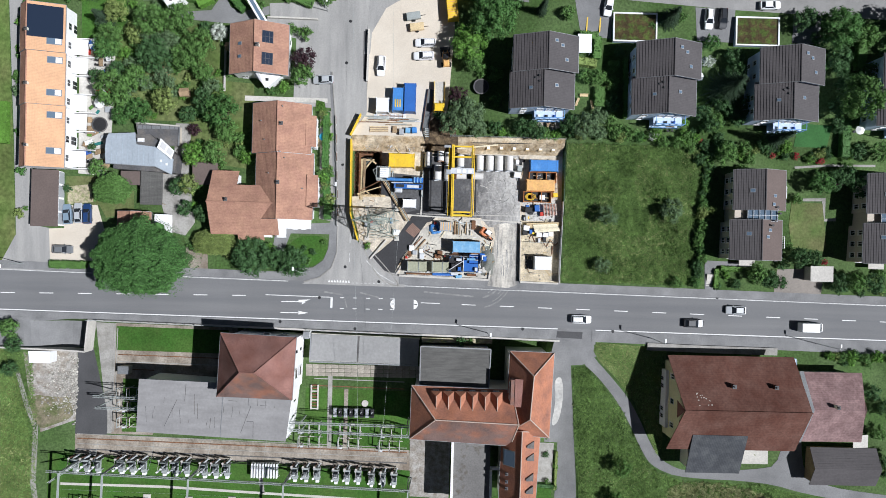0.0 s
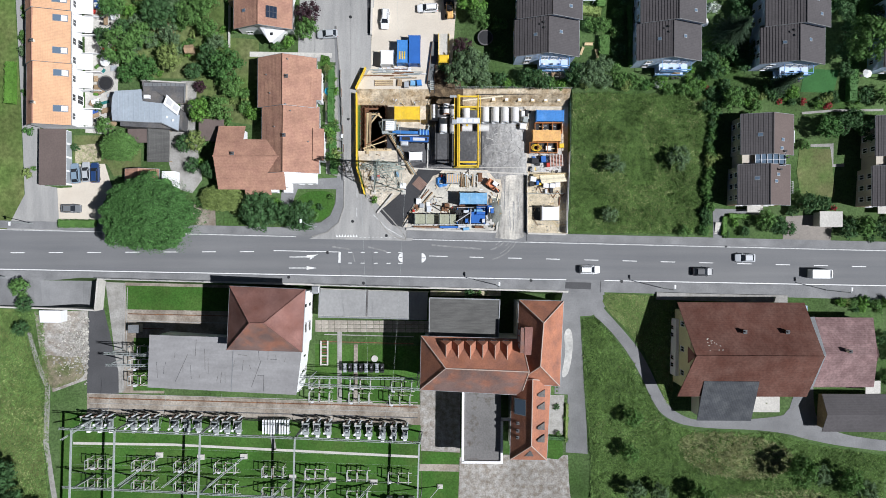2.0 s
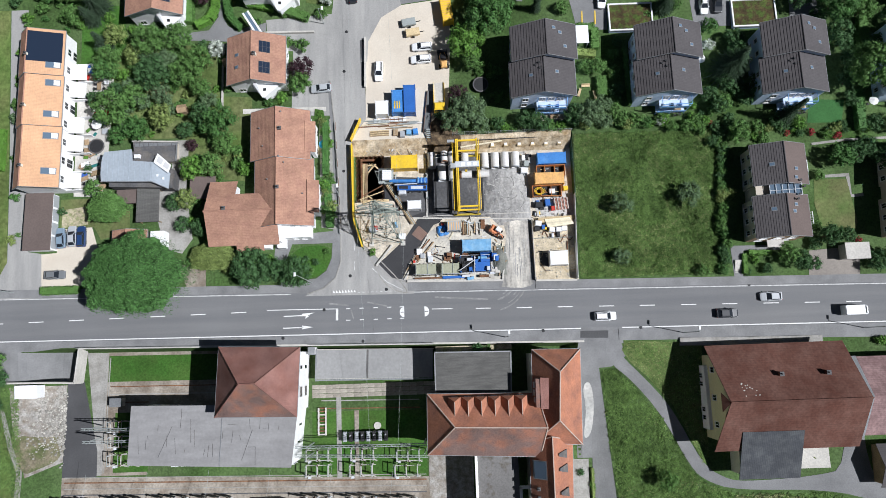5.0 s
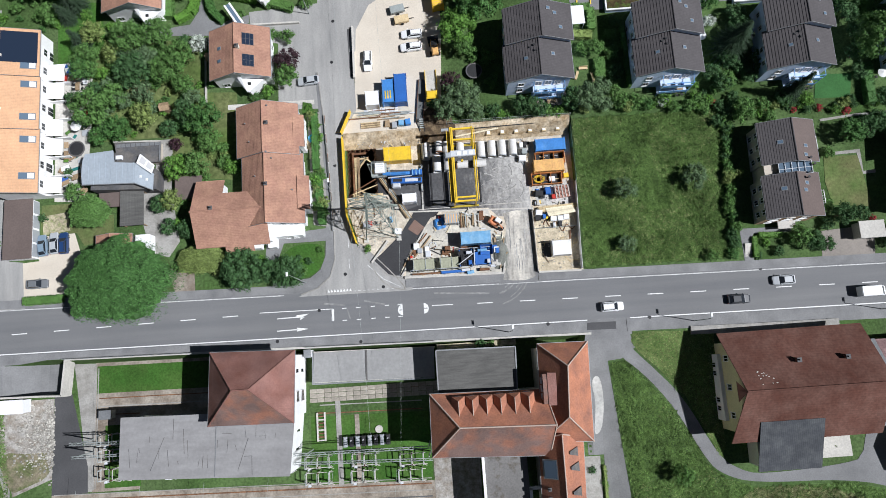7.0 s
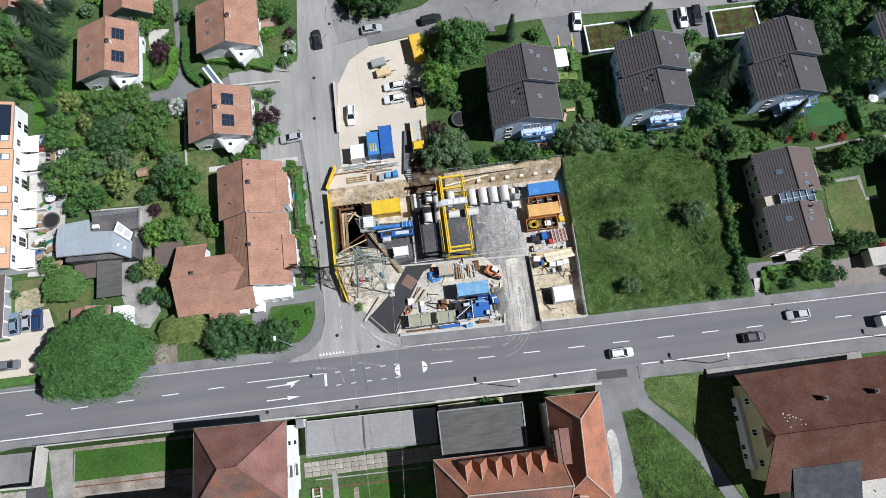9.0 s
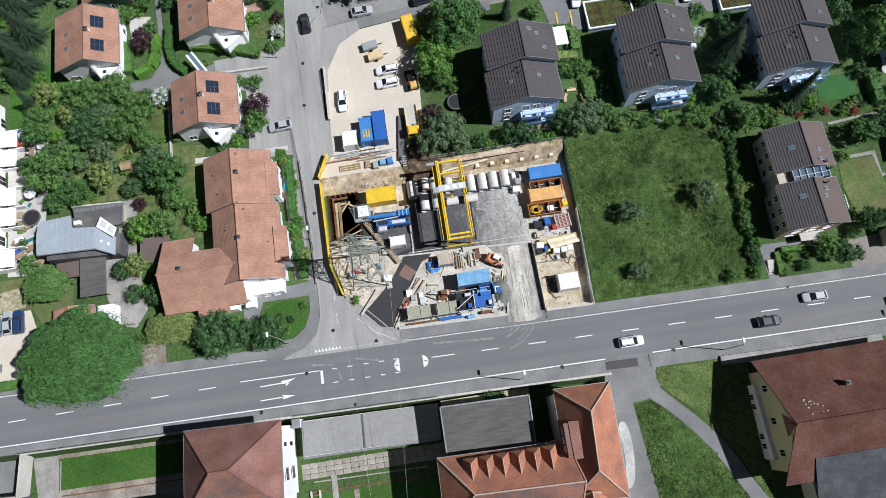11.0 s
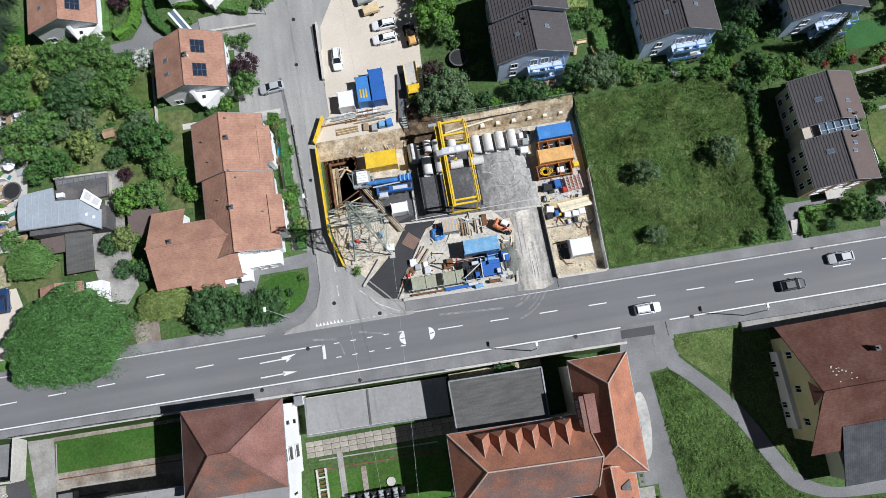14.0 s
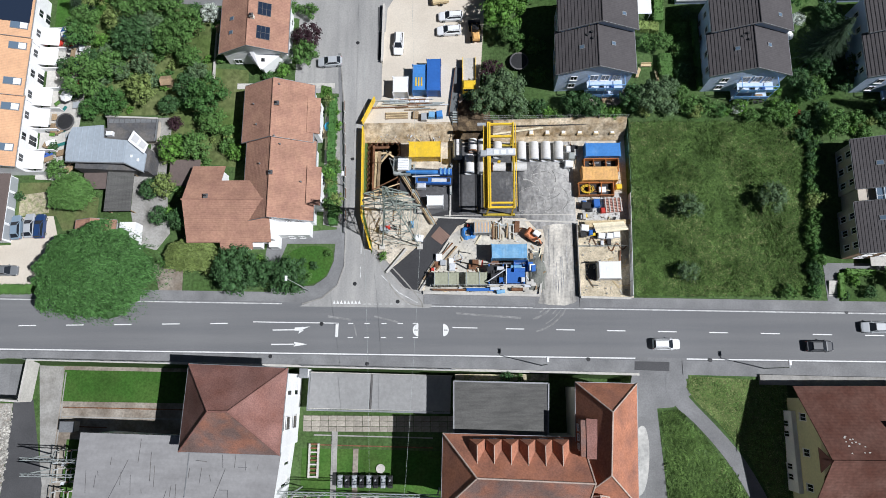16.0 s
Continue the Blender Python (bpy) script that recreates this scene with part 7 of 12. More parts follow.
# loose steel in the bins
rnd = random.Random(5)
for bx, by in ((23.4, 31.2), (22.4, 26.9)):
    for i in range(9):
        x, y, a = bx + rnd.uniform(-2.1, 2.1), by + rnd.uniform(-0.5, 0.5), rnd.uniform(-0.5, 0.5)
        single("steel_offcut", M().beam((x - math.cos(a) * 0.6, y - math.sin(a) * 0.5, 0.25 + 0.09 * i), (x + math.cos(a) * 0.6, y + math.sin(a) * 0.4, 0.28 + 0.09 * i), 0.14),
               rnd.choice([RUST, GREY_PAINT, DARK_METAL, PALE_WOOD]), "steel or timber offcut lying in the bin", "scrap", group="offcuts in the bins")
hose = thing("yellow_hose", "coiled yellow hose lying in the skip", "hose", 20.8, 26.9, 1.0)
m = M()
pts = [(math.cos(i * 0.5) * (0.45 + 0.02 * i), math.sin(i * 0.5) * (0.45 + 0.01 * i), 0.01 * i) for i in range(40)]
m.sweep(pts, 0.06)
part("coil", m, YELLOW, hose)

# portal crane
gc = thing("gantry_crane", "yellow portal crane with two main girders over the pad", "crane", 0, 0, 0)
GX0, GX1, GY0, GY1, GZ = 3.35, 7.7, 22.4, 35.6, 7.6
g = part("girder", M().box(GX0 + 0.1, GY0 - 0.6, GZ - 0.9, GX0 + 0.5, GY1 + 1.2, GZ), YELLOW, gc)
part("flange", M().box(GX0 + 0.02, GY0 - 0.62, GZ, GX0 + 0.58, GY1 + 1.22, GZ + 0.06), YELLOW, g)
# Rail and walkway get the darker yellow, their shade put into the colour.
part("rail", M().box(GX0 + 0.26, GY0 - 0.5, GZ + 0.06, GX0 + 0.34, GY1 + 1.0, GZ + 0.14), SHADED_YELLOW, g)
wk = part("walkway", M().box(GX0 - 0.62, GY0 - 0.4, GZ - 0.75, GX0 + 0.1, GY1 + 0.6, GZ - 0.68), SHADED_YELLOW, g, "yellow walkway in a shaded yellow tone")
part("walkway_rail", M().beam((GX0 - 0.62, GY0 - 0.4, GZ + 0.1), (GX0 - 0.62, GY1 + 0.6, GZ + 0.1), 0.1), YELLOW, wk)
for i in range(9):
    y = GY0 + 1.0 + i * 1.55
    part("rail_post", M().beam((GX0 - 0.62, y, GZ - 0.7), (GX0 - 0.62, y, GZ + 0.1), 0.06), YELLOW, wk)
g = part("girder", M().box(GX1 - 0.16, GY0 - 0.6, GZ - 0.5, GX1 + 0.16, GY1 + 1.2, GZ), YELLOW, gc)
part("rail", M().box(GX1 - 0.04, GY0 - 0.5, GZ, GX1 + 0.04, GY1 + 1.0, GZ + 0.1), SHADED_YELLOW, g)
part("side_tube", M().tube((GX1 + 0.42, GY0 - 0.3, GZ - 0.2), (GX1 + 0.42, GY1 + 1.0, GZ - 0.2), 0.07, 8), YELLOW, g)
for y in (GY0 - 0.4, GY0 + 0.35, GY1 - 1.3, GY1 + 0.9):
    part("cross_beam", M().box(GX0, y - 0.15, GZ - 0.5, GX1, y + 0.15, GZ - 0.05), YELLOW, gc)
for y in (GY0 + 0.2, GY1 - 0.2):
    for x in (GX0 + 0.2, GX1 - 0.1):
        part("leg", M().beam((x, y, GZ - 0.8), (x + (0.35 if x > 5 else -0.35) * 0.4, y, 0.5), 0.28, 0.26, (0, 1, 0)), YELLOW, gc)
    e = part("end_truck", M().cham(GX0 - 0.6, y - 0.2, 0.12, GX1 + 0.6, y + 0.2, 0.55, 0.06), SHADED_YELLOW, gc)
    for x in (GX0 - 0.4, GX1 + 0.4):
        part("wheel", M().tube((x, y - 0.2, 0.28), (x, y + 0.2, 0.28), 0.24, 12), DARK_METAL, e)
tr = part("trolley", M().cham(GX0 - 0.2, 30.7, GZ + 0.14, GX1 + 0.3, 31.9, GZ + 0.7, 0.08), PALE_GREY, gc, "pale grey hoist trolley")
part("motor_box", M().cham(GX0 - 1.2, 30.5, GZ + 0.2, GX0 - 0.2, 31.5, GZ + 1.0, 0.1), GREY_PAINT, tr)
for x in (4.4, 5.6, 6.8):
    part("service_hatch", M().box(x, 30.9, GZ + 0.7, x + 0.8, 31.6, GZ + 0.76), WHITE, tr)
part("hook_cable", M().tube((5.5, 31.3, 3.4), (5.5, 31.3, GZ + 0.2), 0.04, 6), DARK_METAL, tr)
part("hook", M().cham(5.25, 31.1, 2.9, 5.75, 31.5, 3.5, 0.08), YELLOW, tr)
part("cable_reel", M().tube((GX0 - 1.6, GY1 + 0.9, GZ - 0.3), (GX0 - 0.2, GY1 + 0.9, GZ - 0.3), 0.3, 10), GREY_PAINT, gc, "grey cable reel")
for y in (GY0 + 0.2, GY1 - 0.2):
    single("crane_rail", M().box(-4.0, y - 0.06, 0.05, 18.5, y + 0.06, 0.14), PALE_CONCRETE, "steel crane rail laid along the pad", "rail", group="crane rails")

# concrete jacking pipes
PIPES = [(-1.7, 34.5, 90, 3.2, 0.85), (1.0, 35.3, 90, 2.2, 0.72), (2.7, 35.0, 90, 2.4, 0.8), (9.6, 34.0, 90, 3.2, 0.85), (11.8, 34.0, 90, 3.2, 0.85), (13.9, 34.0, 90, 3.2, 0.85), (16.1, 34.0, 90, 3.2, 0.85),
         (0.4, 31.7, 90, 3.2, 0.85), (2.7, 31.7, 90, 3.2, 0.85), (5.6, 31.2, 0, 2.3, 0.8), (9.2, 31.2, 0, 2.5, 0.8), (5.4, 34.4, 90, 2.6, 0.8)]
for x, y, rz, ln, r in PIPES:
    p = thing("concrete_pipe", "pale concrete jacking pipe lying on the pad" if ln > 2.3 else "short pale jacking pipe with a rusty collar", "pipe", x, y, r + 0.04, rz, "jacking pipes")
    part("barrel", M().pipe((-ln / 2, 0, 0), (ln / 2, 0, 0), r, 0.14, 24), PIPE, p, smooth=False)
    part("steel_collar", M().pipe((-ln / 2 - 0.12, 0, 0), (-ln / 2 + 0.12, 0, 0), r + 0.012, 0.03, 24), RUST if ln <= 2.3 else GREY_PAINT, p)
    for s in (-0.9, 0.9):
        part("chock", M().beam((s, -0.55, -r + 0.05), (s, 0.55, -r + 0.05), 0.14), WOOD, p)

# the shaft: sheet piles, walings and struts
shaft = thing("sheet_pile_shaft", "rusty sheet-pile shaft with brown steel walings", "excavation", 0, 0, 0)


def piles(p, q, n, inward):
    d = (Vector(q) - Vector(p)) / n
    s = Vector(inward)
    mesh = None
    for i in range(n):
        o = Vector(p) + d * i
        pro = [(0, 0), (0.22, 0), (0.36, 0.34), (0.64, 0.34), (0.78, 0), (1, 0)]
        m = M()
        vs, fs = [], []
        for z in (-6.0, 0.35):
            for t in (0.0, 0.03):
                vs += [(o + d * u + s * (v + t)).to_tuple()[:2] + (z,) for u, v in pro]
        k = len(pro)
        for j in range(k - 1):
            fs += [(j, j + 1, 2 * k + j + 1, 2 * k + j), (k + j + 1, k + j, 3 * k + j, 3 * k + j + 1), (2 * k + j, 2 * k + j + 1, 3 * k + j + 1, 3 * k + j)]
        part("sheet_pile", m.add(vs, fs), RUST, shaft)


piles((-17.85, 26.2, 0), (-17.85, 36.2, 0), 10, (1, 0, 0))
piles((-17.85, 36.15, 0), (-12.0, 36.15, 0), 6, (0, -1, 0))
piles((-17.85, 26.25, 0), (-12.0, 26.25, 0), 6, (0, 1, 0))
piles((-12.05, 26.2, 0), (-12.05, 36.2, 0), 10, (-1, 0, 0))
for z in (-0.6, -3.2):
    part("waling", M().beam((-17.2, 26.6, z), (-17.2, 35.8, z), 0.4, 0.4), RUST, shaft)
    part("waling", M().beam((-17.0, 35.5, z), (-12.4, 35.5, z), 0.4, 0.4), RUST, shaft)
    part("waling", M().beam((-17.0, 26.9, z), (-12.4, 26.9, z), 0.4, 0.4), RUST, shaft)
    part("strut", M().beam((-17.0, 31.8, z + 0.1), (-13.4, 35.4, z + 0.1), 0.35, 0.35), GALV, shaft)
    part("strut", M().beam((-16.9, 30.2, z + 0.1), (-13.6, 26.8, z + 0.1), 0.35, 0.35), GALV, shaft)
for p, q in (((-16.9, 34.0, 0.1), (-13.6, 34.3, 0.1)), ((-16.6, 31.0, 0.1), (-14.2, 34.0, 0.1)), ((-14.4, 34.4, 0.1), (-13.2, 33.4, 0.1)), ((-17.0, 28.6, 0.1), (-14.6, 26.8, 0.1))):
    part("strut", M().beam(p, q, 0.3, 0.3), PALE_WOOD, shaft, "pale top strut")
part("waling", M().beam((-16.75, 26.6, 0.2), (-16.75, 35.6, 0.2), 0.35, 0.3), RUST, shaft)
part("machine", M().cham(-15.0, 30.0, -5.8, -12.6, 32.6, -3.4, 0.3), GREY_PAINT, shaft, "grey jacking machine")
part("ladder", M().beam((-15.4, 33.6, -5.8), (-15.0, 34.6, 0.4), 0.1).beam((-14.9, 33.6, -5.8), (-14.5, 34.6, 0.4), 0.1), GALV, shaft)
part("floor_slab", M().box(-17.5, 26.5, -6.0, -12.2, 35.9, -5.8), CONCRETE, shaft)
single("shaft_platform", M().box(-16.5, 25.4, 0.3, -15.95, 34.4, 0.4), PALE_WOOD, "pale timber walkway beside the shaft", "boards")
single("shaft_platform", M().box(-17.0, 26.1, 0.05, -11.0, 26.6, 0.2), PALE_WOOD, "pale timber walkway beside the shaft", "boards")
for i in range(3):
    single("timber_beam", M().beam((-16.2 + i * 0.25, 26.5, 0.3), (-15.9 + i * 0.2, 34.5, 0.3), 0.2, 0.2), WOOD, "long brown timber beam by the shaft", "timber", group="timber by the shaft")
for i in range(4):
    single("conveyor_beam", M().beam((-11.6 + i * 0.35, 29.6, 0.7), (-6.3 + i * 0.3, 20.9, 0.5), 0.16, 0.2), (WOOD, PALE_WOOD, GALV, WOOD)[i], "long slanting beam between shaft and ramp", "timber", group="slanting beams")

# yellow hoarding along the street
for pts in ([(-18.5, 38.4), (-18.5, 22.4), (-16.7, 16.4)], [(-18.7, 39.2), (-16.5, 43.8)]):
    h = thing("site_hoarding", "yellow board hoarding along the street", "hoarding", 0, 0, 0)
    p = along(pts, 1.0)
    for (x0, y0), (x1, y1) in zip(p, p[1:]):
        z = max(land(x0 - 0.8, y0), land(x1 - 0.8, y1))
        part("panel", M().beam((x0, y0, (z + 1.55) / 2), (x1, y1, (z + 1.55) / 2), 0.09, z + 1.55), YELLOW, h)
        part("top_rail", M().beam((x0, y0, z + 1.6), (x1, y1, z + 1.6), 0.26, 0.1), YELLOW, h)

# mobile crane: dark carrier, blue upper works, pale counterweight platform at the pit
mc = thing("mobile_crane", "blue mobile crane with a pale counterweight platform beside the pit", "crane", -6.2, 29.1, 0.05, -1.5)
part("carrier", M().cham(-3.6, -1.25, 0.55, 3.6, 1.25, 1.15, 0.12), DARK_METAL, mc, "dark carrier")
for i in range(3):
    for s in (-1, 1):
        w = part("wheel", M().tube((-2.6 + i * 2.4, s * 1.0, 0.52), (-2.6 + i * 2.4, s * 1.3, 0.52), 0.52, 16), TYRE, mc)
        part("rim", M().tube((-2.6 + i * 2.4, s * 1.29, 0.52), (-2.6 + i * 2.4, s * 1.32, 0.52), 0.28, 12), GALV, w)
up = part("engine_housing", M().cham(-2.9, -1.2, 1.15, 3.4, -0.1, 2.1, 0.18), DEEP_BLUE, mc)
part("top_cover", M().cham(0.0, -1.0, 2.1, 2.6, -0.35, 2.2, 0.04), PALE_GREY, up, "pale grey engine cover")
part("vent_grille", M().box(-2.4, -0.95, 2.1, -0.6, -0.3, 2.16), DARK_METAL, up)
part("vent_grille", M().box(2.7, -0.95, 2.1, 3.2, -0.3, 2.16), DARK_METAL, up)
cabn = part("cab", M().cham(-2.6, -2.1, 0.9, -1.0, -1.2, 2.3, 0.2), PALE_GREY, mc, "pale operator cab")
part("windscreen", M().box(-2.64, -2.0, 1.5, -2.6, -1.3, 2.1), PANE, cabn)
b = part("boom", M().cham(-3.8, 0.35, 2.0, 3.3, 1.0, 2.75, 0.12), BLUE, mc, "blue telescopic boom")
part("boom_section", M().tube((-4.4, 0.62, 2.6), (0.4, 0.68, 2.95), 0.2, 10), BLUE, b)
part("boom_head", M().cham(1.2, 0.15, 2.2, 3.5, 1.25, 3.1, 0.25), DEEP_BLUE, b)
for x in (1.6, 2.3, 3.0):
    part("sheave", M().tube((x, 0.1, 3.0), (x, 1.3, 3.0), 0.16, 10), SKY_BLUE, b)
part("hydraulic_ram", M().tube((-3.4, 0.0, 1.9), (1.4, 0.15, 2.4), 0.13, 8), PALE_GREY, mc)
for x in (-3.3, 3.4):
    for s in (-1, 1):
        o = part("outrigger", M().beam((x, s * 1.1, 0.75), (x, s * 2.5, 0.75), 0.22), GALV, mc)
        part("pad", M().tube((x, s * 2.5, 0.0), (x, s * 2.5, 0.7), 0.2, 10), GALV, o)
cw = part("counterweight", M().cham(-6.0, 0.9, 1.6, -4.1, 3.0, 2.9, 0.1), WHITE, mc, "white counterweight block")
for i in range(4):
    part("slab_joint", M().box(-5.9, 1.2 + i * 0.45, 2.9, -4.2, 1.26 + i * 0.45, 2.93), GREY_PAINT, cw)
rl = part("platform", M().box(-6.7, 0.3, 1.4, -3.7, 3.3, 1.5), GALV, mc, "grey grating platform")
for p, q in (((-6.7, 0.3), (-6.7, 3.3)), ((-6.7, 3.3), (-3.7, 3.3)), ((-6.7, 0.3), (-3.7, 0.3))):
    for z in (2.0, 2.6):
        part("rail", M().beam((*p, z), (*q, z), 0.06), GALV, rl)
    for u in (0.0, 0.33, 0.66, 1.0):
        x, y = p[0] + (q[0] - p[0]) * u, p[1] + (q[1] - p[1]) * u
        part("rail_post", M().beam((x, y, 1.5), (x, y, 2.6), 0.06), GALV, rl)
part("support", M().beam((-6.4, 0.8, 0), (-6.4, 0.8, 1.4), 0.2).beam((-3.9, 0.8, 0), (-3.9, 0.8, 1.4), 0.2), GALV, rl)
part("hoist_mast", M().beam((-6.8, 3.0, 1.4), (-7.2, 2.2, 5.0), 0.1).beam((-7.2, 2.2, 5.0), (-6.5, 0.4, 2.6), 0.06), GALV, mc)


# ---- lattice pylon over the site ----
def lattice(th, base, z0, z1, w0, w1, levels, material, leg=0.16, brace=0.08):
    """Four tapered legs with crossed bracing, each side of each level a part of its own."""
    cx, cy = base
    corner = [(-1, -1), (1, -1), (1, 1), (-1, 1)]
    zs = [z0 + (z1 - z0) * (1 - (1 - i / levels) ** 1.35) for i in range(levels + 1)]

    def at(k, z):
        w = w0 + (w1 - w0) * (z - z0) / (z1 - z0)
        return (cx + corner[k][0] * w / 2, cy + corner[k][1] * w / 2, z)

    for k in range(4):
        part("leg", M().beam(at(k, z0), at(k, z1), leg), material, th)
        for a, b in zip(zs, zs[1:]):
            j = (k + 1) % 4
            part("bracing", M().beam(at(k, a), at(j, b), brace).beam(at(j, a), at(k, b), brace).beam(at(k, b), at(j, b), brace), material, th)
    return at


py = thing("lattice_pylon", "grey-green lattice power pylon standing over the site", "pylon", 0, 0, 0)
PX, PY = -11.6, 20.3
lattice(py, (PX, PY), 0.0, 14.0, 6.6, 2.2, 5, PYLON_STEEL, 0.16, 0.07)
lattice(py, (PX, PY), 14.0, 24.0, 2.2, 0.5, 6, PYLON_STEEL, 0.11, 0.055)
for z, r in ((15.0, 4.6), (18.2, 3.9), (21.4, 3.2)):
    for s in (-1, 1):
        tip = (PX + s * r, PY, z + 0.1)
        arm = M().beam((PX, PY - 0.9, z), tip, 0.12).beam((PX, PY + 0.9, z), tip, 0.12).beam((PX, PY, z + 1.1), tip, 0.1)
        for u in (0.3, 0.55, 0.8):
            a, b, c = (Vector(q).lerp(Vector(tip), u) for q in ((PX, PY - 0.9, z), (PX, PY + 0.9, z), (PX, PY, z + 1.1)))
            arm.beam(a, b, 0.06).beam(a, c, 0.06).beam(b, c, 0.06)
        ar = part("cross_arm", arm, PYLON_STEEL, py)
        part("insulator", M().tube((tip[0], PY, z), (tip[0], PY, z - 1.3), 0.12, 8), BROWN_PORCELAIN, ar)
for k, (sx, sy) in enumerate(((-1, -1), (1, -1), (1, 1), (-1, 1))):
    part("footing", M().cham(PX + sx * 3.3 - 0.5, PY + sy * 3.3 - 0.5, -0.1, PX + sx * 3.3 + 0.5, PY + sy * 3.3 + 0.5, 0.4, 0.06), PALE_CONCRETE, py)


def cable(name, p, q, sag, label, r=0.022, n=24):
    p, q = Vector(p), Vector(q)
    m = M()
    pts = [p.lerp(q, i / n) - Vector((0, 0, sag * 4 * (i / n) * (1 - i / n))) for i in range(n + 1)]
    m.sweep(pts, r, 5)
    return single(name, m, GALV, label, "cable", group="overhead power lines")


for s in (-1, 1):
    cable("power_line", (PX + s * 4.6, PY, 13.8), (-12.6 + s * 2.5, -27.5, 6.0), 2.0, "thin overhead power line to the switchyard", 0.014)
    cable("power_line", (PX + s * 3.9, PY, 17.0), (PX + s * 3.9 - 4, 150, 26.0), 4.0, "thin overhead power line leaving the pylon", 0.014)

# ---- separation plant and clutter on the south half ----
sp = thing("separation_plant", "blue separation plant with screens on a steel frame", "plant", 0, 0, 0)
for x in (3.6, 6.0, 9.4):
    for y in (10.2, 13.2):
        part("leg", M().beam((x, y, 0), (x, y, 3.0), 0.22), DEEP_BLUE, sp)
part("deck", M().box(3.3, 10.0, 1.9, 9.8, 13.4, 2.05), DARK_METAL, sp)
for i in range(7):
    part("deck_bar", M().box(3.4 + i * 0.45, 10.0, 2.05, 3.52 + i * 0.45, 12.4, 2.2), DARK_METAL, sp)
s1 = part("screen", M().slope((6.6, 10.2, 2.3), (9.6, 10.2, 2.3), (6.6, 12.6, 3.1), (9.6, 12.6, 3.1), 1, 0, 0.3), DEEP_BLUE, sp, "blue vibrating screen")
part("motor", M().tube((7.2, 12.9, 3.2), (9.0, 12.9, 3.2), 0.3, 12), SKY_BLUE, s1)
part("hopper", M().add([(8.0, 12.2, 2.2), (9.8, 12.2, 2.2), (9.8, 13.6, 2.2), (8.0, 13.6, 2.2), (7.7, 11.9, 3.6), (10.1, 11.9, 3.6), (10.1, 13.9, 3.6), (7.7, 13.9, 3.6)], [(0, 1, 5, 4), (1, 2, 6, 5), (2, 3, 7, 6), (3, 0, 4, 7), (3, 2, 1, 0)]), DEEP_BLUE, sp)
for i in range(4):
    part("pipe_run", M().tube((3.4, 12.9 + 0.28 * i, 0.5 + 0.2 * i), (6.4, 12.9 + 0.28 * i, 0.5 + 0.2 * i), 0.11, 8), (DEEP_BLUE, GALV, SKY_BLUE, RUST)[i], sp)
part("trough", M().box(-0.2, 9.1, 0.3, 4.4, 9.6, 0.9), DEEP_BLUE, sp, "long blue trough")
part("platform", M().box(4.0, 14.0, 0, 10.1, 17.0, 0.6), RUST, sp)
part("mast", M().beam((2.4, 13.4, 0), (2.4, 13.4, 5.6), 0.2), RED, sp, "reddish steel mast")
for x in (-5.6, -3.2, -0.2, 2.0):
    single("tank_grating", M().box(x - 0.05, 9.8, 2.32, x + 0.05, 12.2, 2.4), GALV, "steel bar across a settling tank", "grating", group="tank gratings")
single("skid_frame", M().beam((-6.0, 9.4, 0.4), (3.4, 9.3, 0.4), 0.3, 0.5), RUST, "rusty steel skid frame at the tanks", "frame")
for x0, y0, x1, y1 in ((-6.4, 13.2, -2.6, 17.6), (-5.4, 12.8, -1.8, 17.0), (4.6, 18.4, 4.6, 21.2), (5.4, 18.4, 5.4, 21.2), (6.8, 18.5, 7.0, 21.0), (4.4, 20.6, 8.6, 20.8), (11.6, 9.4, 12.8, 15.4), (-7.6, 11.2, -5.4, 14.6)):
    single("steel_beam", M().beam((x0, y0, 0.25), (x1, y1, 0.3), 0.22, 0.3), rnd.choice([RUST, WOOD, GALV]), "long steel beam laid on the ground", "beam", group="loose beams")
bt = thing("tarpaulin", "crumpled blue tarpaulin round an open sack", "tarpaulin", 0.0, 19.3, 0.06)
m, k = M(), 18
vs, fs = [], []
for i in range(k):
    t = 6.28319 * i / k
    w = noise.noise(Vector((math.cos(t) * 1.3, math.sin(t) * 1.3, 4.2)))
    for r, z in ((1.25 + 0.5 * w, 0.02), (1.0 + 0.35 * w, 0.45 + 0.3 * w), (0.7 + 0.3 * w, 0.6), (0.5 + 0.2 * w, 0.3)):
        vs.append((math.cos(t) * r, math.sin(t) * r * 1.1, z))
for i in range(k):
    for j in range(3):
        a, b = i * 4 + j, ((i + 1) % k) * 4 + j
        fs.append((a, b, b + 1, a + 1))
part("cover", m.add(vs, fs), BLUE, bt)
part("sack", M().cham(-0.45, -0.4, 0.02, 0.45, 0.5, 0.32, 0.12), PALE_CONCRETE, bt, "pale sack")
hose = thing("grey_hose", "loops of grey hose on the concrete", "hose", 0, 0, 0.12)
m = M()
pts = [(-1.6 + math.cos(i * 0.45) * (0.62 + 0.006 * i), 15.0 + math.sin(i * 0.45) * (0.6 + 0.005 * i), 0.002 * i) for i in range(32)]
m.sweep(pts, 0.035)
part("coil", m, PALE_GREY, hose)
for k, (x, y) in enumerate(((21.0, 17.6), (23.6, 16.8))):
    hose = thing("black_hose", "black hose winding over the gravel", "hose", 0, 0, 0.1)
    m = M()
    pts = [(x + i * 0.13, y + math.sin(i * 0.42 + k) * (0.9 - 0.02 * i), 0.03) for i in range(30)]
    m.sweep(pts, 0.09)
    part("run", m, RUST, hose)

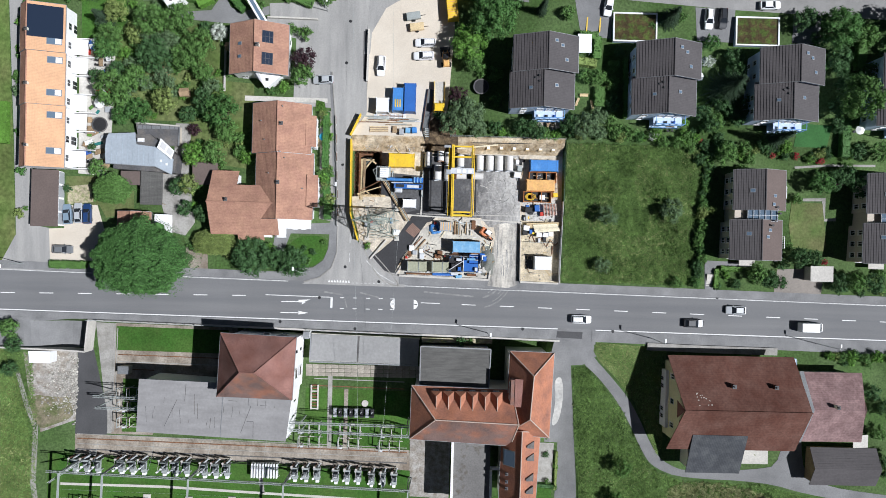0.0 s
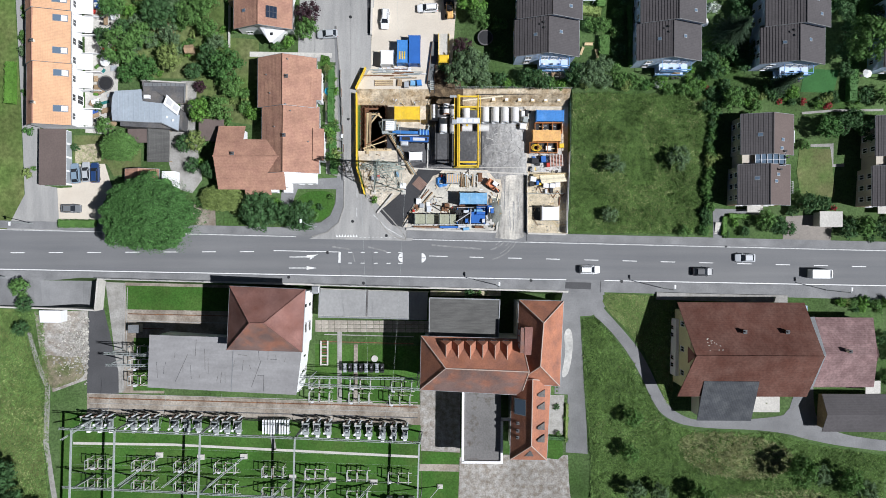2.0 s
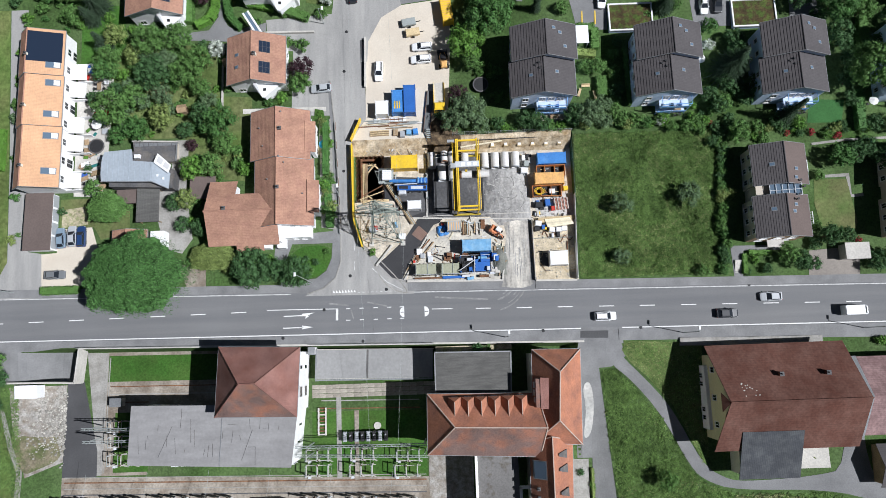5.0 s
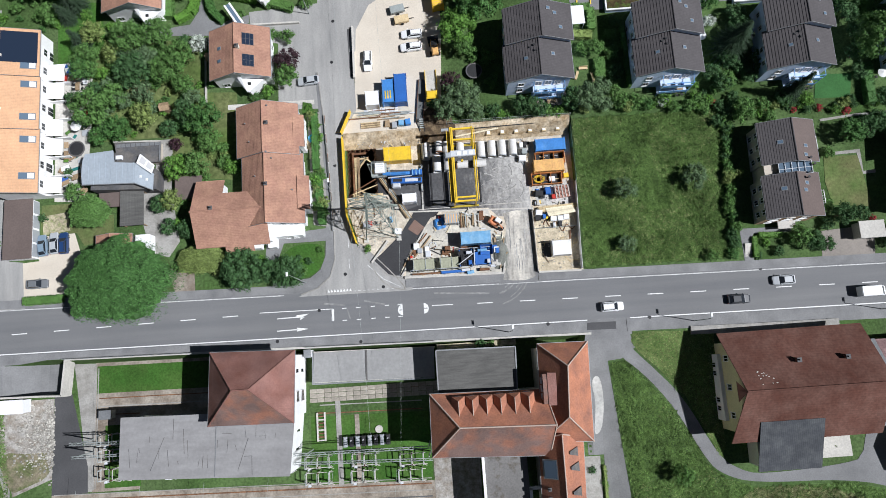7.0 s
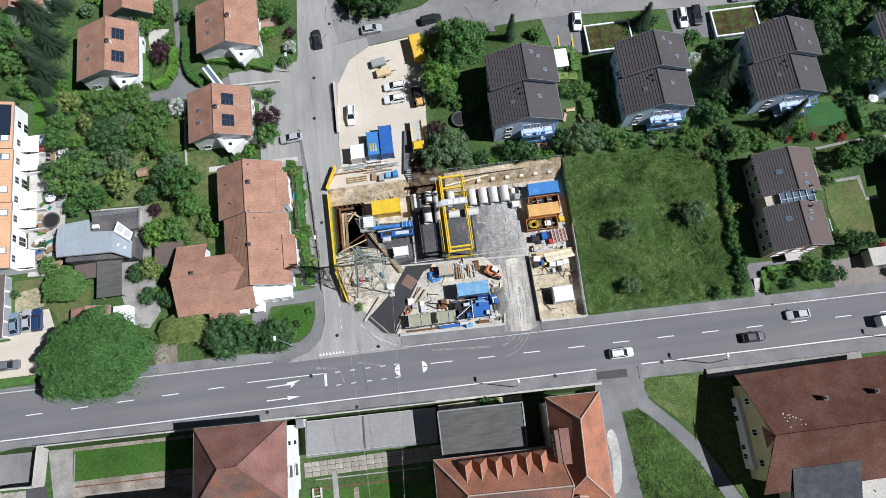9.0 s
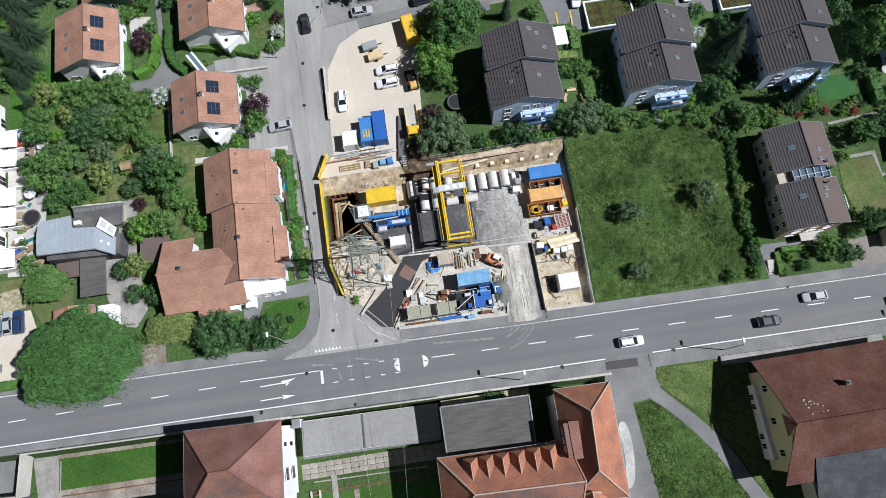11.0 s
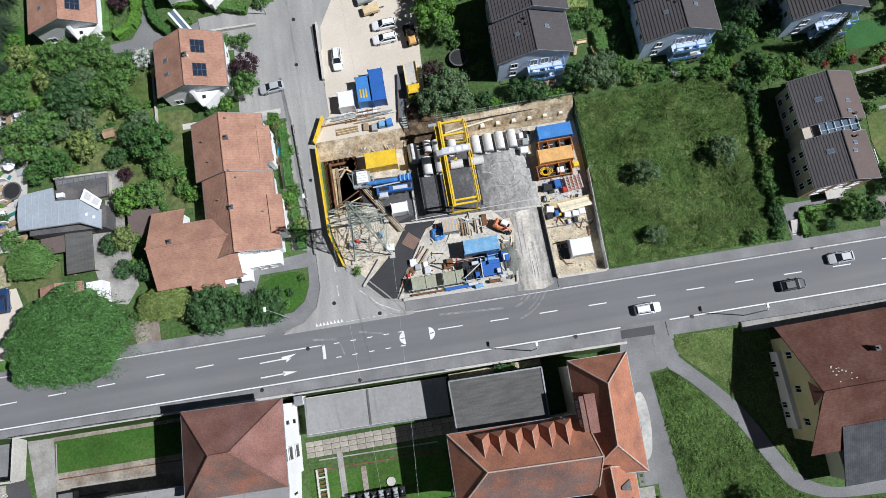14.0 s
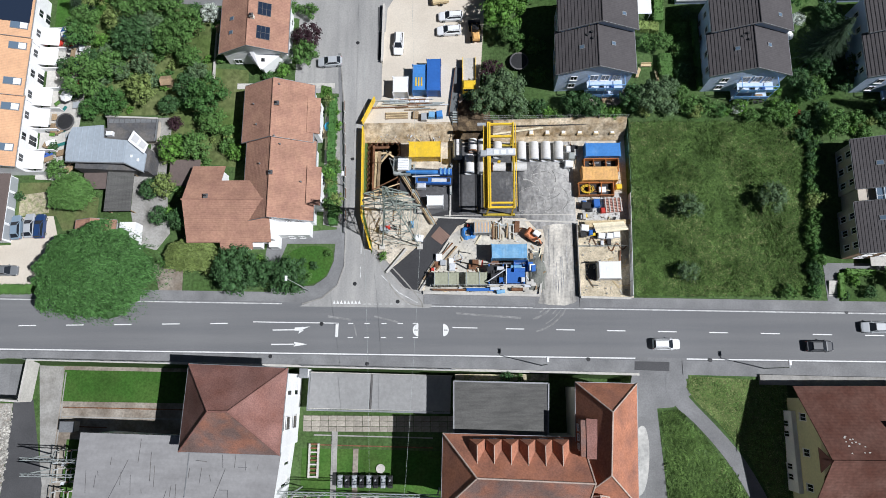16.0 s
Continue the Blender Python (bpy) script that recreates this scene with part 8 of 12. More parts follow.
# small excavator, orange
ex = thing("mini_excavator", "orange mini excavator with a white cab roof", "excavator", 11.4, 18.6, 0.05, -35)
for s in (-1, 1):
    part("track", M().cham(-1.1, s * 0.75 - 0.2, 0, 1.1, s * 0.75 + 0.2, 0.55, 0.12), TYRE, ex)
up = part("house", M().cham(-1.2, -0.85, 0.6, 0.7, 0.85, 1.5, 0.25), SALMON, ex)
part("engine_hood", M().cham(-1.5, -0.8, 0.7, -0.5, 0.8, 1.75, 0.3), SALMON, up)
part("cab", M().cham(-0.4, -0.05, 1.5, 0.8, 0.85, 2.4, 0.1), WHITE, ex, "white roofed cab")
part("boom", M().beam((0.5, -0.35, 1.3), (1.1, -0.35, 2.5), 0.25).beam((1.1, -0.35, 2.5), (1.7, -0.35, 1.0), 0.2), SALMON, ex)
part("bucket", M().cham(1.4, -0.7, 0.2, 1.95, 0.0, 0.9, 0.15), DARK_METAL, ex)

# retained soil bank along the north edge, its anchor blocks and fences
bank = M()
xs = [-18.5 + i * 0.8 for i in range(59)]
vs, fs = [], []
for i, x in enumerate(xs):
    top = land(x, 39.4) + (0.08 if x < -3 else 0.08 + 0.7 * ss(-3, 3, x))
    for j, (y, z) in enumerate(((36.15, 0.06), (36.9, 0.22), (37.6, 0.52), (38.4, 0.86), (39.5, 1.0))):
        w = noise.noise(Vector((x * 0.7, y * 0.9, 3.1)))
        vs.append((x, y + w * 0.25 * (0 < j < 4), max(0.03, z * top + w * 0.3 * (0 < j < 4))))
for i in range(len(xs) - 1):
    for j in range(4):
        a = i * 5 + j
        fs.append((a, a + 5, a + 6, a + 1))
dark = [f for f in fs if -3.0 < vs[f[0]][0] < 4.2]
# Part of the bank redrawn darker, tree shade included in the colour.
tagged(part("damp_bank", M().add([(x, y, z + 0.03) for x, y, z in vs], dark), SHADED_SOIL), "dark soil hollow beside the steel stair, shade in its colour", "soil", kind="structure")
# Dark bar with a rusty rail along each edge, sloping to the site.
gw = thing("steel_gangway", "dark raised strip leading down to the building site", "gangway", 0, 0, 0)
part("deck", M().beam((-1.35, 49.7, land(-1.35, 49.7) + 0.22), (-2.5, 40.6, land(-2.5, 40.6) + 0.22), 1.5, 0.16), DARK_GREY, gw)
for sd in (-0.72, 0.72):
    part("kick_rail", M().beam((-1.35 + sd, 49.7, land(-1.35, 49.7) + 0.45), (-2.5 + sd, 40.6, land(-2.5, 40.6) + 0.45), 0.08, 0.4), RUST, gw)
# Same soil colour beyond the bank, darkened for the shade under the trees.
sheet("bare_soil", [(-2.8, 39.3), (4.4, 39.3), (3.6, 44.2), (0.4, 44.6), (-1.8, 42.6)], SHADED_SOIL, 0.08, 1.0, "bare dark soil under the trees, their shade in its colour", "ground")
tagged(part("soil_bank", bank.add(vs, fs), BANK_SOIL), "bare tan soil bank behind the site", "soil bank", kind="structure")
for i in range(6):
    x = 11.4 + i * 2.85
    b = thing("anchor_block", "pale anchor block on the soil bank", "anchor", x, 37.4, 1.0, group="anchor blocks")
    part("block", M().cham(-0.45, -0.5, -0.6, 0.45, 0.5, 0.35, 0.08), PALE_WOOD, b)
    part("cap", M().box(-0.3, -0.3, 0.35, 0.3, 0.3, 0.42), WHITE, b)
single("bank_plank", M().beam((4.6, 37.0, 1.5), (13.4, 37.9, 2.2), 0.3, 0.12), CREAM_BOARD, "long pale plank lying on the soil bank", "plank")
single("bank_hose", M().tube((8, 38.2, 2.3), (26, 38.4, 2.4), 0.1, 8), DARK_METAL, "black hose along the bank", "hose")


def mesh_fence(pts, label, h=2.0, z=0.0, material=GALV, solid=None):
    th = thing("site_fence", label, "fence", 0, 0, 0)
    p = along(pts, 2.4)
    for x, y in p:
        part("post", M().beam((x, y, z), (x, y, z + h), 0.09), material, th)
    for (x0, y0), (x1, y1) in zip(p, p[1:]):
        m = M()
        if solid:
            m.beam((x0, y0, z + h * 0.5), (x1, y1, z + h * 0.5), 0.06, h * 0.9)
        else:
            for k in range(1, 12):
                a, b = x0 + (x1 - x0) * k / 12, y0 + (y1 - y0) * k / 12
                m.beam((a, b, z + 0.1), (a, b, z + h - 0.1), 0.022)
            for k in (0.1, h - 0.1, h * 0.5):
                m.beam((x0, y0, z + k), (x1, y1, z + k), 0.035)
        part("panel", m, solid or material, th)


mesh_fence([(28.1, 39.0), (28.2, 26.0)], "green wire mesh fence beside the meadow", 2.2, 0.0, mat("fence_green", (0.10, 0.2, 0.15), 0.6))
mesh_fence([(28.1, 26.0), (27.6, 8.2)], "pale panel fence beside the meadow", 2.0, 0.0, GALV, WHITE)
mesh_fence([(3.0, 39.5), (28.0, 39.3)], "wire mesh fence above the soil bank", 2.0, 2.2)
mesh_fence([(27.4, 16.9), (18.9, 16.9)], "low wire fence across the gravel", 1.1)
mesh_fence([(18.9, 20.9), (19.0, 8.2)], "grey barrier beside the site track", 1.0, 0.0, GALV, PALE_CONCRETE)
kb = M()
strip(kb, [(-7.6, 8.9), (12.2, 8.4)], 0.45, 0, 0.5, False)
strip(kb, [(12.2, 8.4), (12.6, 10.8)], 0.35, 0, 0.4, False)
strip(kb, [(19.2, 8.1), (27.6, 7.9)], 0.35, 0, 0.4, False)
tagged(part("site_edge_wall", kb, PALE_CONCRETE), "pale concrete edge wall of the site", "wall", kind="structure")
single("ramp_kerb", M().beam((-14.0, 12.4, 0.25), (-10.6, 16.6, 0.25), 0.35, 0.5), PALE_CONCRETE, "pale concrete barrier beside the ramp", "barrier")
single("ramp_kerb", M().beam((-8.2, 9.2, 0.2), (-2.9, 17.6, 0.2), 0.3, 0.4), PALE_CONCRETE, "pale concrete barrier beside the ramp", "barrier")
sheet("pale_gravel_bed", [(19.3, 8.3), (27.4, 8.1), (27.8, 21.6), (19.2, 21.6)], GRAVEL_BED, 0.05, 1e9, "pale gravel bed inside the fence", "gravel", flat=0.0)
# Dark patch painted as the white housing's cast shadow.
sheet("dark_grate", [(20.2, 11.0), (21.9, 11.0), (21.9, 13.8), (20.2, 13.8)], PATCHED_ASPHALT, 0.06, 1e9, "dark painted shadow beside the white housing", "sump", flat=0.0)
sheet("slurry", [(10.2, 15.2), (12.6, 16.2), (13.6, 12.4), (12.4, 9.8), (10.4, 10.4)], mat("grey_slurry", (0.22, 0.23, 0.2), 0.6, 0.15, 0.4, 3.0, 0.3), 0.07, 1e9, "grey spoil slurry beside the plant", "slurry", flat=0.0)

# clutter, stacked materials
for i, (x, y, w, d, h, mt, lab) in enumerate((
        (20.6, 24.0, 1.6, 1.2, 1.1, DARK_METAL, "black engine unit"), (22.4, 24.4, 1.1, 1.4, 1.2, DEEP_BLUE, "blue generator"), (23.6, 23.2, 0.9, 0.9, 0.8, RED, "red gas bottle crate"),
        (26.4, 27.4, 1.0, 0.9, 1.0, YELLOW, "yellow tool crate"), (20.2, 20.0, 1.3, 1.1, 1.2, WHITE, "white pallet tank"), (19.9, 18.9, 1.1, 0.9, 1.0, DARK_METAL, "black plastic bin"),
        (23.0, 18.6, 1.2, 1.0, 1.1, WHITE, "white pallet tank"), (24.4, 18.6, 1.1, 1.0, 1.1, WHITE, "white pallet tank"), (25.6, 18.8, 1.1, 1.0, 1.0, WHITE, "white pallet tank"), (24.0, 19.9, 4.6, 0.6, 0.9, DEEP_BLUE, "blue pump bench"),
        (-6.3, 40.6, 1.1, 1.1, 1.1, SKY_BLUE, "light blue skip bin"), (-4.9, 40.7, 1.1, 1.2, 1.1, BLUE, "blue skip bin"), (-7.7, 40.3, 1.0, 1.3, 0.9, GREY_PAINT, "grey tool box"), (-9.2, 40.8, 1.0, 1.4, 0.5, WOOD, "stack of boards"),
        (18.4, 33.0, 1.0, 1.2, 1.3, GALV, "galvanised tool cage"), (17.9, 31.6, 1.4, 1.2, 1.1, WHITE, "white pallet box"), (19.0, 34.6, 1.2, 1.2, 0.6, DARK_METAL, "dark steel cage"),
        (-14.6, 19.9, 1.6, 1.0, 0.9, GREY_PAINT, "grey compressor"), (-13.9, 20.4, 0.8, 0.8, 0.9, RED, "red compressor"), (-9.6, 20.9, 0.5, 1.2, 0.7, SKY_BLUE, "turquoise barrel"), (-8.4, 18.4, 1.4, 1.2, 0.8, WHITE, "white sack pile"),
        (-6.0, 12.9, 0.5, 0.5, 0.8, RED, "orange-red drum"), (5.6, 9.0, 1.4, 0.6, 0.8, SKY_BLUE, "blue pump"), (0.2, 20.6, 0.5, 0.5, 0.7, RED, "red can"), (8.6, 20.4, 0.9, 2.0, 0.5, RUST, "rusty steel tray"))):
    nm = "_".join(lab.split()[-2:])
    t = thing(nm, lab + " standing on the site ground", lab.split()[-1], x, y, land(x, y) + 0.05, rnd.uniform(-8, 8))
    part("body", M().cham(-w / 2, -d / 2, 0.08, w / 2, d / 2, h, min(w, d) * 0.08), mt, t)
    part("skid", M().box(-w / 2, -d / 2, 0, -w / 2 + 0.12, d / 2, 0.08).box(w / 2 - 0.12, -d / 2, 0, w / 2, d / 2, 0.08), WOOD, t)
for i in range(6):
    single("timber_plank", M().beam((-14.6, 40.2 + i * 0.22, land(-12, 41) + 0.2), (-10.6, 40.3 + i * 0.22, land(-12, 41) + 0.2), 0.16, 0.12), PALE_WOOD if i % 2 else WOOD, "long timber plank stacked beside the lot", "plank", group="stacked planks")
    single("timber_plank", M().beam((20.2, 21.0 - i * 0.18, 1.0), (28.0, 21.4 - i * 0.14, 1.0), 0.15, 0.08), PALE_WOOD, "long pale plank on the pump bench", "plank", group="planks on the bench")
for i in range(2):
    single("steel_pipe", M().tube((-15, 43.4 - 0.5 * i, land(-12, 43) + 0.15), (-4, 43.2 - 0.5 * i, land(-8, 43) + 0.15), 0.1, 8), RUST if i else GALV, "long thin steel pipe at the lot edge", "pipe", group="steel pipes")
lad = thing("access_ladder", "dark steel stair leading down to the site", "stair", -2.6, 36.6, 0)
for s in (0, 1.0):
    part("stringer", M().beam((s, 0, 0.05), (s, 4.6, 2.4), 0.08, 0.25), DARK_METAL, lad)
for i in range(12):
    part("tread", M().box(0, 0.1 + i * 0.38, 0.1 + i * 0.19, 1.0, 0.36 + i * 0.38, 0.14 + i * 0.19), GALV, lad)

# open bins: dividers and loads; stacked reinforcing mesh; boards
for bx, by, w in ((23.4, 31.2, 2.2), (22.4, 26.9, 2.3)):
    host = [o for o in bpy.data.objects if o.name.startswith("steel_bin") and o.parent is None and abs(o.matrix_basis.translation.y - by) < 0.1][0]
    for u in (-1.2, 0.9):
        part("divider", M().box(u - 0.06, -w / 2, 0.2, u + 0.06, w / 2, 1.25), ORANGE, host)
    part("load", M().box(-2.7, -w / 2 + 0.1, 0.2, 2.7, w / 2 - 0.1, 0.45), DARK_METAL, host, "dark load on the bin floor")
single("white_crate", M().cham(22.9, 26.3, 0.5, 24.1, 27.3, 1.2, 0.06), WHITE, "white crate standing in the skip", "crate")
ms = thing("mesh_stack", "stack of pinkish reinforcing mats with pale spacers", "stack", 25.3, 24.1, 0.1, 4)
for i in range(9):
    part("mat_bar", M().box(-1.5, -1.2 + i * 0.28, 0.1 + 0.02 * (i % 3), 1.5, -1.05 + i * 0.28, 0.75), mat("pink_primer", (0.5, 0.26, 0.2), 0.8) if i == 0 else bpy.data.materials["pink_primer"], ms)
for i in range(5):
    part("spacer", M().box(-1.4 + i * 0.66, -1.25, 0.78, -1.22 + i * 0.66, 1.3, 0.86), PALE_CONCRETE, ms)
for i in range(5):
    single("cream_board", M().beam((21.6 + 0.1 * i, 20.6 - i * 0.36, 1.15 + 0.05 * i), (26.9 + 0.15 * i, 20.9 - i * 0.3, 1.2 + 0.05 * i), 0.34, 0.05), CREAM_BOARD, "long cream board laid over the pump bench", "board", group="cream boards")
for x, y, z in ((21.6, 19.0, 0.1), (22.4, 20.8, 0.1), (26.6, 20.6, 0.1), (20.4, 22.3, 0.1)):
    single("yellow_crate", M().cham(x - 0.4, y - 0.3, z, x + 0.4, y + 0.3, z + 0.6, 0.05), YELLOW, "small yellow plastic crate on the dirt", "crate", group="yellow crates")
single("road_plate", M().beam((-6.0, 22.3, 0.09), (19.2, 21.2, 0.09), 0.3, 0.08), PALE_CONCRETE, "long pale kerb across the pad", "kerb")
single("pad_kerb", M().box(-3.2, 22.4, 0.04, -2.9, 35.9, 0.2), PALE_CONCRETE, "pale concrete kerb beside the pipe store", "kerb")
# Low dark bars along the pad, parallel to the crane girders.
for x in (-1.0, 1.6, 2.9, 8.9):
    single("pipe_sleeper", M().box(x - 0.15, 23.2, 0.04, x + 0.15, 35.2, 0.16), DARK_METAL, "long dark bar lying on the pad under the crane", "rail", group="pipe sleepers")
# screens, bars and boxes on the separation plant
for i in range(6):
    part("guard_bar", M().beam((3.6 + i * 1.15, 9.9, 2.05), (3.6 + i * 1.15, 9.9, 3.0), 0.06), PALE_GREY, sp)
part("guard_rail", M().beam((3.5, 9.9, 3.0), (9.7, 9.9, 3.0), 0.07), PALE_GREY, sp)
part("guard_rail", M().beam((3.5, 13.5, 3.0), (9.7, 13.5, 3.0), 0.07), PALE_GREY, sp)
for x, y, w, d, z, h, mt in ((4.3, 11.2, 0.9, 1.2, 2.05, 0.9, DARK_METAL), (5.5, 12.7, 1.2, 0.6, 2.05, 0.7, PALE_GREY), (5.6, 10.7, 0.7, 0.9, 2.05, 0.6, DEEP_BLUE), (9.2, 10.7, 0.6, 0.8, 2.6, 0.6, PALE_GREY), (7.4, 13.2, 0.8, 0.5, 2.05, 1.0, DARK_METAL), (4.6, 9.5, 1.6, 0.5, 0.3, 0.8, PALE_GREY), (8.4, 9.4, 2.0, 0.5, 0.2, 0.7, RUST)):
    part("unit", M().cham(x - w / 2, y - d / 2, z, x + w / 2, y + d / 2, z + h, 0.06), mt, sp)
for x0, y0, x1, y1 in ((3.3, 10.4, 6.3, 12.4), (6.5, 13.0, 9.6, 12.7), (6.4, 10.0, 6.5, 13.3)):
    part("conduit", M().tube((x0, y0, 2.9), (x1, y1, 3.1), 0.09, 8), PALE_GREY, sp)
for i in range(9):
    single("tank_rail", M().beam((-6.3 + i * 1.2, 9.85, 0.1), (-6.3 + i * 1.2, 9.85, 2.9), 0.06).beam((-6.3 + i * 1.2, 9.85, 2.9), (-5.1 + i * 1.2, 9.85, 2.9), 0.06), PALE_GREY, "grey handrail bay beside the tanks", "railing", group="tank railing")
# steel frames beside the pump unit
for x in (4.4, 5.0, 5.6, 7.2, 8.0):
    single("trestle", M().beam((x, 18.2, 0.1), (x, 21.0, 0.1), 0.2, 0.3).beam((x, 18.2, 0.4), (x, 20.8, 0.4), 0.14), rnd.choice([PALE_GREY, RUST, WOOD, PALE_CONCRETE]), "low steel trestle standing on the dirt", "trestle", group="site trestles")
for i in range(110):
    zone = rnd.choice([(-16.2, 17.5, -11.5, 25.5), (-16, 36.6, -5, 39.4), (-6, 12.5, 3.5, 18.5), (19.6, 18, 27.4, 26), (9.8, 9.4, 12.6, 17), (-4, 9.0, 12, 9.4), (3.6, 17.4, 9.6, 21.6), (19.6, 9, 27.2, 16.4), (16.8, 30.5, 20.2, 35.4)])
    x, y, a, l = rnd.uniform(zone[0], zone[2]), rnd.uniform(zone[1], zone[3]), rnd.uniform(0, 3.14), rnd.uniform(0.3, 1.2)
    if -13.9 + (y - 12.6) * 0.84 < x < -6 + (y - 12.6) * 0.7 and y < 22:
        continue
    z = 0.12 + (0.25 * (y - 36.2) if y > 36.2 and x < 0 else 0)
    single("timber_offcut", M().beam((x - math.cos(a) * l, y - math.sin(a) * l, z), (x + math.cos(a) * l, y + math.sin(a) * l, z + rnd.uniform(0, 0.3)), rnd.uniform(0.1, 0.24), 0.1),
           rnd.choice([PALE_WOOD, CREAM_BOARD, WOOD, RUST, PALE_GREY, DARK_METAL, PALE_CONCRETE]), "loose offcut lying about the building site", "scrap", group="offcuts on the ground")
for i in range(26):
    zone = rnd.choice([(-5.5, 12.8, 3.0, 17.5), (19.8, 17.2, 27, 19.4), (20, 22, 23.4, 25.6), (16.8, 30.5, 20.0, 35.0), (9.9, 10, 12, 16)])
    x, y, w, d = rnd.uniform(zone[0], zone[2]), rnd.uniform(zone[1], zone[3]), rnd.uniform(0.25, 0.7), rnd.uniform(0.25, 0.7)
    single("site_box", M().cham(x - w, y - d, 0.05, x + w, y + d, rnd.uniform(0.3, 1.0), 0.08), rnd.choice([PALE_GREY, WHITE, DARK_METAL, GREY_PAINT, RUST, DEEP_BLUE, PALE_CONCRETE, WOOD]), "small box of tools and fittings on site", "box", group="site boxes")
for i in range(14):
    x, y, l = rnd.uniform(-14.5, -4.5), rnd.uniform(41.6, 43.9), rnd.uniform(1.5, 3.6)
    single("stacked_beam", M().beam((x - l, y, land(x, y) + 0.15), (x + l, y + rnd.uniform(-0.15, 0.15), land(x, y) + 0.2 + 0.04 * i), 0.2, 0.14), rnd.choice([PALE_GREY, CREAM_BOARD, RUST, WOOD, PALE_CONCRETE, GALV]), "long beam stacked at the edge of the lot", "beam", group="beams at the lot")
for i in range(8):
    x, y = -13.5 + i * 0.9, 44.1 + rnd.uniform(-0.3, 0.1)
    single("formwork_sheet", M().beam((x, y - 0.8, land(x, y) + 0.12), (x + 0.1, y + 0.1, land(x, y) + 0.16), 0.7, 0.08), WHITE if i % 2 else PALE_GREY, "pale formwork sheet lying in the lot", "sheet", group="formwork sheets")
# hoses and tools hanging over the pit
for i in range(2):
    single("pit_timber", M().beam((-17.2 + i * 0.5, 26.6 + i * 0.7, 0.45), (-12.0 - i * 0.3, 28.4 + i * 1.2, 0.4), 0.16), (PALE_WOOD, RUST, GALV, WOOD, PALE_GREY)[i], "beam laid across the shaft", "beam", group="beams over the shaft")
# rubble and stones in heaps
st = M()
for i in range(1500):
    zone = rnd.choice([(-17, 15, -9, 25.6), (-17.8, 36.6, -3, 39.4), (-6, 9, 12, 21), (19.4, 8.6, 27.4, 21), (20.4, 21, 27.6, 26)])
    x, y = rnd.uniform(zone[0], zone[2]), rnd.uniform(zone[1], zone[3])
    r = 0.03 + 0.15 * rnd.random() ** 3
    if -13.9 + (y - 12.6) * 0.84 < x < -6 + (y - 12.6) * 0.7 and y < 22:
        continue
    z = 0.27 * (y - 36.2) if y > 36.2 and x < 0 else 0.0
    st.cham(x - r, y - r * 0.8, z, x + r, y + r * 0.8, z + 0.04 + r * 1.3, r * 0.5)
tagged(part("site_stones", st, STONES), "scattered pale stones on the site", "stones", kind="stuff")
st = M()
for i in range(1500):
    x, y = -79.7 - abs(rnd.gauss(0, 3.2)), rnd.gauss(-17.5, 3.4)
    if not (-89.5 < x and -27 < y < -10.5):
        continue
    r = 0.05 + 0.2 * rnd.random() ** 2.5
    z = land(x, y)
    st.cham(x - r, y - r * 0.8, z - 0.05, x + r, y + r * 0.8, z + r * 1.2, r * 0.5)
tagged(part("rubble_stones", st, STONES), "pale limestone rubble beside the lane", "stones", kind="stuff")


# ---- switchyard ----
YZ = -3.8


def insulator(m, x, y, z0, z1, r=0.13, n=6):
    """A stack of sheds, all of one piece."""
    k = max(3, int((z1 - z0) / 0.22))
    rings = []
    for i in range(k):
        z = z0 + (z1 - z0) * i / k
        h = (z1 - z0) / k
        rings += [(r * 0.55, z), (r, z + h * 0.25), (r * 0.55, z + h * 0.6)]
    rings.append((r * 0.55, z1))
    vs = [(x + math.cos(t) * a, y + math.sin(t) * a, z) for a, z in rings for t in [6.2832 * i / n for i in range(n)]]
    fs = [(j * n + i, j * n + (i + 1) % n, (j + 1) * n + (i + 1) % n, (j + 1) * n + i) for j in range(len(rings) - 1) for i in range(n)]
    return m.add(vs, fs + [tuple(range(len(vs) - n, len(vs)))])


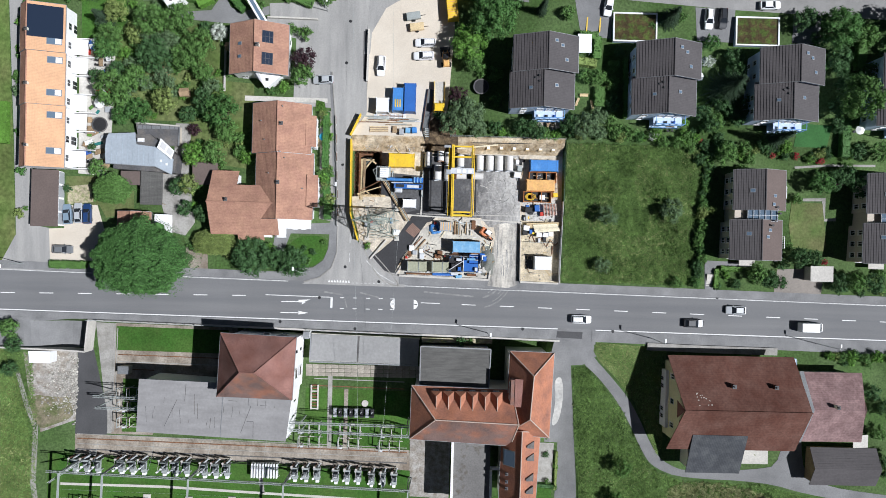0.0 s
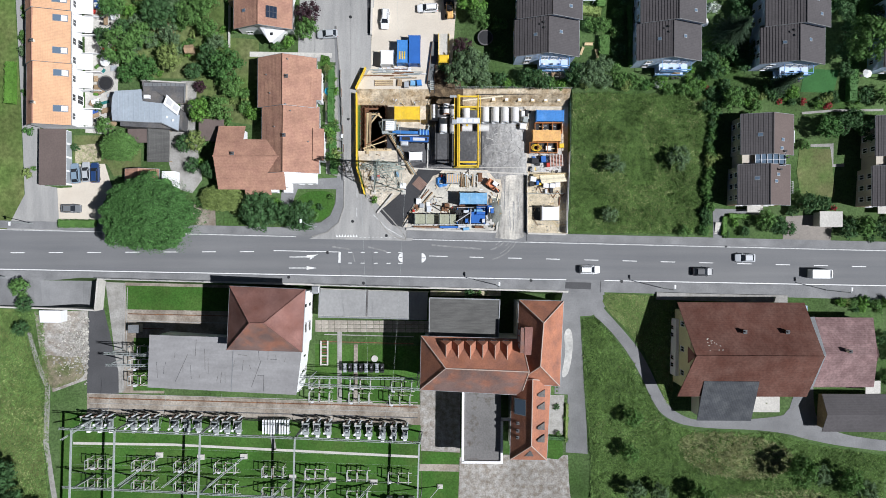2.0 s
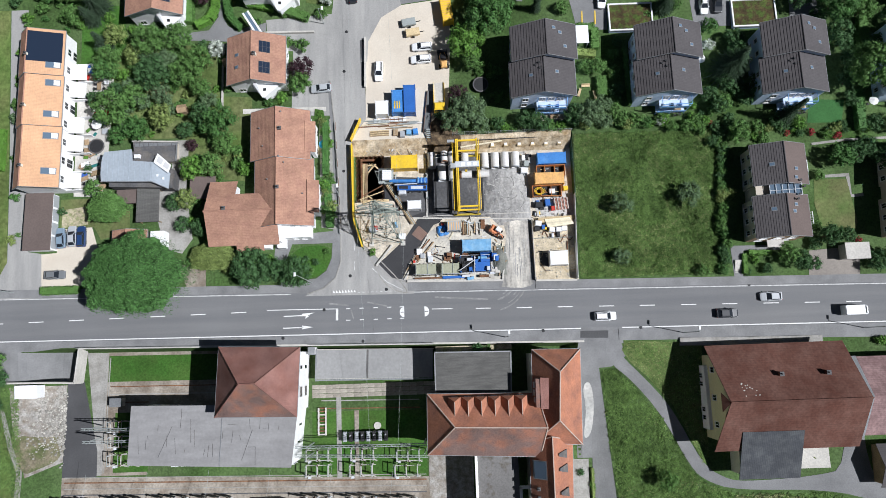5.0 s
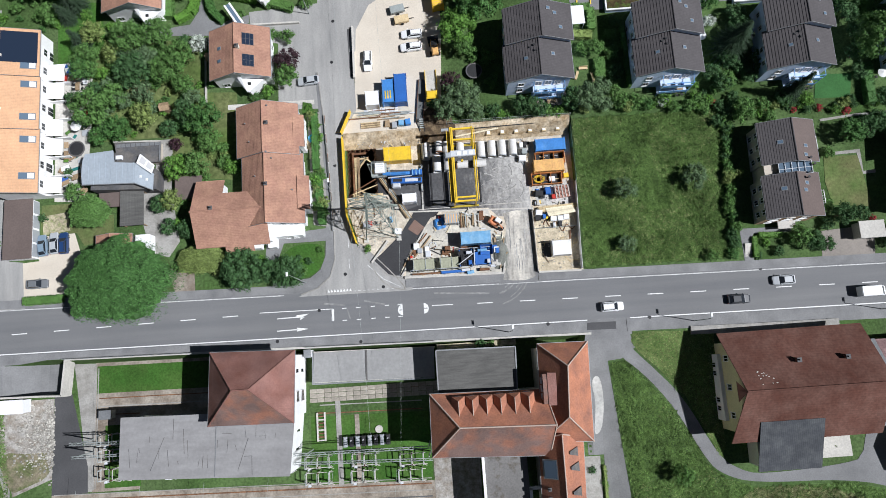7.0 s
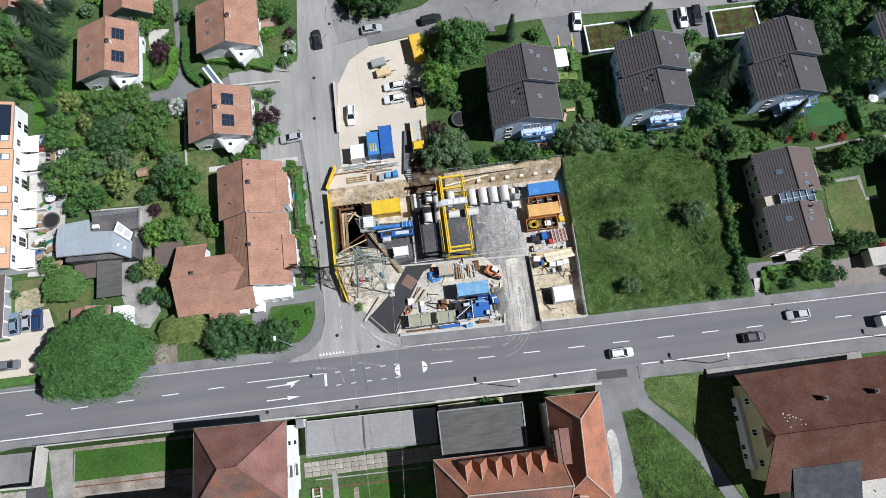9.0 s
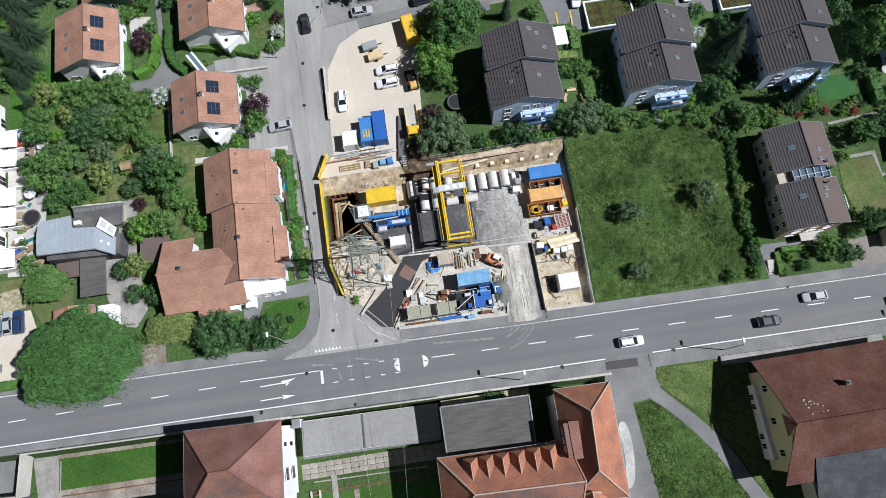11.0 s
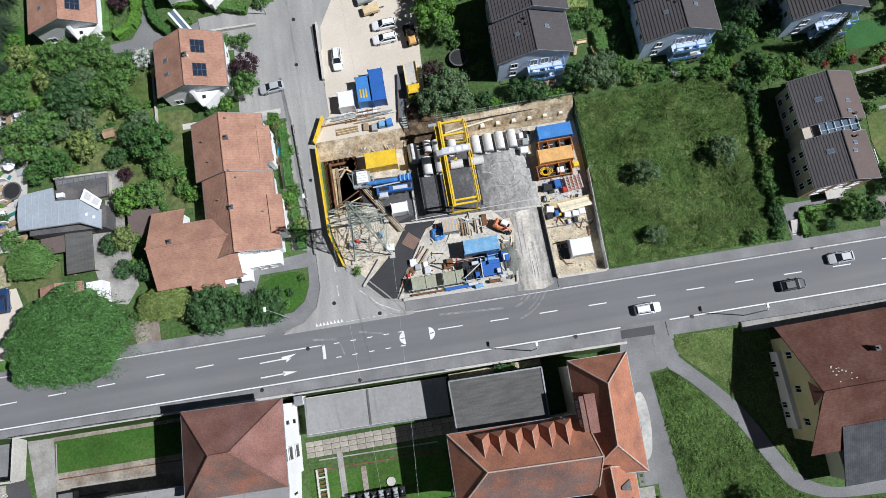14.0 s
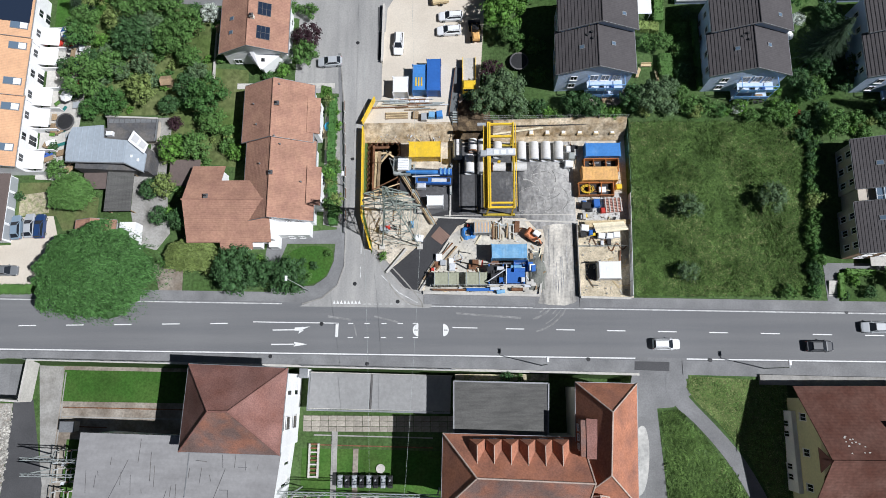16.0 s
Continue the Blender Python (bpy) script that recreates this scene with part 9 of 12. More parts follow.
def switch_bay(x, y, big, z=YZ, poles=3, pitch=1.9):
    """Breaker bay: three poles on steel stands; the big kind has tanks and bushings."""
    label = "three-pole breaker bay with grey tanks and bushings" if big else "three-pole isolator bay on white steel stands"
    th = thing("breaker_bay" if big else "isolator_bay", label, "switchgear", x, y, z, 0, "breaker bays" if big else "isolator bays")
    for i in range(poles):
        px = (i - (poles - 1) / 2) * pitch
        if big:
            s = part("stand", M().box(px - 0.45, -1.1, 0.0, px + 0.45, -0.9, 1.1).box(px - 0.45, 0.9, 0.0, px + 0.45, 1.1, 1.1).box(px - 0.5, -1.2, 1.1, px + 0.5, 1.2, 1.22), GALV, th)
            part("tank", M().cham(px - 0.36, -0.45, 1.22, px + 0.36, 0.6, 2.2, 0.14), DARK_GREY, s, "dark grey oil tank")
            part("bushing", insulator(M(), px - 0.3, -0.2, 2.3, 3.9), PORCELAIN, s)
            part("bushing", insulator(M(), px + 0.3, 0.4, 2.3, 3.9), PORCELAIN, s)
            for hx, hy in ((px - 0.3, -0.2), (px + 0.3, 0.4)):
                part("head", M().tube((hx, hy, 3.9), (hx, hy, 4.15), 0.2, 8), WHITE, s)
            part("drive_box", M().cham(px - 0.28, -1.75, 0.5, px + 0.28, -1.25, 1.3, 0.05), WHITE, s, "white drive cabinet")
            part("post_insulator", insulator(M(), px - 0.2, 1.75, 0.9, 3.4, 0.16), BROWN_PORCELAIN, s)
            part("post_insulator", insulator(M(), px + 0.42, 1.75, 0.9, 3.2, 0.16), PORCELAIN, s)
            part("terminal", M().tube((px - 0.2, 1.75, 3.4), (px - 0.2, 1.75, 3.6), 0.2, 8).beam((px - 0.2, 1.75, 3.5), (px - 0.3, -0.2, 4.0), 0.06).beam((px - 0.6, 1.75, 0.85), (px + 0.7, 1.75, 0.85), 0.14).beam((px + 0.1, 1.75, 0), (px + 0.1, 1.75, 0.85), 0.14), PALE_CONCRETE, s)
            part("radiator", M().box(px - 0.62, 0.8, 1.3, px + 0.62, 1.15, 2.1), GALV, s)
        else:
            s = part("stand", M().beam((px - 0.5, -0.9, 0), (px - 0.5, -0.9, 2.3), 0.12).beam((px - 0.5, 0.9, 0), (px - 0.5, 0.9, 2.3), 0.12).beam((px - 0.5, -1.1, 2.3), (px - 0.5, 1.1, 2.3), 0.13).beam((px - 0.1, -1.5, 0), (px - 0.5, -0.9, 2.3), 0.08), PALE_CONCRETE, th)
            for yy in (-0.85, 0.85):
                part("post_insulator", insulator(M(), px - 0.5, yy, 2.38, 3.5, 0.12), BROWN_PORCELAIN if i % 2 else PORCELAIN, s)
            part("switch_arm", M().beam((px - 0.5, -0.9, 3.56), (px - 0.5, 0.95, 3.56), 0.09), GALV, s)
    if not big:
        w = (poles - 1) * pitch / 2 + 0.7
        part("cross_rail", M().beam((-w, -0.9, 2.2), (w - 0.6, -0.9, 2.2), 0.11).beam((-w, 0.9, 2.2), (w - 0.6, 0.9, 2.2), 0.11), PALE_CONCRETE, th)
        part("drive_box", M().cham(-w + 0.2, -1.5, 0.4, -w + 0.7, -1.05, 1.3, 0.05), PALE_GREY, th, "pale drive cabinet")
    return th


B0, I0 = None, None
for x, y in ((-76.5, -35.2), (-66.3, -35.2), (-56.7, -35.3), (-47.7, -35.6), (-27.5, -36.0), (-18.3, -36.3), (-10.3, -36.8)):
    B0 = copy_thing(B0, pose(x, y, YZ)) if B0 else switch_bay(x, y, True)
    B0.scale = (1.32, 1.2, 1.05)
for x, y in ((-75.6, -43.9), (-65.3, -44.2), (-56.0, -44.4), (-47.1, -44.6), (-36.5, -45.4), (-27.0, -45.9), (-17.7, -46.1), (-8.5, -46.6), (-75.6, -48.3), (-65.3, -48.7), (-56.0, -48.9), (-47.1, -49.4), (-36.5, -50.0), (-27.0, -50.3), (-17.7, -50.7),
             (-72.5, -58.6), (-62.0, -58.8), (-26.2, -25.6), (-17.1, -25.7), (-7.9, -26.2), (-26.2, -28.6), (-17.4, -28.8), (-8.3, -29.2), (-66.4, -18.6), (-66.2, -21.6), (-66.2, -25.2)):
    I0 = copy_thing(I0, pose(x, y, YZ)) if I0 else switch_bay(x, y, False)
    I0.scale = (1.18, 1.15, 1.0)
for i in range(3):
    x = -11.2 + i * 2.5
    t = thing("voltage_transformer", "tall white instrument transformer on a stand", "transformer", x, -52.4, YZ, group="white instrument transformers")
    part("stand", M().box(-0.6, -1.0, 0, 0.6, 1.0, 0.5), PALE_CONCRETE, t)
    part("tank", M().cham(-0.65, -0.9, 0.5, 0.65, 0.9, 2.2, 0.2), WHITE, t)
    part("bushing", insulator(M(), 0, 0.2, 2.2, 4.6, 0.24), PORCELAIN, t)
    part("head", M().tube((0, 0.2, 4.6), (0, 0.2, 5.1), 0.34, 12), WHITE, t)
    part("conservator", M().tube((-0.1, -0.9, 2.0), (-0.1, -3.2, 1.2), 0.16, 8), WHITE, t)
rk = thing("slatted_rack", "white slatted coil rack on the lawn", "rack", -36.7, -35.6, YZ)
for i in range(10):
    part("slat", M().box(-3.0 + i * 0.62, -1.6, 0.9, -2.72 + i * 0.62, 1.6, 1.9), WHITE, rk)
part("frame", M().beam((-3.1, -1.5, 0.8), (3.0, -1.5, 0.8), 0.2).beam((-3.1, 1.5, 0.8), (3.0, 1.5, 0.8), 0.2).beam((-3, -1.5, 0), (-3, -1.5, 0.9), 0.2).beam((2.9, 1.5, 0), (2.9, 1.5, 0.9), 0.2).beam((2.9, -1.5, 0), (2.9, -1.5, 0.9), 0.2).beam((-3, 1.5, 0), (-3, 1.5, 0.9), 0.2), GALV, rk)
dk = thing("disconnector_row", "row of dark disconnectors on a low frame", "switchgear", -17.2, -22.3, YZ)
part("frame", M().box(-4.4, -0.9, 0.6, 4.4, -0.7, 0.8).box(-4.4, 0.7, 0.6, 4.4, 0.9, 0.8), GALV, dk)
for i in range(8):
    part("foot", M().beam((-4.2 + i * 1.2, 0, 0), (-4.2 + i * 1.2, 0, 0.7), 0.14), GALV, dk)
    part("pole_unit", M().cham(-4.6 + i * 1.2, -1.0, 0.8, -3.8 + i * 1.2, 1.0, 1.7, 0.15), DARK_METAL if i % 2 else GREY_PAINT, dk)
    part("bushing", insulator(M(), -4.2 + i * 1.2, 0.3, 1.7, 2.8, 0.14), PORCELAIN, dk)


def girder(th, p, q, w=0.55, n=None, material=GALV, name="girder"):
    """A lattice girder with four chords and zigzag webs."""
    p, q = Vector(p), Vector(q)
    d = (q - p).normalized()
    s, u = d.cross(Vector((0, 0, 1))).normalized() * w / 2, Vector((0, 0, w / 2))
    n = n or max(4, int((q - p).length / 0.9))
    m = M()
    for a, b in ((1, 1), (1, -1), (-1, 1), (-1, -1)):
        m.beam(p + s * a + u * b, q + s * a + u * b, 0.09)
    for i in range(n):
        a, b = p.lerp(q, i / n), p.lerp(q, (i + 1) / n)
        k = 1 if i % 2 else -1
        m.beam(a + s * k + u, b - s * k + u, 0.05)
        m.beam(a + s + u * k, b + s - u * k, 0.05).beam(a - s + u * k, b - s - u * k, 0.05)
    return part(name, m, material, th)


pt = thing("busbar_portal", "pale green lattice portal frame over the switchyard", "portal frame", 0, 0, 0)
TOPZ = 4.4
NS = [(-78.4, -34.4), (-69.2, -34.6), (-51.0, -35.2), (-30.8, -36.0), (-4.3, -37.0)]
girder(pt, (-81.4, -34.4, TOPZ), (-3.9, -37.0, TOPZ), 0.36)
girder(pt, (-80.6, -46.9, TOPZ), (-4.2, -50.1, TOPZ), 0.3)
for x, y in NS:
    bm = M()
    for dz, w, h in ((0.16, 0.3, 0.07), (0.0, 0.16, 0.3), (-0.16, 0.3, 0.07)):
        bm.beam((x, y, TOPZ + 0.6 + dz), (x - 0.8, -72, TOPZ + 0.6 + dz), w, h)
    part("girder", bm, GALV, pt, "pale green boxed cross girder")
    for yy in (y, y - 12.8, -58):
        part("column", M().beam((x - 0.3, yy, YZ), (x - 0.1, yy, TOPZ), 0.22).beam((x + 0.4, yy, YZ), (x + 0.1, yy, TOPZ), 0.22), GALV, pt)
for x, y in ((-76.0, -33.0), (-44.5, -42.8), (-54.2, -43.0), (-63.6, -42.6), (-33.4, -47.4), (-24.4, -48.0), (-15.0, -48.4)):
    part("raker", M().beam((x, y, YZ + 0.3), (x - 5.2, y - 3.9, TOPZ), 0.16).beam((x + 0.5, y, YZ + 0.3), (x - 4.8, y - 3.9, TOPZ), 0.12), GALV, pt)
    part("footing", M().cham(x - 0.6, y - 0.5, YZ, x + 1.0, y + 0.7, YZ + 0.4, 0.05), PALE_CONCRETE, pt)
part("raker", M().beam((0.2, -49.2, YZ + 0.2), (-4.6, -52.0, TOPZ), 0.14), GALV, pt)
part("footing", M().cham(-0.4, -49.7, YZ, 0.8, -48.7, YZ + 0.4, 0.05), PALE_CONCRETE, pt)
p2 = thing("inner_portal", "pale lattice beams between the two buildings", "portal frame", 0, 0, 0)
girder(p2, (-30.4, -23.3, 3.0), (-4.4, -23.6, 3.0), 0.4)
girder(p2, (-30.2, -24.9, 3.0), (-4.2, -25.8, 3.0), 0.4)
for x in (-28.0, -4.9):
    part("column", M().beam((x, -23.4, YZ), (x, -23.4, 3.0), 0.2).beam((x, -25.3, YZ), (x, -25.3, 3.0), 0.2), GALV, p2)
p3 = thing("west_portal", "lattice line support beside the flat hall", "portal frame", 0, 0, 0)
girder(p3, (-72.4, -18.4, 3.4), (-62.2, -18.8, 3.4), 0.4)
girder(p3, (-72.0, -20.9, 3.4), (-62.2, -21.0, 3.4), 0.4)
for x in (-71.8, -64.0):
    part("column", M().beam((x, -18.5, YZ), (x, -18.5, 3.4), 0.2).beam((x, -20.9, YZ), (x, -20.9, 3.4), 0.2), GALV, p3)
for i in range(9):
    y = -38.4 - i * 1.9
    cable("busbar", (-79, y, TOPZ - 0.6 - 0.3 * (i % 2)), (-4.4, y - 2.0, TOPZ - 0.6 - 0.3 * (i % 2)), 0.5, "thin bare busbar wire over the lawn", 0.012)
for i in range(6):
    x = -72 + i * 12
    cable("drop_line", (x, -34.6, TOPZ), (x + 1.0, -27.0, 3.5), 0.6, "thin feeder wire to the hall", 0.02)
# walkways, drains, kerbs
for pts, w, mt, lab in (([(-83, -40.0), (-60, -40.2), (-42, -41.0), (-4.6, -42.6)], 0.55, PALE_CONCRETE, "narrow pale cable duct across the lawn"), ([(-22.8, -14.4), (-22.7, -30.6)], 1.0, CONCRETE, "concrete slab path between switchgear"),
                        ([(-19.1, -17.2), (-19.1, -31.0)], 0.9, SETTS, "brown path between switchgear"), ([(-38.6, -34.0), (-37.4, -41.2)], 0.9, CONCRETE, "concrete slab path to the cable duct"), ([(-71.6, -4.2), (-71.9, -28.2)], 0.5, CONCRETE, "concrete kerb beside the lawn")):
    m = M()
    for (x0, y0), (x1, y1) in zip(pts, pts[1:]):
        m.beam((x0, y0, YZ + 0.08), (x1, y1, YZ + 0.08), w, 0.1)
    tagged(part("yard_path", m, mt), lab, "path", kind="structure")
ld = thing("trench_cover", "long grey ladder-like trench cover on the lawn", "cover", -26.2, -19.2, YZ)
part("rail", M().box(-0.9, -2.8, 0, -0.6, 2.8, 0.5).box(0.6, -2.8, 0, 0.9, 2.8, 0.5), PALE_CONCRETE, ld)
for i in range(9):
    part("rung", M().box(-0.6, -2.7 + i * 0.66, 0.2, 0.6, -2.45 + i * 0.66, 0.4), RUST if i % 3 else PALE_CONCRETE, ld)
single("well_cover", M().tube((-14.8, -20.4, YZ), (-14.8, -20.4, YZ + 0.3), 0.75, 18), PALE_CONCRETE, "round concrete well cover on the lawn", "cover")
tp = thing("stone_slab_terrace", "rows of brown stone slabs below the storage block", "terrace", 0, 0, YZ, kind="structure")
rnd = random.Random(9)
slab_me = M().cham(-0.7, -0.42, 0, 0.7, 0.42, 0.12, 0.03).mesh("stone_slab", PAVER)
for i in range(19):
    for j in range(3):
        ob = part("stone_slab", slab_me, None, tp)
        ob.matrix_basis = pose(-27.6 + i * 1.46, -12.2 - j * 0.9, rnd.uniform(0.0, 0.03), 0, 0, rnd.uniform(-1, 1))
yf = thing("yard_fence", "thin dark fence along the sett lane", "fence", 0, 0, 0)
for i in range(28):
    x = -78 + i * 2.65
    part("post", M().beam((x, -33.0 - (x + 80) * 0.032, YZ), (x, -33.0 - (x + 80) * 0.032, YZ + 1.6), 0.08), DARK_METAL, yf)
part("rail", M().beam((-78, -33.06, YZ + 1.5), (-6.5, -35.35, YZ + 1.5), 0.05).beam((-78, -33.06, YZ + 0.8), (-6.5, -35.35, YZ + 0.8), 0.05), DARK_METAL, yf)


# ---- trees and shrubs ----
def blob_leaves(rng, lobes, size, cover):
    """Small kite-shaped leaves over the lobes (x, y, z, r, squash); each leaf its own island."""
    vs, fs = [], []
    for cx, cy, cz, r, sq in lobes:
        n = int(cover * 4 * math.pi * r * r / (size * size) * 0.5)
        d = rng.normal(size=(n, 3))
        d /= np.linalg.norm(d, axis=1)[:, None]
        d = d[d[:, 2] > -0.5]
        rad = r * (0.78 + 0.34 * rng.random(len(d)) ** 1.6)
        c = np.stack([cx + d[:, 0] * rad, cy + d[:, 1] * rad, cz + d[:, 2] * rad * sq], 1)
        nrm = d + rng.normal(size=d.shape) * 0.42 + np.array([0, 0, 0.25])
        nrm /= np.linalg.norm(nrm, axis=1)[:, None]
        t = np.cross(nrm, rng.normal(size=d.shape))
        t /= np.linalg.norm(t, axis=1)[:, None] + 1e-9
        b = np.cross(nrm, t)
        s = size * (0.55 + 0.9 * rng.random(len(d)))[:, None]
        quad = np.stack([c - t * s * 0.62, c - b * s * 0.38 + nrm * s * 0.1, c + t * s * 0.62, c + b * s * 0.38 + nrm * s * 0.1], 1)
        o = len(vs)
        vs += [tuple(p) for p in quad.reshape(-1, 3)]
        fs += [(o + 4 * i, o + 4 * i + 1, o + 4 * i + 2, o + 4 * i + 3) for i in range(len(d))]
    return vs, fs


ICO = []


def core(m, x, y, z, r, sq):
    if not ICO:
        bm = bmesh.new()
        bmesh.ops.create_icosphere(bm, subdivisions=1, radius=1)
        ICO.extend([[v.co.to_tuple() for v in bm.verts], [tuple(v.index for v in f.verts) for f in bm.faces]])
        bm.free()
    m.add([(x + a * r, y + b * r, z + c * r * sq) for a, b, c in ICO[0]], ICO[1])


def grow(name, label, category, r, h, kind, seed, size=0.4, cover=1.0, lobes_n=14, flat=0.75, group="trees and shrubs"):
    """A broad-leaved tree or shrub of crown radius r and height h, at the origin."""
    rng = np.random.default_rng(seed)
    th = thing(name, label, category, 0, 0, 0, 0, group)
    zc = h - r * flat * 0.95
    lobes = [(0, 0, zc - 0.1 * r, r * 0.52, flat)]
    for i in range(lobes_n):
        # spread over the crown's upper shell, some lobes standing out and some sunk in
        u = (i + 0.5) / lobes_n
        a = i * 2.39996 + rng.uniform(-0.35, 0.35)
        el = math.asin(min(1.0, max(-0.3, 1.0 - 1.25 * u + rng.uniform(-0.08, 0.08))))
        out = r * rng.choice([0.64, 0.71, 0.76, 0.8]) * rng.uniform(0.94, 1.06)
        lr = r * rng.uniform(0.75, 1.3) * (0.95 / math.sqrt(lobes_n) + 0.06)
        lobes.append((math.cos(a) * math.cos(el) * out, math.sin(a) * math.cos(el) * out, zc + math.sin(el) * out * flat, lr, 0.85))
    if h > 2.6:
        tr = M()
        tr.tube((0, 0, -0.4), (0, 0, zc), 0.06 * r + 0.06, 8, 0.03 * r + 0.03)
        part("trunk", tr, BARK, th)
        for l in lobes[1:6]:
            part("limb", M().tube((0, 0, max(0.5, zc * 0.6)), l[:3], 0.02 * r + 0.03, 6, 0.02), BARK, th)
    vs, fs = blob_leaves(rng, lobes, size, cover)
    m = M().add(vs, fs)
    for l in lobes:
        core(m, l[0], l[1], l[2], l[3] * 0.55, l[4])
    part("crown", m, LEAF[kind], th)
    return th


def spray_tree(name, label, category, r, h, kind, seed, n, flat=0.5, length=1.0, group="trees and shrubs"):
    """A broad crown of narrow leafy sprays that hang outward over an even shell, ragged at the rim."""
    rng = np.random.default_rng(seed)
    th = thing(name, label, category, 0, 0, 0, 0, group)
    zc = h - r * flat
    part("trunk", M().tube((0, 0, -0.4), (0, 0, zc + r * flat * 0.5), 0.05 * r + 0.08, 10, 0.03 * r), BARK, th)
    for k in range(6):
        a = k * 1.05 + rng.uniform(-0.3, 0.3)
        part("limb", M().tube((0, 0, max(0.3, zc * 0.5)), (math.cos(a) * r * 0.6, math.sin(a) * r * 0.6, zc + r * flat * 0.5), 0.02 * r + 0.03, 6, 0.03), BARK, th)
    vs, fs = [], []
    for i in range(n):
        a = rng.uniform(0, 6.28319)
        edge = r * (0.96 + 0.05 * math.sin(3 * a + 2.6) + 0.045 * math.sin(5 * a + 0.7) + 0.04 * math.sin(8 * a + 2) + 0.03 * math.sin(13 * a + 1) + 0.025 * math.sin(23 * a))
        q = math.sqrt(rng.random()) * (0.93 if i % 3 else 0.93 + 0.19 * rng.random() ** 1.6)
        x, y = math.cos(a) * edge * q, math.sin(a) * edge * q
        lump = 0.14 * r * noise.noise(Vector((x * 0.4, y * 0.4, seed))) + 0.09 * r * noise.noise(Vector((x * 1.15, y * 1.15, seed + 3.0)))
        z = zc + flat * r * math.sqrt(max(0.0, 1 - min(1.0, q) ** 2.6)) + lump - rng.random() ** 1.5 * 0.16 * r
        d = a + rng.normal() * 1.3 + 0.5 * noise.noise(Vector((x * 0.3, y * 0.3, seed + 8.0)))
        ln = length * rng.uniform(0.5, 1.15) * (0.75 if q > 0.97 else 1.0)
        w = ln * rng.uniform(0.1, 0.17)
        fall = -0.3 - 0.5 * q * q + rng.normal() * 0.4
        o3 = Vector((math.cos(d), math.sin(d), fall)).normalized()
        s3 = Vector((-math.sin(d), math.cos(d), rng.normal() * 0.7)).normalized()
        p = Vector((x, y, z))
        o = len(vs)
        vs += [p - o3 * ln * 0.45, p - o3 * ln * 0.05 + s3 * w, p + o3 * ln * 0.55 - Vector((0, 0, 0.08 * ln)), p - o3 * ln * 0.05 - s3 * w]
        fs.append((o, o + 1, o + 2, o + 3))
    m = M().add(vs, fs)
    for k in range(46):
        q, a = math.sqrt((k + 0.5) / 46) * 0.8, k * 2.39996
        core(m, math.cos(a) * r * q, math.sin(a) * r * q, zc + flat * r * (math.sqrt(1 - q ** 2.6) - 0.56), r * 0.16, 0.9)
    part("crown", m, LEAF[kind], th)
    return th


def conifer(name, label, r, h, seed, kind="conifer"):
    rng = np.random.default_rng(seed)
    th = thing(name, label, "tree", 0, 0, 0, 0, "conifers")
    part("trunk", M().tube((0, 0, -0.3), (0, 0, h), 0.05 * h ** 0.8, 8, 0.03), BARK, th)
    vs, fs = [], []
    levels = int(h * 2.2)
    for i in range(levels):
        f = i / levels
        z, rr = 0.6 + (h - 0.6) * f, r * (1 - f) ** 0.85 + 0.12
        nb = max(6, int((11 + 2.2 * r) * (1 - f) + 4))
        for k in range(nb):
            a = 6.2832 * (k + rng.random()) / nb
            ln = rr * (0.7 + 0.45 * rng.random())
            steps = max(2, int(ln / 0.28))
            for j in range(steps):
                u = (j + 0.5) / steps
                for sd in (-1, 1):
                    w = 0.3 * (1.15 - u)
                    p = np.array([math.cos(a) * ln * u, math.sin(a) * ln * u, z - 0.32 * ln * u + rng.normal() * 0.05])
                    out = np.array([math.cos(a), math.sin(a), -0.3])
                    sid = np.array([-math.sin(a), math.cos(a), 0]) * sd
                    o = len(vs)
                    vs += [tuple(p - out * 0.12), tuple(p + out * 0.2 + sid * w * 0.5), tuple(p + out * 0.28 + sid * w * 1.3 + np.array([0, 0, -0.08])), tuple(p + sid * w * 0.8)]
                    fs.append((o, o + 1, o + 2, o + 3))
    m = M().add(vs, fs)
    m.tube((0, 0, 0.8), (0, 0, h * 0.95), r * 0.45, 8, 0.05)
    part("foliage", m, LEAF[kind], th)
    return th


PROTO = {}
UNDER = {}
GROWN = [0]
WORD = dict(mid="green leafy", dark="dark green", bright="bright green", grey="grey-green", yellow="yellow-green", purple="dark purple-leaved", deep="deep green", silver="white-flowering", red="red-flowering", conifer="dark needle-leaved")


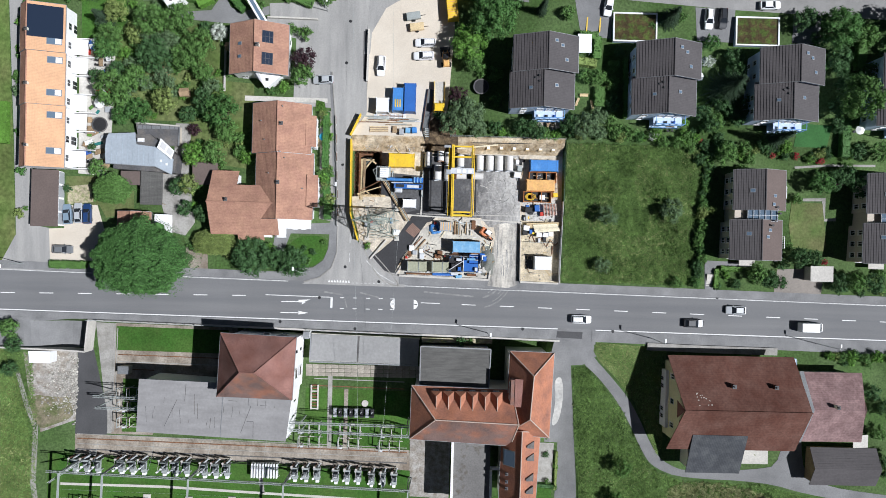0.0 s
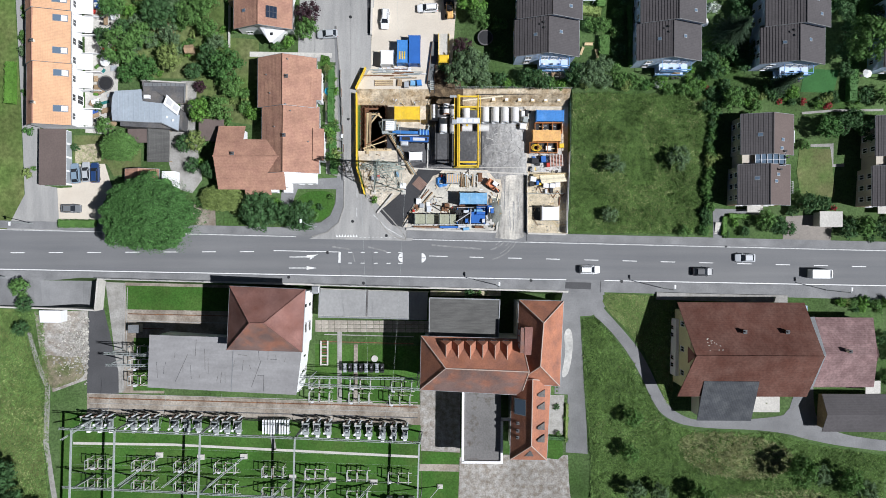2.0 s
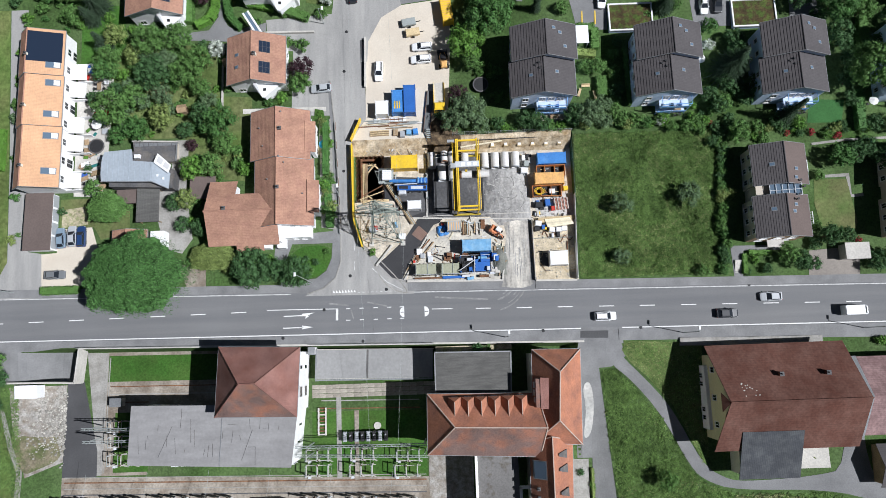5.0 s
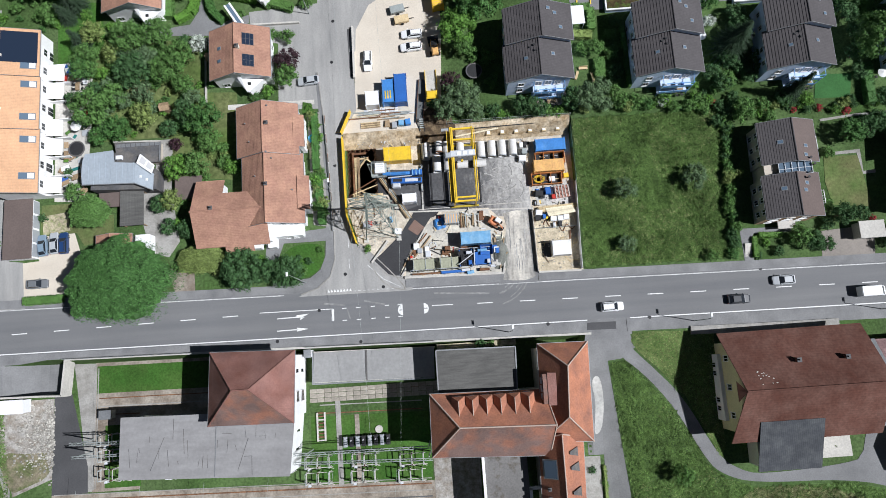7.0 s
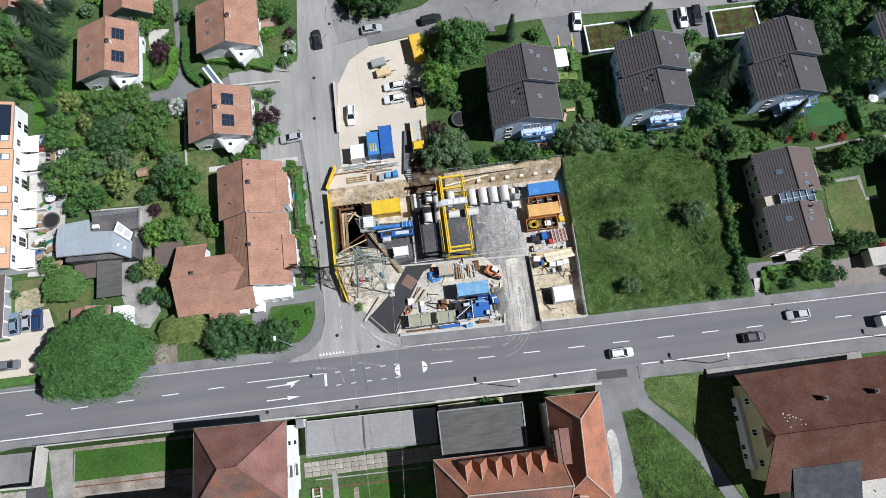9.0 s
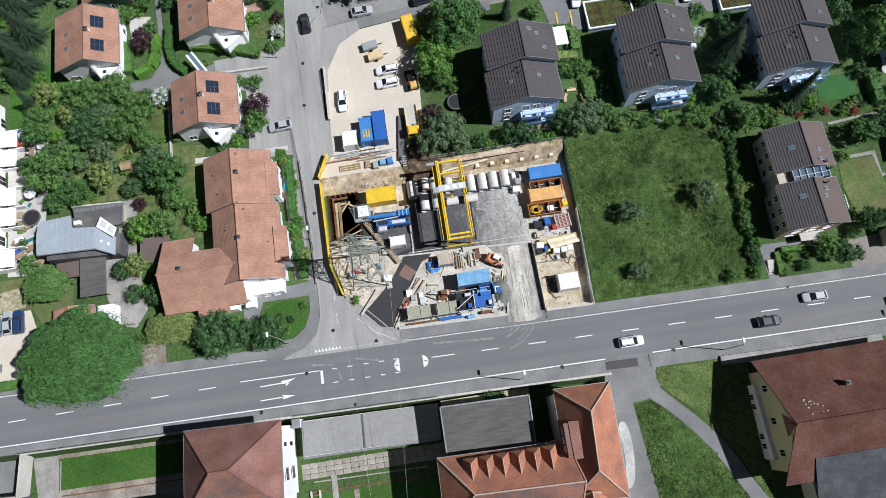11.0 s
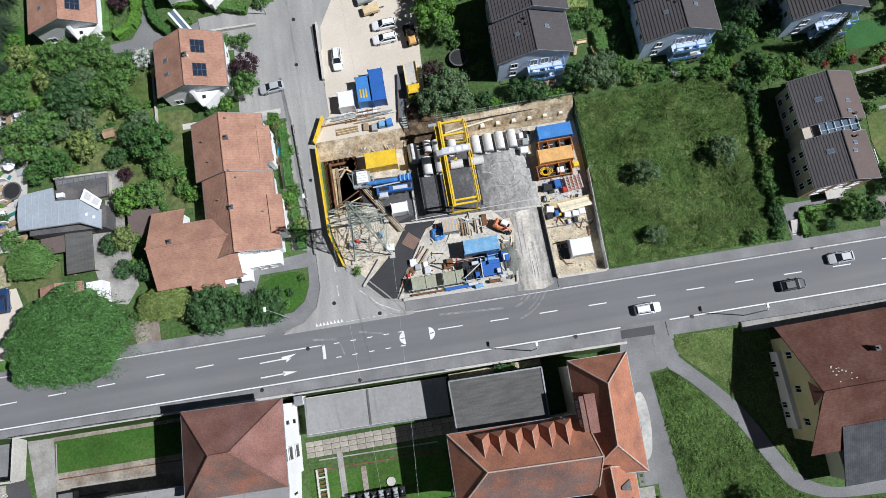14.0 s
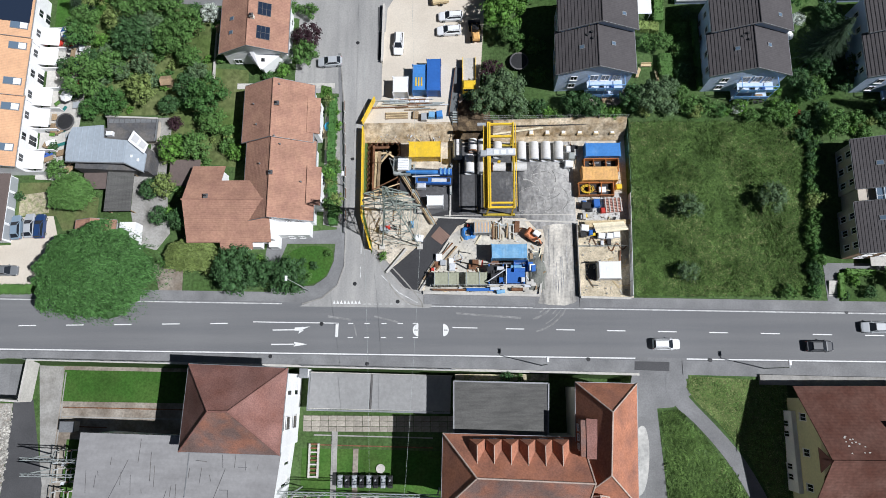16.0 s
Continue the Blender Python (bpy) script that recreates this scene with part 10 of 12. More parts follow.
def plant(x, y, r, kind="mid", h=None, z=None):
    """Sets a tree or shrub, copied from the nearest of a few grown ones."""
    cls = min((0.8, 1.5, 2.4, 3.6, 5.0), key=lambda c: abs(c - r))
    rng = random.Random(int(x * 37 + y * 101))
    key = (cls, kind, rng.randrange(2) if cls > 1 else 0)
    spot = (x, y, land(x, y) - 0.03 if z is None else z)
    if key not in PROTO:
        big = cls >= 2.4
        PROTO[key] = grow("tree" if big else "shrub", f"{WORD[kind]} " + ("garden tree with an uneven crown" if big else "shrub with a loose rounded outline"), "tree" if big else "shrub", cls, cls * (1.7 if big else 1.35), kind, len(PROTO) + 3,
                          {0.8: 0.17, 1.5: 0.21, 2.4: 0.25, 3.6: 0.29, 5.0: 0.32}[cls], 1.1, {0.8: 8, 1.5: 14, 2.4: 22, 3.6: 34, 5.0: 46}[cls], group="garden trees" if big else "garden shrubs")
        ob = PROTO[key]
        ob.matrix_basis = pose(*spot, 0, 0, rng.uniform(0, 360))
    elif cls < 2 and GROWN[0] > 285:
        s = r / cls
        UNDER.setdefault(kind, []).append((PROTO[key], pose(*spot, 0, 0, rng.uniform(0, 360)) @ Matrix.Diagonal((s, s, s * rng.uniform(0.9, 1.1), 1))))
        return None
    else:
        ob = copy_thing(PROTO[key], pose(*spot, 0, 0, rng.uniform(0, 360)))
    GROWN[0] += cls < 2
    s = r / cls
    ob.scale = (s * rng.uniform(0.94, 1.06), s * rng.uniform(0.94, 1.06), (h / (cls * (1.7 if cls >= 2.4 else 1.35))) if h else s * rng.uniform(0.9, 1.1))
    return ob


big = spray_tree("broad_tree", "very broad deep green tree overhanging the road", "tree", 10.0, 10.4, "broad", 77, 44000, 0.5, 0.62, "")
big.matrix_basis = pose(-61.7, 11.5, 0.1, 0, 0, 0)
big.scale = (1.08, 0.87, 1.0)
for x, y, r, h, k in ((-47.4, 15.3, 4.0, 3.2, 5), (-69.2, 26.0, 3.9, 4.8, 6)):
    low = spray_tree("drooping_shrub" if k == 5 else "tree", "yellow-green shrub of hanging sprays beside the footway" if k == 5 else "green tree with yellowish hanging sprays", "shrub" if k == 5 else "tree", r, h, "yellow" if k == 5 else "mid", k, 6000, 0.45, 0.6)
    low.matrix_basis = pose(x, y, land(x, y), 0, 0, 0)
    low.scale = (1.45, 0.8, 1.0) if k == 5 else (1.15, 0.9, 1.0)
for x, y, r in ((-39.2, 12.5, 4.7), (-30.5, 11.4, 3.7), (-34.8, 12.2, 2.6)):
    plant(x, y, r, "dark", 6.0 if r > 4 else 5.0)
TREES = [
         (6.4, 43.6, 4.1, "grey"), (3.3, 42.0, 2.9, "grey"), (8.9, 41.2, 2.2, "grey"), (12.6, 41.6, 1.7, "dark"), (14.1, 40.6, 1.3, "bright"), (15.9, 40.3, 1.1, "mid"), (18.4, 41.4, 2.2, "dark"), (21.0, 40.8, 2.4, "dark"), (19.5, 40.6, 1.5, "dark"), (23.3, 40.4, 1.6, "mid"), (25.6, 40.3, 1.3, "bright"), (28.4, 42.0, 2.5, "dark"), (34.6, 44.2, 2.0, "grey"), (37.4, 43.7, 1.4, "mid"), (-29.0, 51.4, 2.8, "mid"),
         (54.2, 39.6, 1.0, "bright"), (56.0, 39.8, 1.0, "mid"), (58.0, 38.9, 1.3, "dark"), (61.1, 40.5, 1.4, "dark"), (60.8, 38.4, 1.5, "dark"), (66.7, 38.4, 1.6, "mid"), (69.0, 38.2, 1.2, "yellow"), (71.1, 38.4, 1.2, "mid"), (57.5, 42.1, 1.3, "mid"), (61.0, 43.6, 1.2, "dark"), (64.5, 44.4, 2.0, "dark"), (66.2, 47.2, 2.2, "dark"), (63.0, 54.0, 2.6, "dark"), (62.0, 36.9, 2.7, "mid"), (58.5, 43.2, 2.2, "dark"), (86.0, 47.1, 2.6, "dark"), (85.5, 31.6, 2.4, "dark"), (88.0, 32.8, 2.4, "dark"), (92.0, 30.6, 3.0, "dark"), (84.4, 57.6, 3.0, "dark"), (81.6, 56.6, 2.0, "deep"), (91.5, 54.0, 3.0, "dark"), (86.8, 43.6, 1.8, "dark"),
         (-72.9, 30.7, 2.2, "mid"), (-55.5, 26.9, 2.2, "dark"), (-53.2, 27.5, 2.4, "yellow"), (-54.2, 22.4, 1.8, "dark"), (-52.5, 22.8, 1.3, "bright"), (-49.8, 21.8, 2.3, "dark"), (-50.9, 27.6, 1.6, "mid"),
         (-80.2, 26.2, 1.0, "dark"), (63.4, 46.2, 1.9, "dark"), (60.2, 47.6, 2.2, "dark"), (62.8, 57.4, 2.2, "dark"), (86.6, 51.5, 2.4, "dark"), (85.6, 55.5, 2.0, "dark"), (37.8, 47.0, 1.8, "dark"), (37.4, 51.4, 1.6, "mid"), (12.8, 47.6, 1.6, "mid"),
         (-44.4, 13.0, 1.6, "yellow"),
         (98, 64, 5.0, "dark"), (95.0, 38.0, 2.6, "mid"),
         (88.6, 9.4, 2.4, "dark"), (91.6, 9.8, 2.6, "mid"), (95.5, 9.6, 2.6, "dark"), (-91.8, -4.4, 2.3, "mid"), (-91.2, -8.2, 2.0, "dark"), (-92.6, -13.5, 2.0, "dark"), (-94.6, -53.0, 5.2, "dark"), (-89.0, -56.5, 4.4, "dark"),
         (-97, -46, 4.0, "dark"), (-88.2, -60, 3.0, "mid"), (88.0, -6.6, 1.2, "bright"), (90.5, -6.8, 1.3, "mid"), (93.0, -6.6, 1.4, "bright"), (95.5, -6.9, 1.3, "mid"), (98, -6.4, 1.5, "bright"), (101, -6.6, 1.5, "mid"),
         (97.5, -14.5, 1.9, "dark"), (100.5, -18.0, 2.4, "dark"), (99.5, -23.5, 1.8, "mid"), (101.5, -30.5, 3.2, "dark"),
         (-82.2, 80.2, 5.5, "deep"), (-80.8, 74.6, 2.9, "mid"), (-84.1, 74.9, 2.6, "deep"), (-77.9, 69.1, 2.4, "mid"), (-68.8, 64.1, 2.6, "yellow"), (-72.0, 61.6, 1.9, "dark"), (-61.3, 62.0, 3.6, "mid"), (-55.5, 62.6, 3.5, "mid"),
         (-60.8, 66.6, 1.3, "grey"), (-66.0, 66.2, 1.0, "bright"), (-69.8, 58.1, 3.4, "mid"), (-64.6, 59.5, 2.7, "yellow"), (-57.8, 57.2, 3.1, "grey"), (-50.8, 57.2, 3.6, "mid"), (-50.0, 61.1, 1.7, "dark"), (-47.0, 60.3, 2.1, "silver"),
         (-50.0, 72.7, 2.4, "purple"), (-48.5, 76.3, 1.6, "mid"), (-49.2, 81.9, 2.4, "mid"), (-53.2, 79.0, 2.4, "mid"), (-51.3, 80.6, 1.7, "bright"), (-44.7, 81.3, 1.8, "dark"), (-55.0, 82.4, 1.6, "mid"), (-70.6, 56.3, 3.0, "deep"),
         (-68.8, 51.9, 2.0, "dark"), (-67.2, 55.5, 1.7, "bright"), (-60.0, 54.7, 4.1, "dark"), (-53.5, 54.8, 3.4, "mid"), (-50.2, 51.6, 2.4, "mid"), (-64.5, 50.1, 2.9, "mid"), (-58.4, 50.5, 2.4, "grey"), (-68.4, 47.3, 4.1, "mid"),
         (-63.7, 43.1, 3.1, "deep"), (-72.9, 50.2, 2.0, "dark"), (-71.6, 45.7, 1.5, "mid"), (-68.0, 42.0, 2.2, "deep"), (-58.2, 45.2, 3.0, "yellow"), (-53.7, 42.5, 2.1, "dark"), (-49.9, 45.4, 2.9, "dark"), (-48.7, 48.8, 2.2, "grey"),
         (-45.7, 43.4, 3.8, "deep"), (-45.0, 39.2, 2.7, "mid"), (-51.8, 34.2, 3.0, "bright"), (-47.8, 34.5, 2.9, "mid"), (-42.6, 35.1, 1.7, "mid"), (-41.1, 33.8, 1.8, "bright"), (-42.8, 38.0, 1.3, "mid"), (-52.6, 39.6, 1.5, "purple"),
         (-61.4, 37.5, 1.0, "yellow"), (-74.9, 35.2, 1.1, "dark"), (-77.6, 67.7, 1.2, "bright"), (-27.8, 80.0, 2.1, "mid"), (-23.7, 78.4, 2.0, "deep"), (-28.2, 74.9, 1.7, "bright"), (-23.2, 74.5, 1.4, "purple"), (-23.5, 71.2, 1.5, "silver"),
         (-24.6, 68.0, 1.5, "mid"), (-32.7, 68.4, 1.2, "mid"), (-31.9, 61.7, 1.4, "mid"), (-28.9, 60.7, 1.8, "mid"), (-28.6, 54.9, 2.8, "purple"), (-28.9, 52.9, 1.9, "mid"), (-38.8, 66.6, 1.4, "mid"),
         (-5.0, 78.6, 4.8, "dark"), (-8.5, 79.6, 2.6, "mid"), (-1.4, 77.8, 3.2, "dark"), (11.2, 64.0, 5.6, "deep"), (15.3, 67.9, 2.5, "deep"), (8.4, 69.4, 2.2, "mid"), (6.5, 58.7, 4.2, "bright"), (7.8, 55.0, 2.5, "mid"),
         (12.4, 52.9, 1.8, "mid"), (9.4, 53.2, 1.2, "mid"), (4.5, 48.1, 2.3, "purple"), (27.3, 65.9, 1.7, "mid"), (31.6, 52.7, 1.7, "mid"), (34.1, 52.4, 2.0, "mid"), (37.6, 55.1, 1.4, "mid"),
         (36.8, 51.0, 0.8, "yellow"), (38.6, 58.0, 1.2, "dark"), (31.6, 41.8, 3.3, "grey"), (35.1, 40.8, 1.8, "grey"), (38.6, 41.3, 1.8, "mid"), (41.4, 40.8, 1.9, "mid"), (43.7, 40.2, 1.4, "deep"),
         (51.9, 65.5, 1.2, "mid"), (45.5, 63.6, 0.9, "mid"), (57.9, 60.1, 2.0, "deep"), (57.8, 56.5, 1.5, "silver"), (56.9, 45.3, 2.0, "dark"), (59.4, 43.5, 2.3, "mid"), (53.3, 43.5, 1.2, "bright"), (70.7, 39.1, 2.0, "dark"),
         (75.5, 38.9, 1.6, "bright"), (87.6, 48.2, 5.0, "mid"), (83.3, 62.9, 4.6, "deep"), (89.8, 61.9, 2.9, "mid"), (77.1, 65.1, 2.9, "dark"), (80.7, 61.3, 2.2, "dark"), (95.7, 59.7, 2.9, "dark"), 
         (68.0, 35.9, 1.4, "mid"), (63.4, 38.5, 1.5, "dark"), (60.4, 37.7, 1.7, "dark"), (57.4, 35.6, 1.5, "dark"), (46.9, 40.4, 1.1, "silver"), (49.0, 39.1, 1.5, "mid"), (52.2, 39.2, 1.5, "mid"), (55.0, 38.4, 1.4, "mid"),
         (91.0, 38.2, 1.9, "dark"), (89.4, 34.7, 1.3, "mid"), (82.6, 30.9, 3.0, "deep"), (86.9, 31.9, 1.9, "purple"), (78.8, 27.7, 1.3, "mid"), (77.4, 17.6, 1.2, "mid"), (79.0, 14.9, 2.5, "dark"), (82.5, 15.0, 2.0, "dark"),
         (76.7, 13.4, 1.5, "dark"), (70.5, 11.4, 2.4, "mid"), (73.1, 10.2, 2.2, "dark"), (75.9, 9.4, 1.7, "dark"), (66.7, 8.8, 1.2, "dark"), (58.3, 12.0, 1.3, "dark"), (60.6, 24.8, 1.0, "yellow"), (83.6, 36.0, 0.9, "red"),
         (78.2, 37.0, 0.8, "red"), (57.1, 39.7, 0.7, "red"), (73.1, 37.0, 0.7, "red"), (66.5, 33.8, 1.3, "mid")]
for x, y, r, k in TREES:
    plant(x, y, r, k, 11.0 if (x, k) == (87.6, "mid") else None)
plant(0.4, 44.6, 1.5, "dark")
BUSHES = [
         (51.2, 24.4, 2.6, "grey"), (37.3, 23.0, 2.5, "grey"), (36.8, 12.3, 1.9, "grey"), (53.4, 8.8, 1.5, "mid"), (64.6, 10.6, 0.9, "bright"), (62.8, 8.2, 0.8, "dark"), (-14.6, 15.2, 0.8, "bright"), (-40, 15.6, 0.8, "bright"),
         (26.4, -31.0, 0.8, "dark"), (26.8, -37.0, 0.8, "mid"), (28.4, -38.4, 0.8, "mid"), (28.6, -33.6, 0.7, "bright"), (72.2, -29.2, 0.9, "yellow"), (86.0, 14.0, 0.8, "red"), (-25.2, 45.6, 0.7, "bright"), (-27.6, 11.6, 0.9, "mid"),
         (-26.6, 13.6, 0.8, "dark"), (-28.6, 14.4, 0.7, "dark"), (-24.2, 15.8, 0.7, "mid"), (-24.6, 27.0, 0.8, "mid"), (-24.4, 31.0, 0.8, "bright"), (-24.0, 36.8, 0.8, "mid"), (-24.2, 41.8, 0.9, "bright"), (42.6, -32.3, 2.1, "mid"),
         (42.0, -40.1, 2.2, "mid"), (43.3, -48.5, 2.4, "grey"), (48.7, -49.1, 2.3, "grey"), (58.3, -49.7, 3.0, "mid"), (60.3, -55.5, 3.0, "mid"), (54.1, -56.5, 2.5, "dark"), (78.6, -43.3, 3.6, "mid"), (83.6, -44.5, 2.4, "grey"),
         (90.2, -45.8, 2.9, "mid"), (93.8, -48.2, 2.7, "grey"), (86.7, -52.0, 1.5, "purple"), (95.6, -55.3, 3.0, "dark")]
for x, y, r, k in BUSHES:
    plant(x, y, r, k, r * 2.3 if y < -25 and r > 1.5 else None)
rnd = random.Random(21)
for i in range(30):
    t = i / 29
    plant(58.0 + 1.2 * t + rnd.uniform(-0.5, 0.5), 8.8 + 28.5 * t, rnd.uniform(0.9, 1.5), rnd.choice(["mid", "dark", "deep", "yellow" if 0.5 < t < 0.56 else "mid"]))
GARDEN_CLEAR = [(-52, 59.8, -23, 69.0), (-78, 55, -71.5, 71), (-79, 63.5, -73, 70), (-29.5, 69.5, -24, 76), (-67, 65.5, -52.5, 80), (-45, 49.5, -30.5, 62), (-42.5, 68.5, -28, 82), (-61.5, 80, -50, 94), (-71, 28, -55, 41), (-45, 40, -38.6, 50), (-60, 38.5, -54, 43.5), (-82, 74, -76.5, 80), (-53, 66, -42, 79)]


def clear(x, y):
    return any(x0 < x < x1 and y0 < y < y1 for x0, y0, x1, y1 in GARDEN_CLEAR)


for x0, x1, y0, y1, n in ((-72, -47, 46, 63, 44), (-69, -58, 38.5, 44, 8), (-57, -41, 32, 50, 16), (-80, -66, 66, 84, 12), (60, 92, 36.4, 38.6, 46), (29.5, 60, 39.6, 41.8, 20), (-46, -44, 50, 62, 6), (-44, -32, 47.8, 49.6, 8), (-66, -53, 62, 65, 8), (-54, -36, 14, 16.6, 12), (86, 100, 7.5, 12, 10), (-91, -88.5, 20, 70, 24), (-25.2, -22.9, 22, 45, 20), (88, 100, -8.5, -5.5, 12)):
    for i in range(n):
        x, y = rnd.uniform(x0, x1), rnd.uniform(y0, y1)
        if clear(x, y):
            continue
        plant(x, y, rnd.uniform(0.6, 1.5) * (0.75 if x > 60 else 1.0), rnd.choice(["mid", "grey", "deep", "bright", "yellow", "mid"] if x < -30 else ["mid", "bright", "dark", "yellow", "mid", "red" if i % 9 == 0 else "yellow" if i % 5 == 0 else "mid"]))
for x, y, r, h, s in ((72.0, 40.0, 2.3, 11.5, 3), (21.8, 66.2, 1.1, 8.5, 4), (48.9, 65.0, 2.4, 8.0, 5), (61.4, 50.6, 5.0, 11.5, 11), (-74.7, 84.4, 4.0, 11.0, 6), (-72.6, 78.2, 3.8, 10.5, 7), (-75.9, 75.8, 2.9, 9.0, 8), (-73.3, 71.6, 3.3, 10.0, 9), (-74.8, 68.6, 2.2, 6.5, 10), (-71.7, 62.6, 2.4, 7.0, 12), (-70.8, 87.4, 2.6, 8.5, 13)):
    c = conifer("conifer", "dark layered conifer among the gardens", r, h, s)
    c.matrix_basis = pose(x, y, land(x, y), 0, 0, s * 40)


rnd = random.Random(57)
for x0, x1, y0, y1, n, kinds in ((-66, -47, 80, 94, 14, ["mid", "grey", "bright"]), (-40, -25, 81, 95, 12, ["mid", "bright"]), (-92, -79, 66, 94, 18, ["dark", "deep", "mid"]), (-70, -47, 36, 62, 14, ["mid", "grey", "yellow"]), (94, 106, 40, 66, 10, ["dark", "mid"])):
    for i in range(n):
        x, y, r = rnd.uniform(x0, x1), rnd.uniform(y0, y1), rnd.uniform(0.8, 2.2)
        if not clear(x, y) and not (91 < x < 105 and 43 < y < 62):
            plant(x, y, r, rnd.choice(kinds))


def hedge(pts, w, h, kind, label="clipped green hedge along the garden"):
    th = thing("hedge", label, "hedge", 0, 0, 0, group="hedges")
    rng = np.random.default_rng(int(abs(pts[0][0]) * 10 + len(pts)))
    for (x0, y0), (x1, y1) in zip(pts, pts[1:]):
        ln = math.hypot(x1 - x0, y1 - y0)
        d = np.array([(x1 - x0) / ln, (y1 - y0) / ln])
        s = np.array([-d[1], d[0]])
        z = land((x0 + x1) / 2, (y0 + y1) / 2)
        n = int(ln * (w + 2 * h) * 16)
        u, k = rng.random(n) * ln, rng.random(n) * (w + 2 * h) - h
        side = np.clip(k, 0, w) - w / 2
        hz = np.where(k < 0, h + k, np.where(k > w, h - (k - w), h)) + rng.normal(size=n) * 0.06
        c = np.stack([x0 + d[0] * u + s[0] * side, y0 + d[1] * u + s[1] * side, z + hz], 1) + rng.normal(size=(n, 3)) * 0.06
        t = rng.normal(size=(n, 3)) * np.array([1, 1, 0.45])
        t /= np.linalg.norm(t, axis=1)[:, None]
        b = np.cross(t, rng.normal(size=(n, 3)))
        b /= np.linalg.norm(b, axis=1)[:, None]
        q = np.stack([c - t * 0.16, c - b * 0.1, c + t * 0.16, c + b * 0.1], 1).reshape(-1, 3)
        m = M().add([tuple(p) for p in q], [(4 * i, 4 * i + 1, 4 * i + 2, 4 * i + 3) for i in range(n)])
        m.beam((x0, y0, z + h * 0.45), (x1, y1, z + h * 0.45), w * 0.86, h * 0.94)
        part("foliage", m, LEAF[kind], th)


hedge([(-24.0, 44.2), (-24.1, 32)], 1.3, 1.6, "deep")
hedge([(-24.0, 31), (-23.4, 20.8)], 1.4, 1.6, "deep")
hedge([(-47.7, 74.4), (-47.8, 70.4), (-49.0, 67.9), (-52.0, 66.3)], 1.6, 1.6, "bright", "bright green curved hedge beside the lane")
hedge([(-53.7, 73.6), (-53.8, 67.0)], 2.4, 1.6, "mid", "broad clipped hedge beside the white house")
hedge([(-45.0, 76.0), (-45.2, 70.7), (-44.5, 68.0), (-42.2, 65.4)], 1.5, 1.6, "deep", "dark green hedge along the garden lane")
hedge([(-41.1, 71.0), (-35.2, 69.6)], 1.3, 1.4, "bright")
hedge([(-32.4, 69.0), (-27.5, 67.2)], 1.9, 1.5, "mid")
hedge([(30.1, 61.3), (33.9, 61.0), (33.8, 56.4)], 1.7, 1.7, "mid")
hedge([(29.9, 55.9), (33.9, 55.4)], 1.7, 1.4, "yellow", "yellow-green clipped hedge beside the pavilion")
hedge([(34.8, 50.6), (34.8, 46.4)], 2.2, 1.4, "mid")
hedge([(90.6, 61.4), (90.2, 55.4)], 1.9, 1.8, "mid")
hedge([(88.4, 45.4), (88.2, 36.9)], 1.8, 1.8, "deep")
hedge([(28.6, -38.8), (28.8, -30.2)], 0.5, 0.8, "yellow", "low flowering strip beside the terrace")
hedge([(24.0, -37.9), (28.0, -38.1)], 0.8, 0.9, "dark")
hedge([(62.4, 12.0), (62.2, 7.9)], 0.9, 0.9, "bright")
hedge([(63.2, 12.2), (67.8, 12.0)], 1.0, 1.0, "bright")
hedge([(-93.8, 44.6), (-94.0, 35.6)], 2.0, 1.6, "bright", "bright green hedge beside the row house lane")
hedge([(-50.6, 15.6), (-46.0, 16.3), (-41.6, 16.0)], 3.2, 1.5, "yellow", "spreading yellow-green shrubs before the row house")
hedge([(-84, 9.6), (-76, 9.6)], 1.6, 1.2, "mid")
hedge([(40.6, 44.0), (40.2, 57.0)], 0.9, 1.3, "mid")

# tufts of long grass
def tufts(name, label, inside, n, box, material, seed, lo=0.12, hi=0.36):
    rng = np.random.default_rng(seed)
    vs, fs = [], []
    x0, y0, x1, y1 = box
    xs, ys = rng.uniform(x0, x1, n), rng.uniform(y0, y1, n)
    for x, y in zip(xs, ys):
        if not inside(x, y):
            continue
        z = land(x, y) + 0.04
        a = noise.noise(Vector((x * 0.13, y * 0.13, seed))) * 5 + rng.normal() * 1.3
        clump = 1.0 + 0.75 * noise.noise(Vector((x * 0.9, y * 0.9, seed + 4.0))) + 0.35 * noise.noise(Vector((x * 0.22, y * 0.22, seed + 9.0)))
        h, w = rng.uniform(lo, hi) * max(0.25, clump), rng.uniform(0.05, 0.115)
        dx, dy = math.cos(a), math.sin(a)
        o = len(vs)
        vs += [(x - dy * w, y + dx * w, z), (x + dy * w, y - dx * w, z), (x + dx * h * 1.1 + dy * w * 0.6, y + dy * h * 1.1 - dx * w * 0.6, z + h * 0.6), (x + dx * h * 1.6, y + dy * h * 1.6, z + h * 0.45)]
        fs.append((o, o + 1, o + 2, o + 3))
    tagged(part(name, M().add(vs, fs), material), label, "grass", kind="stuff")


def in_field(x, y):
    return 28.6 < x < 56.6 + (y - 8) * 0.08 and 8.4 < y < 38.4


tufts("meadow_grass", "long bent meadow grass blades", in_field, 100000, (28, 8, 60, 39), BLADES, 3, 0.12, 0.42)
tufts("meadow_dry_grass", "pale dry meadow grass blades", lambda x, y: in_field(x, y) and noise.noise(Vector((x * 0.11, y * 0.11, 7))) > -0.15, 30000, (28, 8, 60, 39), BLADES_DRY, 4, 0.12, 0.34)
def south_ok(x, y):
    return inside(SOUTH_MEADOW, x - 0.3, y + 0.3)


